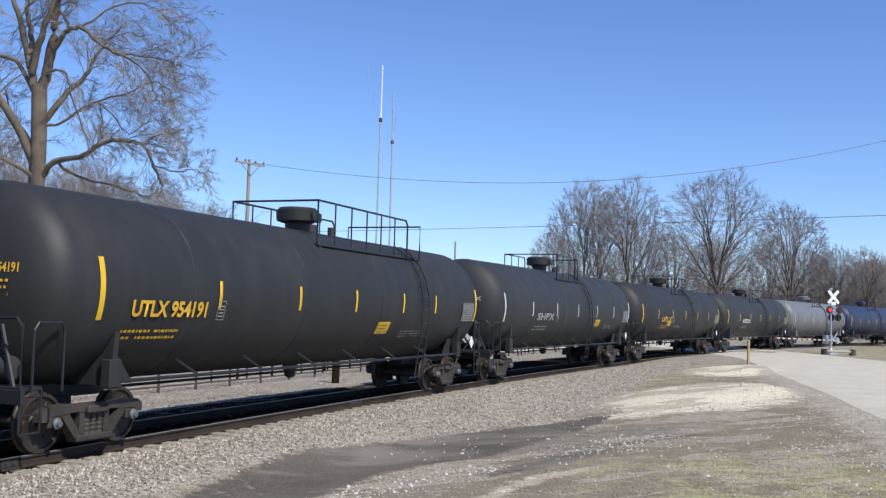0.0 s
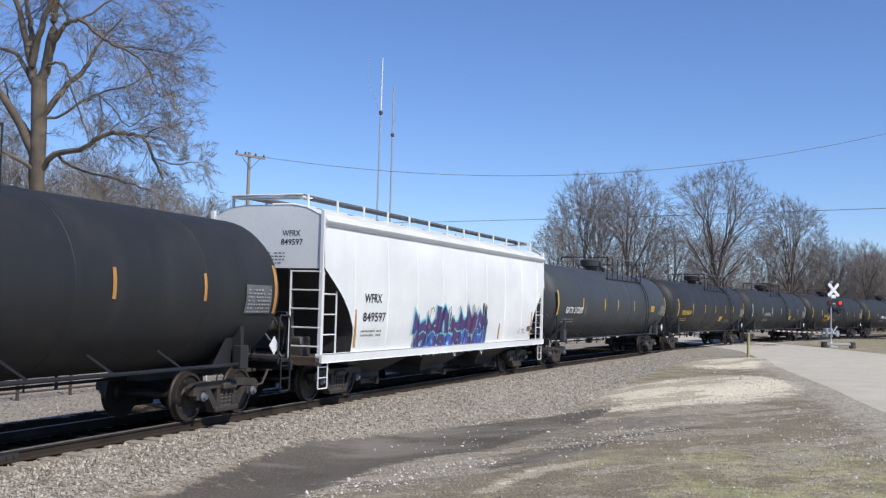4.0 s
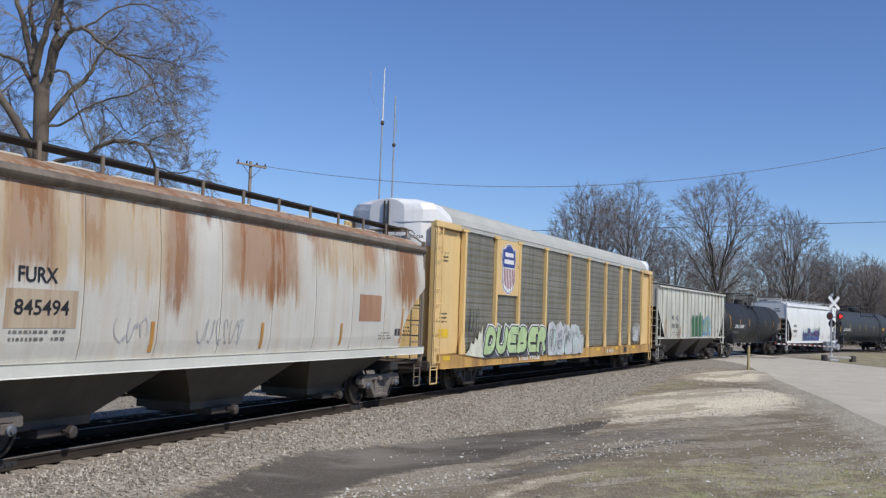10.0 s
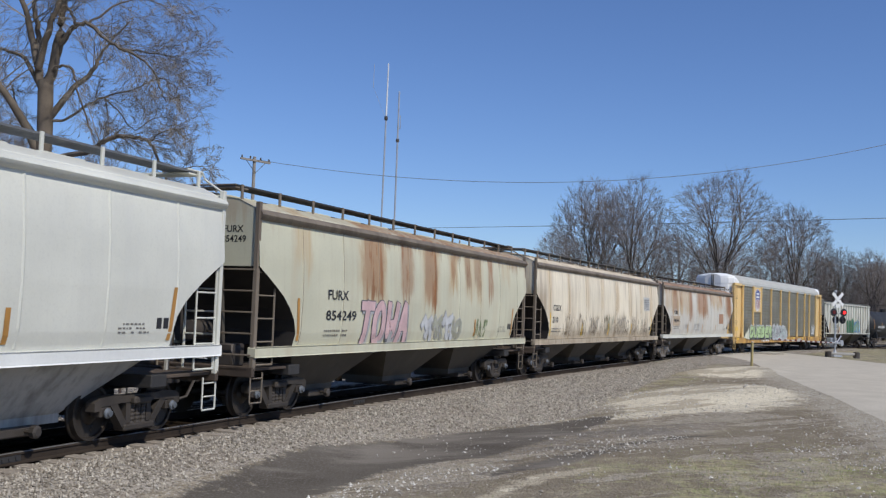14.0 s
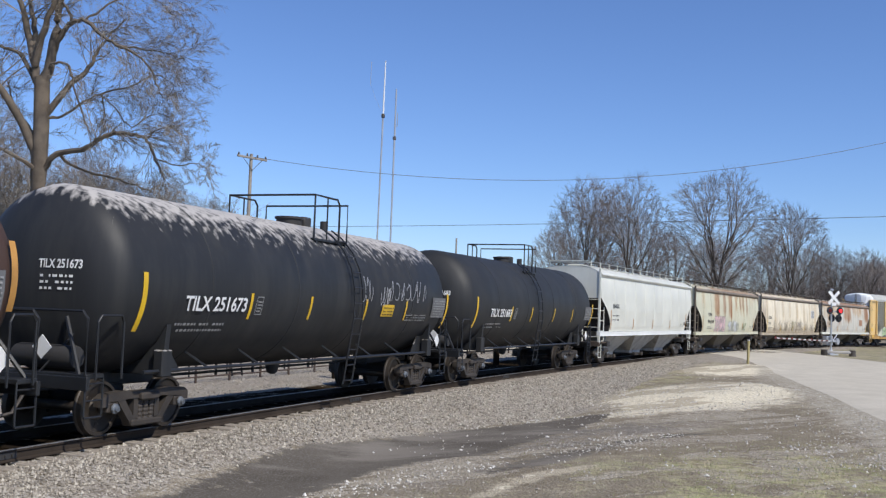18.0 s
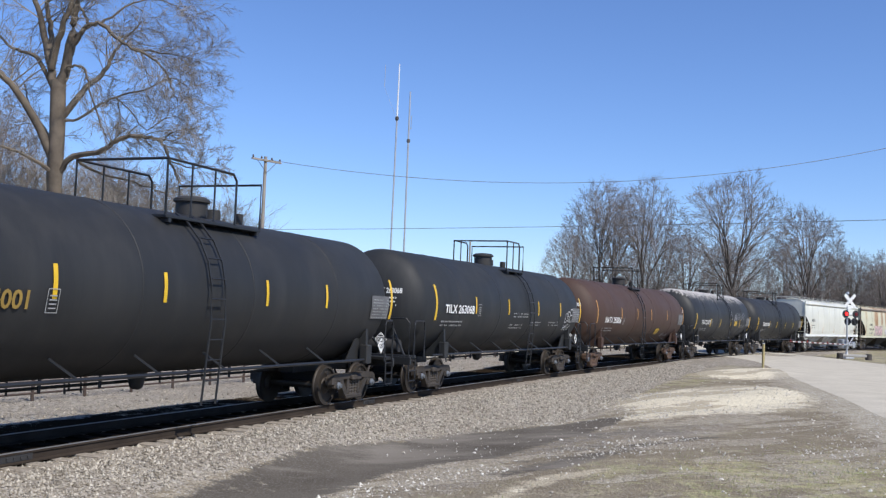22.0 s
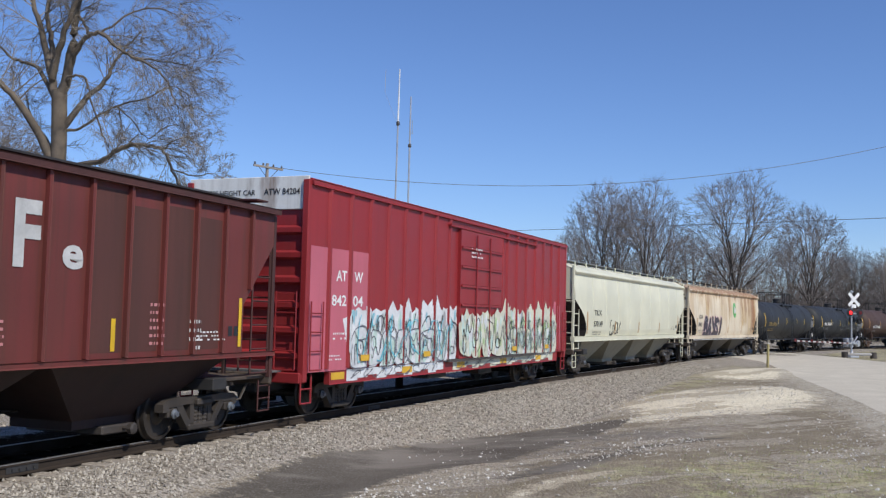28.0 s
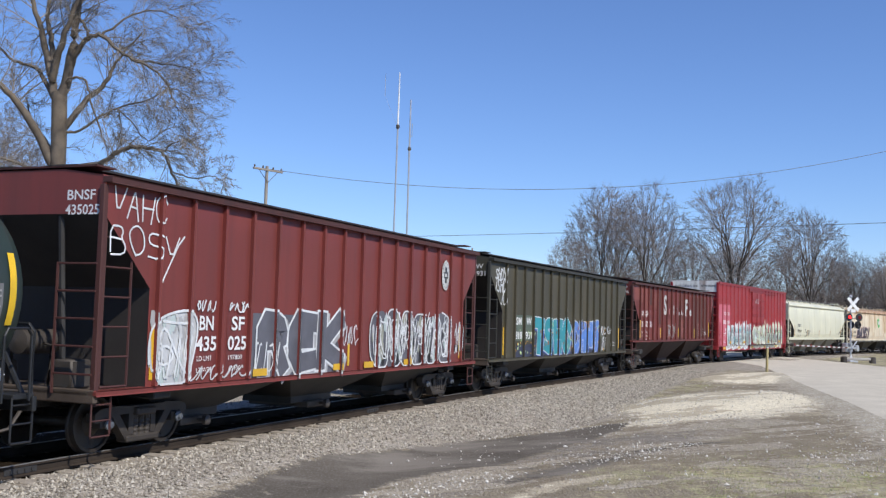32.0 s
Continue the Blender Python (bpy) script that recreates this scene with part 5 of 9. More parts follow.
        part("end_platform", Shape().box(a, b, -(wide - 0.18), wide - 0.18, 0.98, 1.04, 0.01), RUSTDECK, car)
        part("end_sill", Shape().box(min(sg * (H - 0.62), sg * (H - 0.72)), max(sg * (H - 0.62), sg * (H - 0.72)), -(wide - 0.05), wide - 0.05, 0.86, 1.08, 0.02), RUSTDECK, car)
        for yy in (-1, 1):
            y = yy * (wide - 0.10)
            part("corner_post", Shape().box(sg * (E - 0.02) - 0.05, sg * (E - 0.02) + 0.05, y - 0.05, y + 0.05, 1.0, top - (0.12 if style == "round" else 0.25), 0.012), trim, car)
            ladder("ladder", car, trim, sg * (E - 0.42), y, 1.1, slope_z + 0.15, 0.62, "x", 0.46, 0.022)
            el = part("end_ladder", Shape().tube([(sg * (E + 0.06), y - yy * 0.75, 1.0), (sg * (E + 0.06), y - yy * 0.75, 3.0)], 0.024, 5), trim, car)
            for k in range(5):
                rung(el, trim, sg * (E + 0.06), y - yy * 0.375, 1.3 + 0.42 * k, 0.75, "y", 0.018)
            ladder("sill_step", car, trim, sg * (H - 0.85), y, 0.36, 0.95, 0.42, "x", 0.24)
            part("slope_brace", Shape().tube([(sg * (E - 0.3), yy * 0.62, 1.02), (sg * (E - 0.08), yy * 0.62, slope_z)], 0.05, 6), bay, car)
    rs = Shape().lathe([(-(E - 0.3) - 0.55, 0.03), (-(E - 0.3) - 0.5, 0.2), (-(E - 0.3) + 0.25, 0.2), (-(E - 0.3) + 0.3, 0.03)], 14, "x", (0.15, 0.0, 1.75))
    rs.box(-(E - 0.1), -(E - 0.55), -0.95, -0.55, 1.05, 1.5, 0.03).box(-(E - 0.1), -(E - 0.4), 0.4, 0.85, 1.05, 1.45, 0.03)
    rs.tube([(-(E - 0.2), -0.4, 1.05), (-(E - 0.2), -0.45, 1.7), (-(E - 0.4), 0.1, 1.75)], 0.025, 5).tube([(-(E - 0.15), 0.3, 1.05), (-(E - 0.15), 0.35, 2.3)], 0.025, 5)
    part("brake_gear", rs, STEEL, car, smooth=40)
    part("brake_wheel", Shape().lathe([(-(E + 0.10), 0.23), (-(E + 0.13), 0.27), (-(E + 0.16), 0.23)], 16, "x", (0, 0.75, 2.55)), STEEL, car)
    add_couplers(car, H)
    # roof walk on brackets, hatches
    inner = wide - (0.62 if style == "round" else 0.25)
    for yy in (-1, 1):
        if style == "round":
            part("running_board", Shape().box(-E, E, min(yy * (inner - 0.5), yy * inner), max(yy * (inner - 0.5), yy * inner), top + board_z, top + board_z + 0.035), board, car)
            n = int(2 * E / 1.35)
            br = Shape().box(-0.035, 0.035, -0.02, 0.02, -0.10, 0.24, 0.006).mesh("board_bracket", trim)
            for k in range(n + 1):
                part("board_bracket", br, None, car, at=pose(-E + 0.12 + (2 * E - 0.24) * k / n, yy * (inner + 0.04), top + board_z - 0.20))
        else:
            part("running_board", Shape().box(-E, E, min(yy * 0.35, yy * 0.95), max(yy * 0.35, yy * 0.95), top + 0.04, top + 0.075), board, car)
    for sg in (-1, 1):
        a = sg * (E + 0.05)
        if style == "ribbed":
            part("roof_end_walk", Shape().box(min(a - sg * 0.05, a - sg * 0.5), max(a - sg * 0.05, a - sg * 0.5), -inner, inner, top + 0.03, top + 0.06), trim, car)
            continue
        er = Shape() if sg < 0 else Shape().tube([(a - sg * 0.5, -inner, top + 0.24), (a, -inner, top + 0.24), (a + sg * 0.1, -inner, top + 0.12), (a + sg * 0.1, -wide + 0.1, top - 0.2)], 0.022, 6)
        er.tube([(a, -inner, top + 0.22), (a, inner, top + 0.22)], 0.022, 6)
        er.box(min(a, a - sg * 0.45), max(a, a - sg * 0.45), -inner, inner, top + 0.16, top + 0.19)
        part("roof_end_walk", er, trim, car)
    ht = Shape().box(-0.55, 0.55, -0.32, 0.32, 0, 0.11, 0.03).mesh("hatch_cover", roof)
    for k in range(10):
        part("hatch_cover", ht, None, car, at=pose(-E + 1.2 + (2 * E - 2.4) * k / 9, 0, top))
    # markings
    if number:
        words(number, number_u, number_z, 0.21, ink, car, near, 0.012, 0.005, number_w[0])
        words(number2, number_u - 0.04, number_z - 0.46, 0.21, ink, car, near, 0.012, 0.005, number_w[1])
        if sub:
            bars(number_u - 0.1, number_z - 0.82, 1.1, 0.2, 2, SMALLINK if ink is INK else ink, car, near, seed, 0.012)
    if end_words:
        ei = end_ink or ink
        words(end_words[0] or "-", 0.42 + end_u, top - (0.72 if style == "round" else 0.33 + end_h), end_h, ei, car, end_side(E * 0.9985), 0.004, 0.003, 3.65 * end_h)
        words(end_words[1], 0.39 + end_u, top - (0.92 if style == "round" else 0.41 + 2 * end_h), end_h, ei, car, end_side(E * 0.9985), 0.004, 0.003, 4.4 * end_h)
        if style == "round":
            bars(-0.5, slope_z + 0.1, 1.0, 0.3, 4, SMALLINK, car, end_side(E * 0.9985), seed + 3, 0.004)
    bars(E - slope_dx - 1.5, z0 + 0.25, 0.8, 0.2, 3, SMALLINK if ink is INK else ink, car, near, seed + 1)
    decal("stencil_box", [rect(E - slope_dx - 0.5, E - slope_dx - 0.36, z0 + 0.32, z0 + 0.5), rect(E - slope_dx - 0.31, E - slope_dx - 0.17, z0 + 0.32, z0 + 0.5)], INK, car, near)
    for k in range(5):
        u = -(E - slope_dx) + 0.12 + 2 * (E - slope_dx - 0.12) * k / 4
        reflector(u, z0 + 0.12, z0 + 0.12 + (0.9 if k in (0, 4) else 0.5), 0.10, stripe, car, near, 4, 0.0 if style != "round" else -0.10 if k == 0 else 0.10 if k == 4 else 0.03)
    car["body_end"] = E
    return car, near


# ---------------------------------------------------------------- enclosed car carrier


PANELDRIP = plain("dark_panel_runs", (0.115, 0.098, 0.072), 0.8, 0, 0.4, 6)


def autorack_car(L, label):
    car = new_car("autorack_car", label, "autorack car")
    H = L / 2
    E = H - 0.55
    yel = paint("faded_yellow_paint", (0.75, 0.53, 0.235), 0.5, (0.52, 0.32, 0.13), 0.35, seed=3)
    sillm = paint("scuffed_yellow_sill", (0.54, 0.32, 0.09), 0.6, (0.22, 0.11, 0.055), 0.85, (0.20, 0.085, 0.035), 0.6, seed=8)
    wht = paint("white_end_paint", (0.80, 0.80, 0.79), 0.4, (0.5, 0.48, 0.44), 0.2, seed=5)
    roofm = paint("galvanised_roof", (0.46, 0.46, 0.42), 0.5, (0.36, 0.35, 0.31), 0.3, seed=6)
    m, nt, b = node_mat("perforated_side_panel", 0.5, 0.35)
    v = coords(nt)
    sep = nt.nodes.new("ShaderNodeSeparateXYZ")
    nt.links.new(v, sep.inputs[0])

    def wave(sock, per, lo, hi):
        return ramp(nt, math_node(nt, "ADD", math_node(nt, "MULTIPLY", math_node(nt, "SINE", math_node(nt, "MULTIPLY", sock, 2 * math.pi / per)), 0.5), 0.5), lo, hi)
    holes = math_node(nt, "MULTIPLY", wave(sep.outputs[2], 0.105, 0.35, 0.75), wave(sep.outputs[2], 1.12, 0.25, 0.55))
    tick = math_node(nt, "MULTIPLY", holes, wave(sep.outputs[0], 0.16, 0.1, 0.5))
    big = noise_fac(nt, v, 0.7, 5)
    sv = noise_fac(nt, coords(nt, (5, 5, 0.4)), 1.0, 4)
    c = mixc(nt, ramp(nt, big, 0.3, 0.7), (0.205, 0.19, 0.14), (0.27, 0.255, 0.195))
    c = mixc(nt, math_node(nt, "MULTIPLY", tick, 0.4), c, (0.36, 0.35, 0.31))
    c = mixc(nt, math_node(nt, "MULTIPLY", ramp(nt, sv, 0.42, 0.7), 0.6), c, (0.12, 0.105, 0.075))
    nt.links.new(c, b.inputs["Base Color"])
    bump(nt, b, math_node(nt, "ADD", math_node(nt, "MULTIPLY", sv, 0.2), holes), 0.5, 0.012)
    z0, z1, y = 1.16, 4.92, 1.50
    for sg in (-1, 1):
        part("deck_sill", Shape().box(-E + 0.35, E - 0.35, sg * (y - 0.06), sg * (y + 0.035), 0.74, z0, 0.02), sillm, car)
        part("top_chord", Shape().box(-E, E, sg * (y - 0.05), sg * (y + 0.02), z1, z1 + 0.13, 0.015), roofm, car)
        xs = [-11.89, -9.19, -6.98, -4.03, -1.05, 1.74, 4.58, 7.32, 9.15, 11.7]
        for k in range(len(xs) - 1):
            # each side panel is a folded sheet with shallow horizontal corrugation
            zz = np.linspace(z0 + 0.03, z1, 73)
            pv = [(x, sg * (y - 0.03 + 0.012 * math.sin(z * 2 * math.pi / 0.21)), z) for z in zz for x in (xs[k] + 0.09, xs[k + 1] - 0.09)]
            part("side_panel", Shape().put(pv, [(2 * i, 2 * i + 1, 2 * i + 3, 2 * i + 2) for i in range(len(zz) - 1)]), m, car, smooth=60)
        for k, x in enumerate(xs):
            p = Shape().box(x - 0.075, x + 0.075, sg * (y - 0.05), sg * (y + 0.06), z0 - 0.02, z1 - 0.02, 0.015)
            p.prism([(x - 0.21, z0 - 0.02), (x + 0.21, z0 - 0.02), (x + 0.08, z0 + 0.62), (x - 0.08, z0 + 0.62)], "y", sg * (y + 0.015), sg * (y + 0.065))
            p.box(x - 0.24, x + 0.24, sg * (y + 0.0), sg * (y + 0.07), z1 - 0.03, z1 + 0.06, 0.01)
            part("side_post", p, yel, car)
    # arched roof of corrugated sheet
    arc = [(-1.50, 5.04), (-1.42, 5.26), (-1.15, 5.52), (-0.6, 5.70), (0, 5.76), (0.6, 5.70), (1.15, 5.52), (1.42, 5.26), (1.50, 5.04)]
    n = 300
    v = [(-E + 1.0 + (2 * E - 2.0) * i / n, yy, z + 0.035 * (i % 2)) for i in range(n + 1) for yy, z in arc]
    f = [(i * 9 + k, i * 9 + k + 1, (i + 1) * 9 + k + 1, (i + 1) * 9 + k) for i in range(n) for k in range(8)]
    part("roof", Shape().put(v, f), roofm, car)
    for sg in (-1, 1):
        # white hood over the doors, rounded down towards the end
        boxy = [(-1.50, 5.04), (-1.49, 5.38), (-1.36, 5.56), (-0.8, 5.68), (0, 5.74), (0.8, 5.68), (1.36, 5.56), (1.49, 5.38), (1.50, 5.04)]
        v = [(sg * (E - 1.05), yy, z + 0.03) for yy, z in arc] + [(sg * x, yy * k, z - q) for x, k, q in ((E - 0.15, 0.93, 0.0), (E + 0.11, 0.72, 0.03), (E + 0.31, 0.38, 0.06)) for yy, z in boxy]
        f = [(i * 9 + k, i * 9 + k + 1, (i + 1) * 9 + k + 1, (i + 1) * 9 + k) for i in range(3) for k in range(8)]
        f.append(tuple(27 + k for k in range(9)))
        part("roof_hood", Shape().put(v, f), wht, car)
        # radial end doors in two leaves, white above, yellow below
        for yy in (-1, 1):
            prof = [(0.03, E + 0.32), (0.55, E + 0.28), (1.02, E + 0.12), (1.32, E - 0.15)]
            for nm, lo, hi, mt in (("end_door", 0.95, 4.30, yel), ("end_door_top", 4.304, 5.15, wht)):
                v = [(sg * (x + dx), yy * q, z) for z in (lo, hi) for dx in (0, -0.06) for q, x in prof]
                f = [(k, k + 1, 8 + k + 1, 8 + k) for k in range(3)] + [(4 + k, 4 + k + 1, 12 + k + 1, 12 + k) for k in range(3)] + [(k, k + 1, 4 + k + 1, 4 + k) for k in range(3)] + [(8 + k, 8 + k + 1, 12 + k + 1, 12 + k) for k in range(3)] + [(3, 7, 15, 11), (0, 4, 12, 8)]
                part(nm, Shape().put(v, f), mt, car)
            part("door_bar", Shape().tube([(sg * (E + 0.36), yy * 0.06, 1.0), (sg * (E + 0.36), yy * 0.06, 5.6)], 0.028, 6), DARK, car)
            part("door_grab", Shape().tube([(sg * (E + 0.34), yy * 0.3, 4.62), (sg * (E + 0.40), yy * 0.35, 4.72), (sg * (E + 0.33), yy * 0.85, 4.72), (sg * (E + 0.27), yy * 0.9, 4.62)], 0.015, 5), DARK, car)
            # end frame with ladder
            y0 = yy * 1.50
            ef = Shape().box(min(sg * (E - 0.25), sg * (E + 0.1)), max(sg * (E - 0.25), sg * (E + 0.1)), min(y0, y0 - yy * 0.16), max(y0, y0 - yy * 0.16), 0.80, 5.0, 0.02)
            ef.box(min(sg * (E - (2.25 if sg < 0 else 1.8)), sg * (E - 0.25)), max(sg * (E - (2.25 if sg < 0 else 1.8)), sg * (E - 0.25)), min(y0 - yy * 0.10, y0 - yy * 0.13), max(y0 - yy * 0.10, y0 - yy * 0.13), z0, 4.85, 0.01)
            part("end_frame", ef, yel, car)
            part("end_header", Shape().box(min(sg * (E - 1.65), sg * (E + 0.12)), max(sg * (E - 1.65), sg * (E + 0.12)), min(y0 - yy * 0.05, y0 + yy * 0.06), max(y0 - yy * 0.05, y0 + yy * 0.06), 4.86, 5.05, 0.02), yel, car)
            ladder("ladder", car, yel, sg * (E - 0.08), y0 + yy * 0.07, 0.95, 4.85, 0.40, "x", 0.42, 0.02)
            ladder("step", car, yel, sg * (E - 0.05), y0, 0.34, 0.85, 0.46, "x", 0.4, 0.022)
        part("end_sill", Shape().box(min(sg * (E - 0.1), sg * (E + 0.2)), max(sg * (E - 0.1), sg * (E + 0.2)), -1.45, 1.45, 0.70, 0.98, 0.03), STEEL, car)
        add_truck(car, sg * (H - 4.2), FRAME)
    part("deck", Shape().box(-E, E, -1.42, 1.42, 0.98, 1.10), DARK, car)
    part("centre_sill", Shape().box(-E, E, -0.4, 0.4, 0.55, 0.95, 0.03), DARK, car)
    part("underframe_gear", Shape().box(-3, -1.4, -1.2, -0.6, 0.5, 0.9, 0.04).box(2.2, 3.6, -1.1, -0.5, 0.48, 0.9, 0.04).tube([(-8, -0.9, 0.8), (8, -0.9, 0.8)], 0.035), DARK, car)
    add_couplers(car, H)
    near = flat_side(y + 0.06)
    # shield panel
    u0, u1 = -9.15, -6.9
    part("badge_board", Shape().box(u0, u1, -(y + 0.05), -(y - 0.0), 3.05, z1 - 0.01, 0.01), yel, car)
    part("badge_post", Shape().box(u1 - 0.16, u1, -(y + 0.055), -(y - 0.03), z0, 3.05, 0.01), yel, car)
    c = (u0 + u1) / 2 - 0.08
    outl = [(-0.56, 4.62), (-0.42, 4.56), (-0.22, 4.70), (0, 4.74), (0.22, 4.70), (0.42, 4.56), (0.56, 4.62), (0.60, 4.2), (0.52, 3.95), (0.56, 3.55), (0.38, 3.28), (0, 3.14), (-0.38, 3.28), (-0.56, 3.55), (-0.52, 3.95), (-0.60, 4.2)]
    red = plain("badge_red", (0.27, 0.035, 0.05), 0.4, 0, 0.15, 6, 0.02)
    blue = plain("badge_blue", (0.03, 0.05, 0.25), 0.4, 0, 0.15, 6, 0.02)
    decal("badge_edge", [[(c + a * 1.15, 3.94 + (q - 3.94) * 1.10) for a, q in outl]], WHITE, car, near, -0.006)
    decal("badge_line", [[(c + a * 1.09, 3.94 + (q - 3.94) * 1.06) for a, q in outl]], blue, car, near, -0.003)
    decal("badge_field", [[(c + a * 1.03, 3.94 + (q - 3.94) * 1.02) for a, q in outl]], WHITE, car, near, 0.0)
    decal("badge_top", [[(c + a, q) for a, q in outl[:8]] + [(c + 0.535, 4.0), (c - 0.535, 4.0), (c - 0.60, 4.2)]], blue, car, near, 0.005)
    for k in range(7):
        decal("badge_stripe", [rect(c - 0.47 + 0.155 * k, c - 0.39 + 0.155 * k, 3.36 + (0.06 if k in (0, 6) else -0.08 if k in (2, 3, 4) else 0), 3.96)], red, car, near, 0.005)
    decal("badge_bars", [rect(c - 0.40, c + 0.40, 4.36, 4.50), rect(c - 0.46, c + 0.46, 4.12, 4.27)], WHITE, car, near, 0.010)
    sl = flat_side(y + 0.037)
    words("TTGX 994528", -6.84, 0.82, 0.2, WHITE, car, sl, bold=0.005, width=2.3)
    decal("maker_bars", [rect(4.95, 5.2, 0.86, 1.02), rect(5.4, 5.65, 0.86, 1.02), rect(5.85, 6.1, 0.86, 1.02)], WHITE_OLD, car, sl)
    decal("stencil_box", [rect(8.1, 8.35, 0.82, 1.08), rect(8.4, 8.65, 0.82, 1.08)], INK, car, sl)
    decal("reflector", [rect(-E + 0.6 + 3.3 * k, -E + 1.1 + 3.3 * k, 0.98, 1.12) for k in range(8)], YELLOW, car, sl)
    ed = end_side(E + 0.30)
    words("EXCESS HEIGHT CAR", 0.05, 4.5, 0.085, INK, car, end_side(E + 0.24), 0.07, bold=0.002)
    words("TTGX", 0.15, 4.12, 0.17, INK, car, ed, 0.0, bold=0.003)
    words("994528", 0.15, 3.9, 0.17, INK, car, ed, 0.0, bold=0.003)
    bars(0.3, 1.7, 0.6, 0.3, 3, INK, car, ed, 7, 0.0)
    for k, (w, z) in enumerate(((0.5, 3.9), (0.5, 2.1))):
        bars(-E + 0.55, z, w, 0.35, 3, INK, car, flat_side(y - 0.095), 20 + k)
    decal("notice_plate", [rect(-E + 0.5, -E + 1.2, 1.65, 1.9)], YELLOW, car, flat_side(y - 0.095))
    gs = flat_side(y + 0.075)
    decal("graffiti_ground", [[(-10.3, 0.98), (-3.75, 0.98), (-3.72, 1.5), (-3.95, 1.96), (-5.2, 1.98), (-8.2, 1.95), (-10.2, 1.96), (-10.35, 1.5)]], SPRAY["darkgrey"], car, gs)
    sprayed("DUEBER", -10.35, 1.10, 6.55, 0.90, SPRAY["lime"], SPRAY["black"], car, gs, 0.27, 0.04, SPRAY["white"], SPRAY["black"], 0.3, 0.010, 0.06, 0.02, 3)
    throwup(-3.7, 0.92, 4.0, 1.22, 4, SPRAY["silver"], [SPRAY["haze"], SPRAY["silver"], SPRAY["mint"], SPRAY["grey"]], SPRAY["darkgrey"], car, gs, 12, 0.03, 0.012, 0.18)
    throwup(-0.6, 0.95, 1.4, 0.75, 2, SPRAY["silver"], [SPRAY["haze"]], SPRAY["white"], car, gs, 13, 0.03, 0.034)
    for z in (4.0, 3.15, 2.3):
        drips(-11.2, z, 22.6, 0.6, 80, PANELDRIP, car, near, int(z * 10), 0.0)
    decal("graffiti_ground", [[(-11.75, 1.12), (-10.3, 1.0), (-10.35, 2.05), (-10.5, 1.75), (-10.62, 1.85), (-10.75, 1.55), (-10.95, 1.65), (-11.05, 1.42), (-11.3, 1.5), (-11.4, 1.3)]], SPRAY["cream"], car, gs)
    scrawl(-11.6, 1.7, 0.9, 0.9, 4, SPRAY["black"], car, gs, 6, 0.03)
    scrawl(9.6, 1.25, 1.5, 1.1, 6, SPRAY["silver"], car, gs, 21, 0.05)
    scrawl(9.8, 1.3, 1.2, 0.8, 5, SPRAY["white"], car, gs, 22, 0.05)
    return car


# ---------------------------------------------------------------- box car


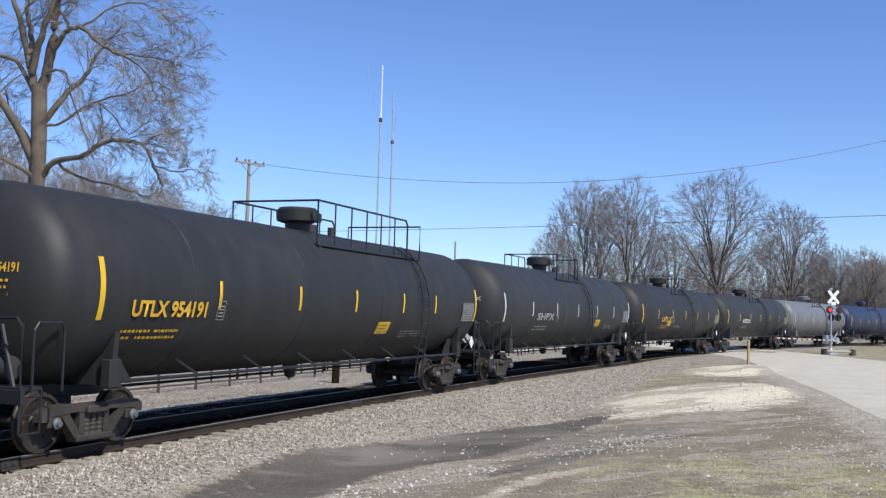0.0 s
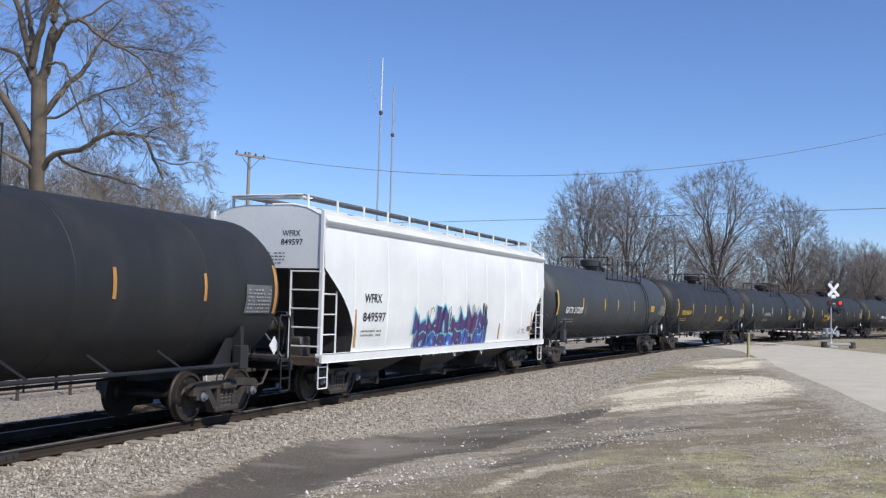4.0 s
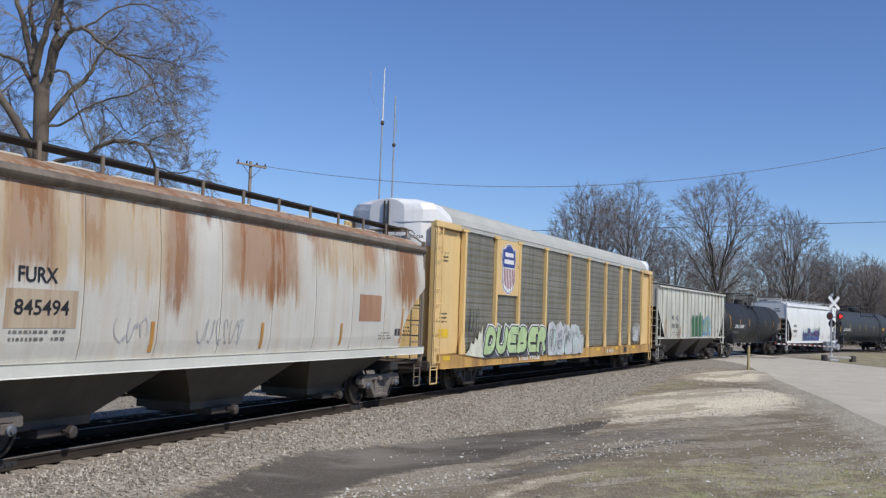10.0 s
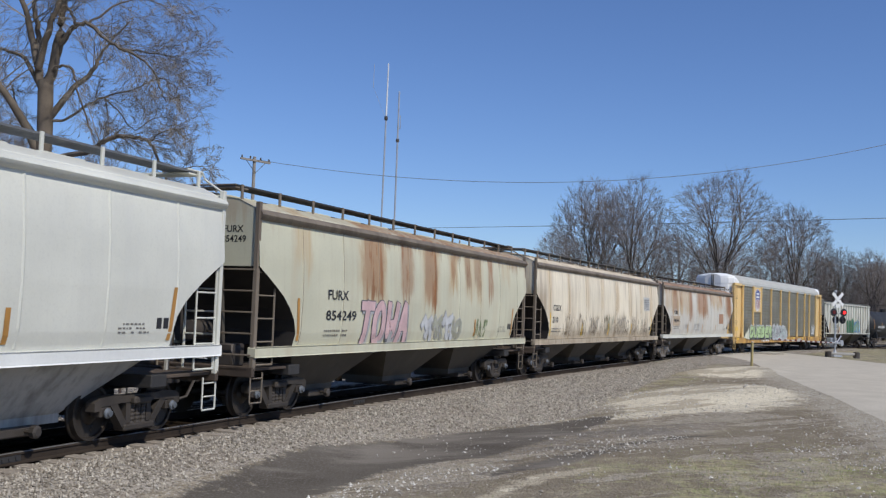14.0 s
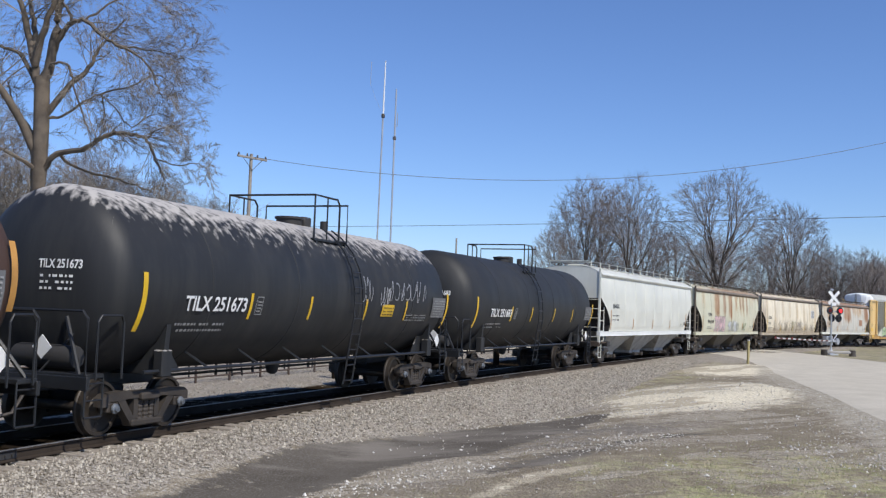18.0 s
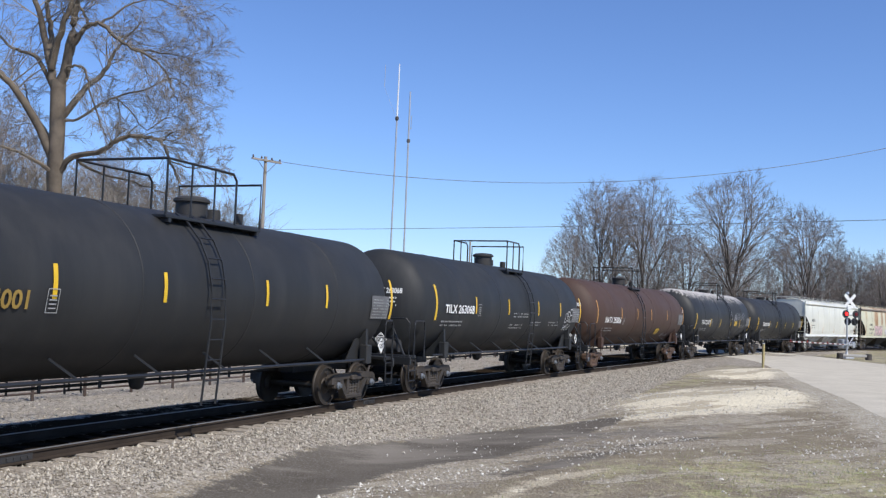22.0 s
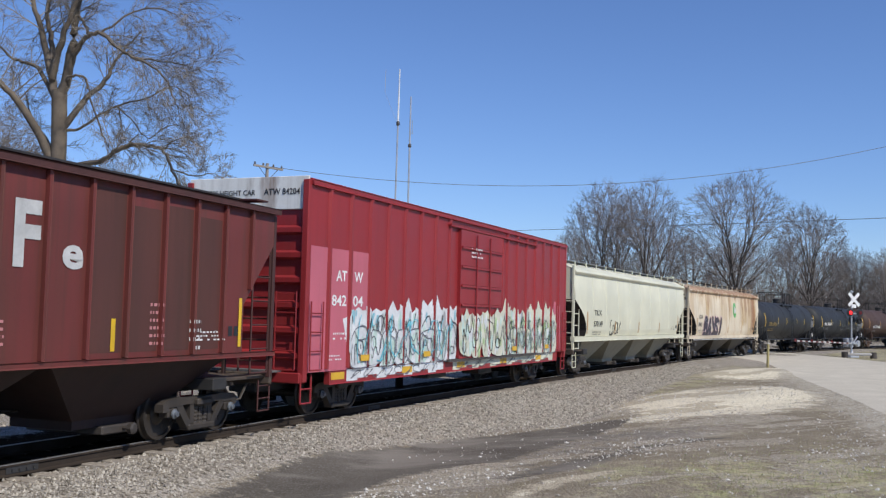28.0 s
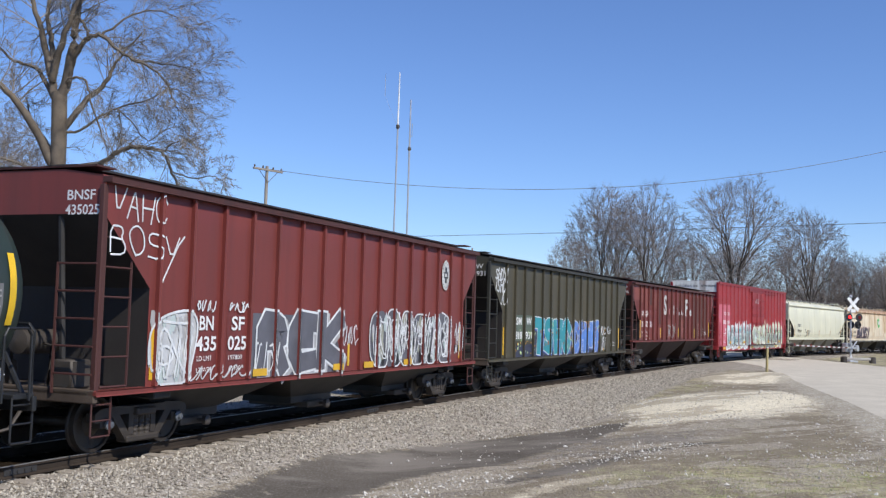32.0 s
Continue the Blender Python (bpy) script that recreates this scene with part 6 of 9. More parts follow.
def box_car(L, label):
    car = new_car("box_car", label, "box car")
    H = L / 2
    E = H - 0.72
    red = paint("red_box_car_paint", (0.29, 0.025, 0.028), 0.45, (0.20, 0.03, 0.03), 0.4, seed=2)
    pale = paint("pale_red_repaint", (0.52, 0.13, 0.17), 0.5, (0.4, 0.1, 0.1), 0.3, seed=4)
    wht = paint("chalky_white_end", (0.82, 0.82, 0.77), 0.6, (0.36, 0.33, 0.28), 0.4, (0.2, 0.09, 0.04), 0.5, seed=7)
    z0, z1, y = 1.02, 5.12, 1.56
    body = part("body", Shape().box(-E, E, -y, y, z0, z1, 0.03), red, car)
    part("roof", Shape().prism([(-y - 0.03, z1 - 0.03), (-y, z1 + 0.01), (0, z1 + 0.05), (y, z1 + 0.01), (y + 0.03, z1 - 0.03)], "x", -E + 0.01, E - 0.01), red, car)
    door = 1.77
    for sg in (-1, 1):
        for k in range(19):
            x = -8.66 + 0.96 * k
            if abs(x - 0.46) < door + 0.1:
                continue
            part("rib", Shape().prism([(x - 0.09, sg * (y - 0.005)), (x - 0.04, sg * (y + 0.055)), (x + 0.04, sg * (y + 0.055)), (x + 0.09, sg * (y - 0.005))], "z", z0 + 0.05, z1 - 0.14), red, body)
        part("eave", Shape().box(-E, E, sg * (y - 0.03), sg * (y + 0.05), z1 - 0.14, z1 - 0.02, 0.02), red, body)
        part("side_sill", Shape().box(-E + 1.0, E - 1.0, sg * (y - 0.1), sg * (y - 0.01), z0 - 0.30, z0 + 0.02, 0.02), red, car)
        d = part("plug_door", Shape().box(0.46 - door, 0.46 + door, sg * (y - 0.02), sg * (y + 0.075), z0 + 0.06, z1 - 0.35, 0.02), red, car)
        for q in range(6):
            part("door_rib", Shape().box(0.46 - door + 0.1, 0.46 + door - 0.1, sg * (y + 0.06), sg * (y + 0.11), z0 + 0.45 + 0.55 * q, z0 + 0.52 + 0.55 * q, 0.012), red, d)
        for q in (-0.55, 0.55):
            part("lock_rod", Shape().tube([(0.46 + q, sg * (y + 0.12), z0 + 0.1), (0.46 + q, sg * (y + 0.12), z1 - 0.45)], 0.025, 6), red, d)
        part("door_track", Shape().box(-door - 0.3, 2 * door + 2.2, sg * (y), sg * (y + 0.10), z0 - 0.02, z0 + 0.06, 0.01), STEEL, car)
        part("door_rail", Shape().box(-door - 0.3, 2 * door + 2.2, sg * (y), sg * (y + 0.09), z1 - 0.34, z1 - 0.27, 0.01), red, car)
    for sg in (-1, 1):
        # pressed end with horizontal corrugations, white top panel
        for q in range(6):
            z = z0 + 0.35 + 0.53 * q
            part("end_rib", Shape().prism([(sg * (E - 0.01), z - 0.11), (sg * (E + 0.08), z - 0.05), (sg * (E + 0.08), z + 0.05), (sg * (E - 0.01), z + 0.11)], "y", -y + 0.12, y - 0.12), red, body)
        part("end_panel_top", Shape().box(min(sg * E, sg * (E + 0.05)), max(sg * E, sg * (E + 0.05)), -y + 0.03, y - 0.03, z1 - 0.66, z1 + 0.05, 0.01), wht, car)
        for yy in (-1, 1):
            part("corner_post", Shape().box(min(sg * (E - 0.06), sg * (E + 0.10)), max(sg * (E - 0.06), sg * (E + 0.10)), min(yy * (y - 0.14), yy * (y + 0.012)), max(yy * (y - 0.14), yy * (y + 0.012)), z0 - 0.2, z1 - 0.03, 0.015), red, car)
            ladder("ladder", car, red, sg * (E - 0.3), yy * (y + 0.07), z0 + 0.05, z0 + 1.5, 0.5, "x", 0.4, 0.018)
            ladder("end_ladder", car, red, sg * (E + 0.12), yy * (y - 0.45), z0 + 0.05, z0 + 1.7, 0.5, "y", 0.4, 0.018)
            ladder("sill_step", car, red, sg * (E - 0.1), yy * (y - 0.04), 0.38, 0.98, 0.42, "x", 0.3, 0.022)
        part("end_sill", Shape().box(min(sg * (E - 0.1), sg * (E + 0.16)), max(sg * (E - 0.1), sg * (E + 0.16)), -y + 0.05, y - 0.05, 0.80, z0, 0.02), red, car)
        part("end_walk", Shape().box(min(sg * (E + 0.05), sg * (E + 0.42)), max(sg * (E + 0.05), sg * (E + 0.42)), -1.0, 1.0, 1.02, 1.06), GRATE, car)
        add_truck(car, sg * (H - 3.1), FRAME)
    part("brake_wheel", Shape().lathe([(-(E + 0.14), 0.23), (-(E + 0.17), 0.27), (-(E + 0.20), 0.23)], 16, "x", (0, 0.8, 2.6)), STEEL, car)
    part("centre_sill", Shape().box(-E, E, -0.35, 0.35, 0.55, 0.98, 0.03), DARK, car)
    part("air_reservoir", Shape().box(-2.5, -1.2, -1.25, -0.7, 0.55, 0.95, 0.04), DARK, car)
    part("brake_valve", Shape().box(1.5, 2.6, -1.2, -0.6, 0.5, 0.95, 0.04), DARK, car)
    add_couplers(car, H)
    near = flat_side(y)
    rib = flat_side(y + 0.06)
    decal("repaint_patch", [rect(-E + 0.06, -6.76, 2.1, 3.7), rect(-E + 0.06, -7.7, z0, 2.1)], pale, car, near, 0.008)
    for txt, u, z, w in (("AT", -8.33, 3.0, 0.48), ("W", -7.5, 3.0, 0.42), ("842", -8.5, 2.45, 0.66), ("04", -7.53, 2.45, 0.48)):
        words(txt, u, z, 0.23, WHITE, car, near, 0.014, 0.006, w)
    bars(-8.4, 1.7, 1.2, 0.22, 2, WHITE, car, near, 3, 0.014)
    bars(-8.7, 1.25, 0.7, 0.16, 2, WHITE, car, near, 4, 0.014)
    bars(-0.55, 4.0, 0.9, 0.35, 3, WHITE, car, flat_side(y + 0.115), 5)
    decal("reflector", [rect(-E + 1.1 + 3.6 * k, -E + 1.7 + 3.6 * k, z0 - 0.2, z0 - 0.04) for k in range(5)], AMBER, car, flat_side(y - 0.008))
    ed = end_side(E + 0.05)
    words("EXCESS HEIGHT CAR", -1.3, z1 - 0.34, 0.11, INK, car, ed, 0.008, bold=0.002)
    words("ATW 84204", 0.42, z1 - 0.34, 0.13, INK, car, ed, 0.008, bold=0.003, width=0.9)
    RIBS[near] = ([-8.66 + 0.96 * k for k in range(19) if abs(-8.66 + 0.96 * k - 0.46) >= door + 0.1], 0.04, 0.056)
    S = SPRAY
    for u, w, n, base, dabs, seed in ((-7.7, 6.3, 7, "white", ("mint", "white", "paleblue", "grey"), 31), (2.3, 6.0, 7, "cream", ("mint", "white", "lime", "grey"), 33)):
        throwup(u, z0 + 0.02, w, 1.5, n, S[base], [S[k] for k in dabs], S["black"], car, near, seed, 0.03, 0.014, 0.42)
        throwup(u + 0.1, z0 + 0.02, w - 0.2, 0.95, n + 1, S[base], [S["white"], S["mint"]], S["darkgrey"], car, near, seed + 3, 0.025, 0.034)
        scrawl(u + 0.3, z0 + 0.1, w - 0.6, 1.2, 6, S["cyan"] if u < 0 else S["green"], car, near, seed + 300, 0.03, 0.052)
    sill = flat_side(y - 0.01)
    for u, w, k in ((-7.7, 5.6, "white"), (-1.5, 9.5, "cream")):
        decal("graffiti_ground", [rect(u + 0.5 * q, u + 0.5 * q + 0.52, z0 - 0.26 + 0.05 * (q % 3), z0 + 0.01) for q in range(int(w / 0.5))], S[k], car, sill, 0.006, kind="stuff")
        scrawl(u + 0.2, z0 - 0.24, w - 0.6, 0.24, 9, S["darkgrey"], car, sill, 340 + int(w), 0.02, 0.012)
    decal("repaint_patch", [rect(8.0, 8.28, z0 + 0.1, 2.9), rect(8.5, 8.8, z0 + 0.1, 2.75)], pale, car, near, 0.008)
    dsurf = flat_side(y + 0.12)
    throwup(0.5 - door, z0 + 0.05, 3.4, 1.4, 4, S["cream"], [S["lime"], S["mint"], S["white"]], S["black"], car, dsurf, 32, 0.03, 0.006, 0.35)
    for k in range(5):
        decal("reflector", [rect(-7.2 + 3.5 * k, -6.75 + 3.5 * k, z0 + 0.18, z0 + 0.32)], AMBER, car, rib, 0.02)
    return car

# ---------------------------------------------------------------- the train, head to tail
BLK = paint("black_tank_paint", (0.0205, 0.021, 0.0215), 0.6, (0.05, 0.048, 0.045), 0.3, seed=1, spec=0.42)
BLK3 = paint("deep_black_tank_paint", (0.0185, 0.02, 0.0215), 0.62, (0.05, 0.048, 0.046), 0.3, seed=35, spec=0.42)
BLK2 = paint("satin_black_tank_paint", (0.028, 0.030, 0.031), 0.58, (0.05, 0.05, 0.05), 0.3, seed=9, spec=0.35)
DUSTY = paint("dusty_black_tank_paint", (0.019, 0.020, 0.022), 0.6, (0.06, 0.058, 0.052), 0.35, seed=13, spec=0.4, dust=(0.52, 0.485, 0.44), dust_amt=0.85)
GREYBLK = paint("charcoal_tank_paint", (0.046, 0.051, 0.055), 0.56, (0.06, 0.06, 0.06), 0.3, seed=29, spec=0.4)
BROWN = paint("brown_tank_paint", (0.066, 0.036, 0.025), 0.62, (0.045, 0.028, 0.02), 0.4, seed=6)
GREYT = paint("grey_tank_paint", (0.16, 0.165, 0.17), 0.45, (0.08, 0.08, 0.08), 0.4, seed=7)
BLUET = paint("blue_tank_paint", (0.022, 0.034, 0.075), 0.45, (0.08, 0.06, 0.04), 0.3, seed=8)
HWHITE = paint("clean_white_hopper_paint", (0.77, 0.775, 0.74), 0.38, (0.55, 0.55, 0.54), 0.12, seed=2)
HGREY = paint("rust_stained_grey_paint", (0.575, 0.555, 0.49), 0.55, (0.44, 0.33, 0.21), 0.4, seed=3, wash=((-5.1, 2.75, 2.7, 0.75), (3.8, 3.15, 1.9, 0.8), (-7.7, 3.0, 0.8, 0.6), (0.1, 2.5, 1.6, 0.5), (7.2, 2.6, 1.0, 0.6)), runs=((-6.27, 2.72, 0.55, 0.8), (-5.0, 3.3, 0.3, 0.5), (-2.8, 2.32, 0.42, 0.85), (0.1, 2.58, 1.4, 0.97), (2.4, 3.4, 0.5, 0.5), (5.0, 3.45, 0.5, 0.55), (7.35, 2.72, 0.85, 0.9), (0, 4.0, 11, 0.92)))
HCREAM = paint("soot_streaked_cream_paint", (0.78, 0.70, 0.54), 0.5, (0.29, 0.21, 0.135), 0.6, seed=5, soot=((-9.2, 3.4, 0.8, 0.6), (-5.75, 2.25, 0.55, 0.65), (-4.2, 2.05, 0.6, 0.6), (-2.4, 2.15, 0.6, 0.65), (-0.05, 2.25, 0.8, 0.6), (2.2, 2.3, 0.8, 0.65), (4.5, 2.3, 0.6, 0.6), (6.5, 2.0, 0.8, 0.5), (0, 1.72, 12, 0.8)), wash=((-8.17, 2.3, 0.3, 0.5), (-5.81, 2.4, 0.25, 0.45), (-3.3, 2.6, 0.35, 0.45), (-1.0, 2.4, 0.3, 0.5), (1.5, 2.6, 0.35, 0.5), (3.8, 2.4, 0.35, 0.5), (5.9, 2.4, 0.3, 0.5), (8.0, 2.3, 0.4, 0.6), (0, 4.1, 12, 0.35)))
HSAGE = paint("rust_streaked_pale_paint", (0.56, 0.545, 0.41), 0.55, (0.45, 0.35, 0.22), 0.3, seed=11, wash=((-7.0, 3.05, 0.4, 0.6), (-3.57, 2.45, 0.8, 0.6), (0.0, 2.4, 0.7, 0.6), (1.7, 2.95, 0.4, 0.7), (3.4, 2.7, 0.9, 0.5), (6.5, 3.3, 0.5, 0.4)), runs=((-3.57, 2.6, 0.62, 0.92), (-1.65, 2.58, 0.42, 0.92), (0.05, 2.48, 0.50, 0.97), (1.7, 3.25, 0.25, 0.6), (2.9, 3.0, 0.25, 0.85), (3.75, 2.95, 0.3, 0.8), (4.95, 2.75, 0.28, 0.8), (3.0, 4.0, 8.0, 0.8), (-6, 4.15, 5.0, 0.3)))
HPALE = paint("pale_grey_hopper_paint", (0.65, 0.645, 0.565), 0.4, (0.5, 0.5, 0.5), 0.15, seed=4)
HTAN = paint("rusty_cream_hopper_paint", (0.66, 0.575, 0.43), 0.55, (0.50, 0.33, 0.19), 0.5, seed=14, wash=((-4.7, 2.7, 0.9, 0.7), (-6.4, 3.2, 0.5, 0.5), (-1.2, 2.2, 0.9, 0.6), (0.6, 2.6, 0.6, 0.7), (4.4, 2.2, 1.2, 0.8), (6.8, 1.4, 1.4, 0.9), (0, 3.75, 11, 0.55), (-8.3, 2.0, 0.5, 0.5)), runs=((7.15, 1.55, 0.7, 0.85), (5.9, 2.7, 0.35, 0.6), (4.9, 3.0, 0.35, 0.7), (3.8, 3.15, 0.3, 0.65), (0.45, 3.1, 0.25, 0.5), (-1.3, 3.2, 0.3, 0.4), (-4.7, 3.3, 0.4, 0.45), (0, 4.02, 11, 0.85)), soot=((-4, 1.6, 2.5, 0.4),))
HIVORY = paint("pale_green_cream_paint", (0.66, 0.64, 0.485), 0.42, (0.45, 0.46, 0.38), 0.15, seed=16)
HNOKL = paint("chalky_grey_hopper_paint", (0.56, 0.56, 0.495), 0.55, (0.25, 0.23, 0.185), 0.65, (0.30, 0.16, 0.08), 0.35, seed=17)
HRED = paint("oxide_red_hopper_paint", (0.152, 0.033, 0.028), 0.55, (0.085, 0.038, 0.026), 0.75, seed=18)
HRED2 = paint("brighter_oxide_red_paint", (0.185, 0.040, 0.033), 0.5, (0.12, 0.035, 0.03), 0.5, seed=19)
HGREEN = paint("dull_olive_hopper_paint", (0.062, 0.056, 0.036), 0.55, (0.11, 0.092, 0.058), 0.6, seed=20)
GREENT = paint("dark_green_tank_paint", (0.025, 0.04, 0.033), 0.45, (0.05, 0.05, 0.04), 0.3, seed=22)
# bay colours darker than the cars' sides, with streaks
DARKBAY = paint("dark_hopper_bay", (0.066, 0.058, 0.047), 0.65, (0.13, 0.11, 0.086), 0.3, seed=23)
PALEBAY = paint("streaked_pale_hopper_bay", (0.42, 0.41, 0.38), 0.65, (0.14, 0.13, 0.11), 0.7, seed=24)
# the ivory side colour darkened: shade under the body put into the paint
IVORYBAY = paint("shaded_ivory_hopper_bay", (0.30, 0.28, 0.21), 0.6, (0.20, 0.18, 0.14), 0.5, seed=26)
RUSTTILE = paint("rust_square_paint", (0.42, 0.25, 0.15), 0.6, (0.25, 0.11, 0.06), 0.7, seed=31)
GRIME2 = plain("dark_brown_drips", (0.20, 0.15, 0.10), 0.75, 0, 0.4, 2)
# ladders, posts and eaves darker than the olive body
GREENTRIM = paint("dark_olive_trim", (0.035, 0.034, 0.027), 0.6, (0.02, 0.02, 0.018), 0.5, seed=43)
# bay much darker than the red sides
DARKRED = paint("dark_red_bay", (0.036, 0.017, 0.014), 0.7, (0.02, 0.014, 0.012), 0.5, seed=47)
RUSTTRIM = paint("rusty_grey_ladder_paint", (0.20, 0.165, 0.125), 0.65, (0.08, 0.055, 0.04), 0.7, seed=52)
REDTRIM = paint("sooty_red_trim", (0.075, 0.028, 0.024), 0.6, (0.04, 0.02, 0.018), 0.5, seed=41)
GRIME = plain("seam_grime", (0.27, 0.22, 0.165), 0.75, 0, 0.4, 2)
RUSTFRAME = plain("rusty_truck_casting", (0.115, 0.068, 0.044), 0.7, 0.1, 0.4, 5)

# where the front coupling of each car stands along the line at 16 s
COUPLE = [304.8, 284.5, 264.3, 243.9, 222.8, 202.1, 182.0, 161.3, 140.5, 122.1, 103.8, 86.2, 57.3, 38.8, 18.2, -0.6, -20.2, -36.4, -52.9, -71.4, -88.7, -106.8, -125.85, -145.85, -166.3, -184.45, -202.5, -220.2, -238.5]
SPEED, SLOWING = 11.95, -0.00359


def length(i):
    return COUPLE[i] - COUPLE[i + 1]


train = []
# tank cars at the head
train.append(tank_car(length(0), BLUET, "dark blue railway tank car with black end platforms", R=1.6, zc=2.57, bell="bowl"))
train.append(tank_car(length(1), BLUET, "dark blue railway tank car, last but far along the train", R=1.6, zc=2.57, bell="bowl"))
train.append(tank_car(length(2), GREYT, "grey railway tank car with black railings", R=1.6, zc=2.57, bell="bowl", stripe=WHITE_OLD))
train.append(tank_car(length(3), BLK2, "black railway tank car with white lettering and crown platform", "UTLX", WHITE, R=1.6, zc=2.57, bell="bowl"))
train.append(tank_car(length(4), BLK, "black railway tank car with amber lettering and yellow stripes", "UTLX", AMBER, R=1.6, zc=2.57, bell="bowl", patch=-3.5))
train.append(tank_car(length(5), BLK2, "black railway tank car with white lettering and pale stripes", "SHPX", FAINT, R=1.6, zc=2.57, bell="bowl", stripe=WHITE_OLD, patch=3.2))
train.append(tank_car(length(6), BLK, "black railway tank car with amber lettering, yellow stripes and bowl-shaped manway", "UTLX 954191", AMBER, R=1.6, zc=2.57, bell="bowl", plat=(-0.5, 5.55), ladder_at=4.75, number_u=-7.44, number_w=2.07, patch=(2.5, 1.87), bold=0.012, du=0.25, stripes=(-8.16, -4.97, -2.0, 0.68, 3.48, 5.73, 9.1)))
train.append(tank_car(length(7), GREYBLK, "charcoal grey railway tank car with white lettering and bowl-shaped manway", "GATX 215203", WHITE, R=1.6, zc=2.57, bell="bowl", plat=(-0.73, 5.55), ladder_at=4.83, number_u=-8.13, number_w=2.2, patch=(6.4, 2.38), du=0.15, stripes=(-9.07, -5.83, -2.56, -0.40, 2.6, 9.24)))
c, near = hopper_car(length(8), HWHITE, "bright white covered hopper car with purple and blue graffiti", "WFRX", "849597", style="round", top=4.5, bay=DARK, end_words=("WFRX", "849597"), board=GRATE, number_u=-6.56, number_w=(0.95, 1.26), number_z=2.32, trim=HWHITE)
S = SPRAY
wild(-3.5, 0.95, 5.5, 1.2, 7, [S["violet"], S["plum"]], S["cyan"], c, near, 51, 0.30, 0.06, S["white"], None, S["royal"], 0.010)
wild(-3.4, 0.93, 5.2, 0.62, 8, [S["violet"], S["royal"]], S["cyan"], c, near, 57, 0.2, 0.04, None, S["paleblue"], None, 0.026, 0.0)
scrawl(-3.3, 1.0, 5.1, 1.4, 8, S["black"], c, near, 54, 0.025, 0.042)
scrawl(1.75, 1.5, 0.5, 0.9, 3, S["black"], c, near, 55, 0.05, 0.02)
train.append(c)
c = tank_car(length(9), BLK, "black railway tank car with white lettering and a scrawled ladder", "DBUX 25049", WHITE, bell="mid", plat=(-0.9, 0.6), ladder_at=-0.2, number_u=-6.47, number_w=2.3, stripe=ORANGE)
train.append(c)
c, near = hopper_car(length(10), HNOKL, "chalky grey ribbed covered hopper car with green and blue graffiti", style="ribbed", top=4.51, bay=DARKBAY, ribs=[-7.3 + 0.905 * k for k in range(17)], slope_z=3.2, slope_dx=1.5, z0=1.5, end_words=("NOKL", "838003"), seed=3, trim=HNOKL)
for txt, u, z in (("NO", -5.2, 2.48), ("KL", -4.3, 2.48), ("838", -5.2, 2.02), ("003", -4.33, 2.02)):
    words(txt, u, z, 0.27, INK, c, near, bold=0.004, width=0.44 if z > 2.2 else 0.55)
bars(-5.3, 1.62, 1.7, 0.24, 2, INK, c, near, 8)
wild(-0.72, 1.54, 2.62, 1.36, 4, [S["green"], S["leaf"]], S["darkgreen"], c, near, 61, 0.42, 0.05, None, S["green"], None, 0.010, 0.1)
wild(2.0, 1.60, 2.1, 1.2, 4, [S["sage"], S["paleblue"]], S["blue"], c, near, 62, 0.2, 0.045, None, S["blue"], None, 0.014, 0.1)
train.append(c)
train.append(autorack_car(length(11), "yellow autorack car with perforated grey side panels and lime graffiti"))
c, near = hopper_car(length(12), HGREY, "grey covered hopper car with large orange rust patches", "FURX", "845494", top=4.45, bay=DARKBAY, end_u=0.25, end_words=("FURX", "845494"), board=DARK, sill=HPALE, trim=RUSTTRIM, z0=1.42, number_u=-6.52, number_w=(0.77, 1.08), number_z=2.58, frame=PALEFRAME, grime=GRIME)
decal("rust_square", [rect(4.4, 5.65, 2.1, 2.4), rect(4.4, 5.65, 2.4, 2.74)], RUSTTILE, c, near)
decal("rust_square", [rect(-6.72, -5.3, 1.93, 2.2), rect(-6.72, -5.3, 2.2, 2.48)], paint("rust_washed_number_tile", (0.47, 0.38, 0.27), 0.6, (0.33, 0.17, 0.08), 0.8, seed=33), c, near)
scrawl(-4.45, 1.65, 0.9, 0.5, 3, SPRAY["grey"], c, near, 70, 0.03)
scrawl(-2.15, 1.6, 1.5, 0.55, 6, SPRAY["grey"], c, near, 71, 0.03)
train.append(c)
c, near = hopper_car(length(13), HCREAM, "cream covered hopper car streaked with soot and faint scrawls", "CGLX", "2110", top=4.5, bay=DARKBAY, end_words=("CGLX", "2110"), board=DARK, trim=RUSTTRIM, stripe=YELLOW, number_u=-7.78, number_z=2.47, number_w=(0.93, 0.66), bays=4, z0=1.36, seams=[-8.17 + 2.335 * k for k in range(8)], grime=GRIME)
decal("data_panel", [rect(6.45, 7.65, 2.68, 3.0), rect(6.45, 7.65, 3.0, 3.36)], WHITE_OLD, c, near)
for k in range(8):
    drips(-6.6 + 1.75 * k, 1.45, 1.7, 0.95, 46, GRIME2, c, near, 80 + k)
scrawl(-2.9, 1.5, 1.2, 0.8, 5, SPRAY["darkgrey"], c, near, 86, 0.016)
scrawl(1.6, 1.5, 1.6, 0.8, 6, SPRAY["darkgrey"], c, near, 87, 0.016)
scrawl(-0.6, 1.6, 1.3, 0.8, 3, SPRAY["olive"], c, near, 89, 0.03)
bars(6.55, 2.75, 1.0, 0.55, 5, INK, c, near, 88, 0.014)
train.append(c)
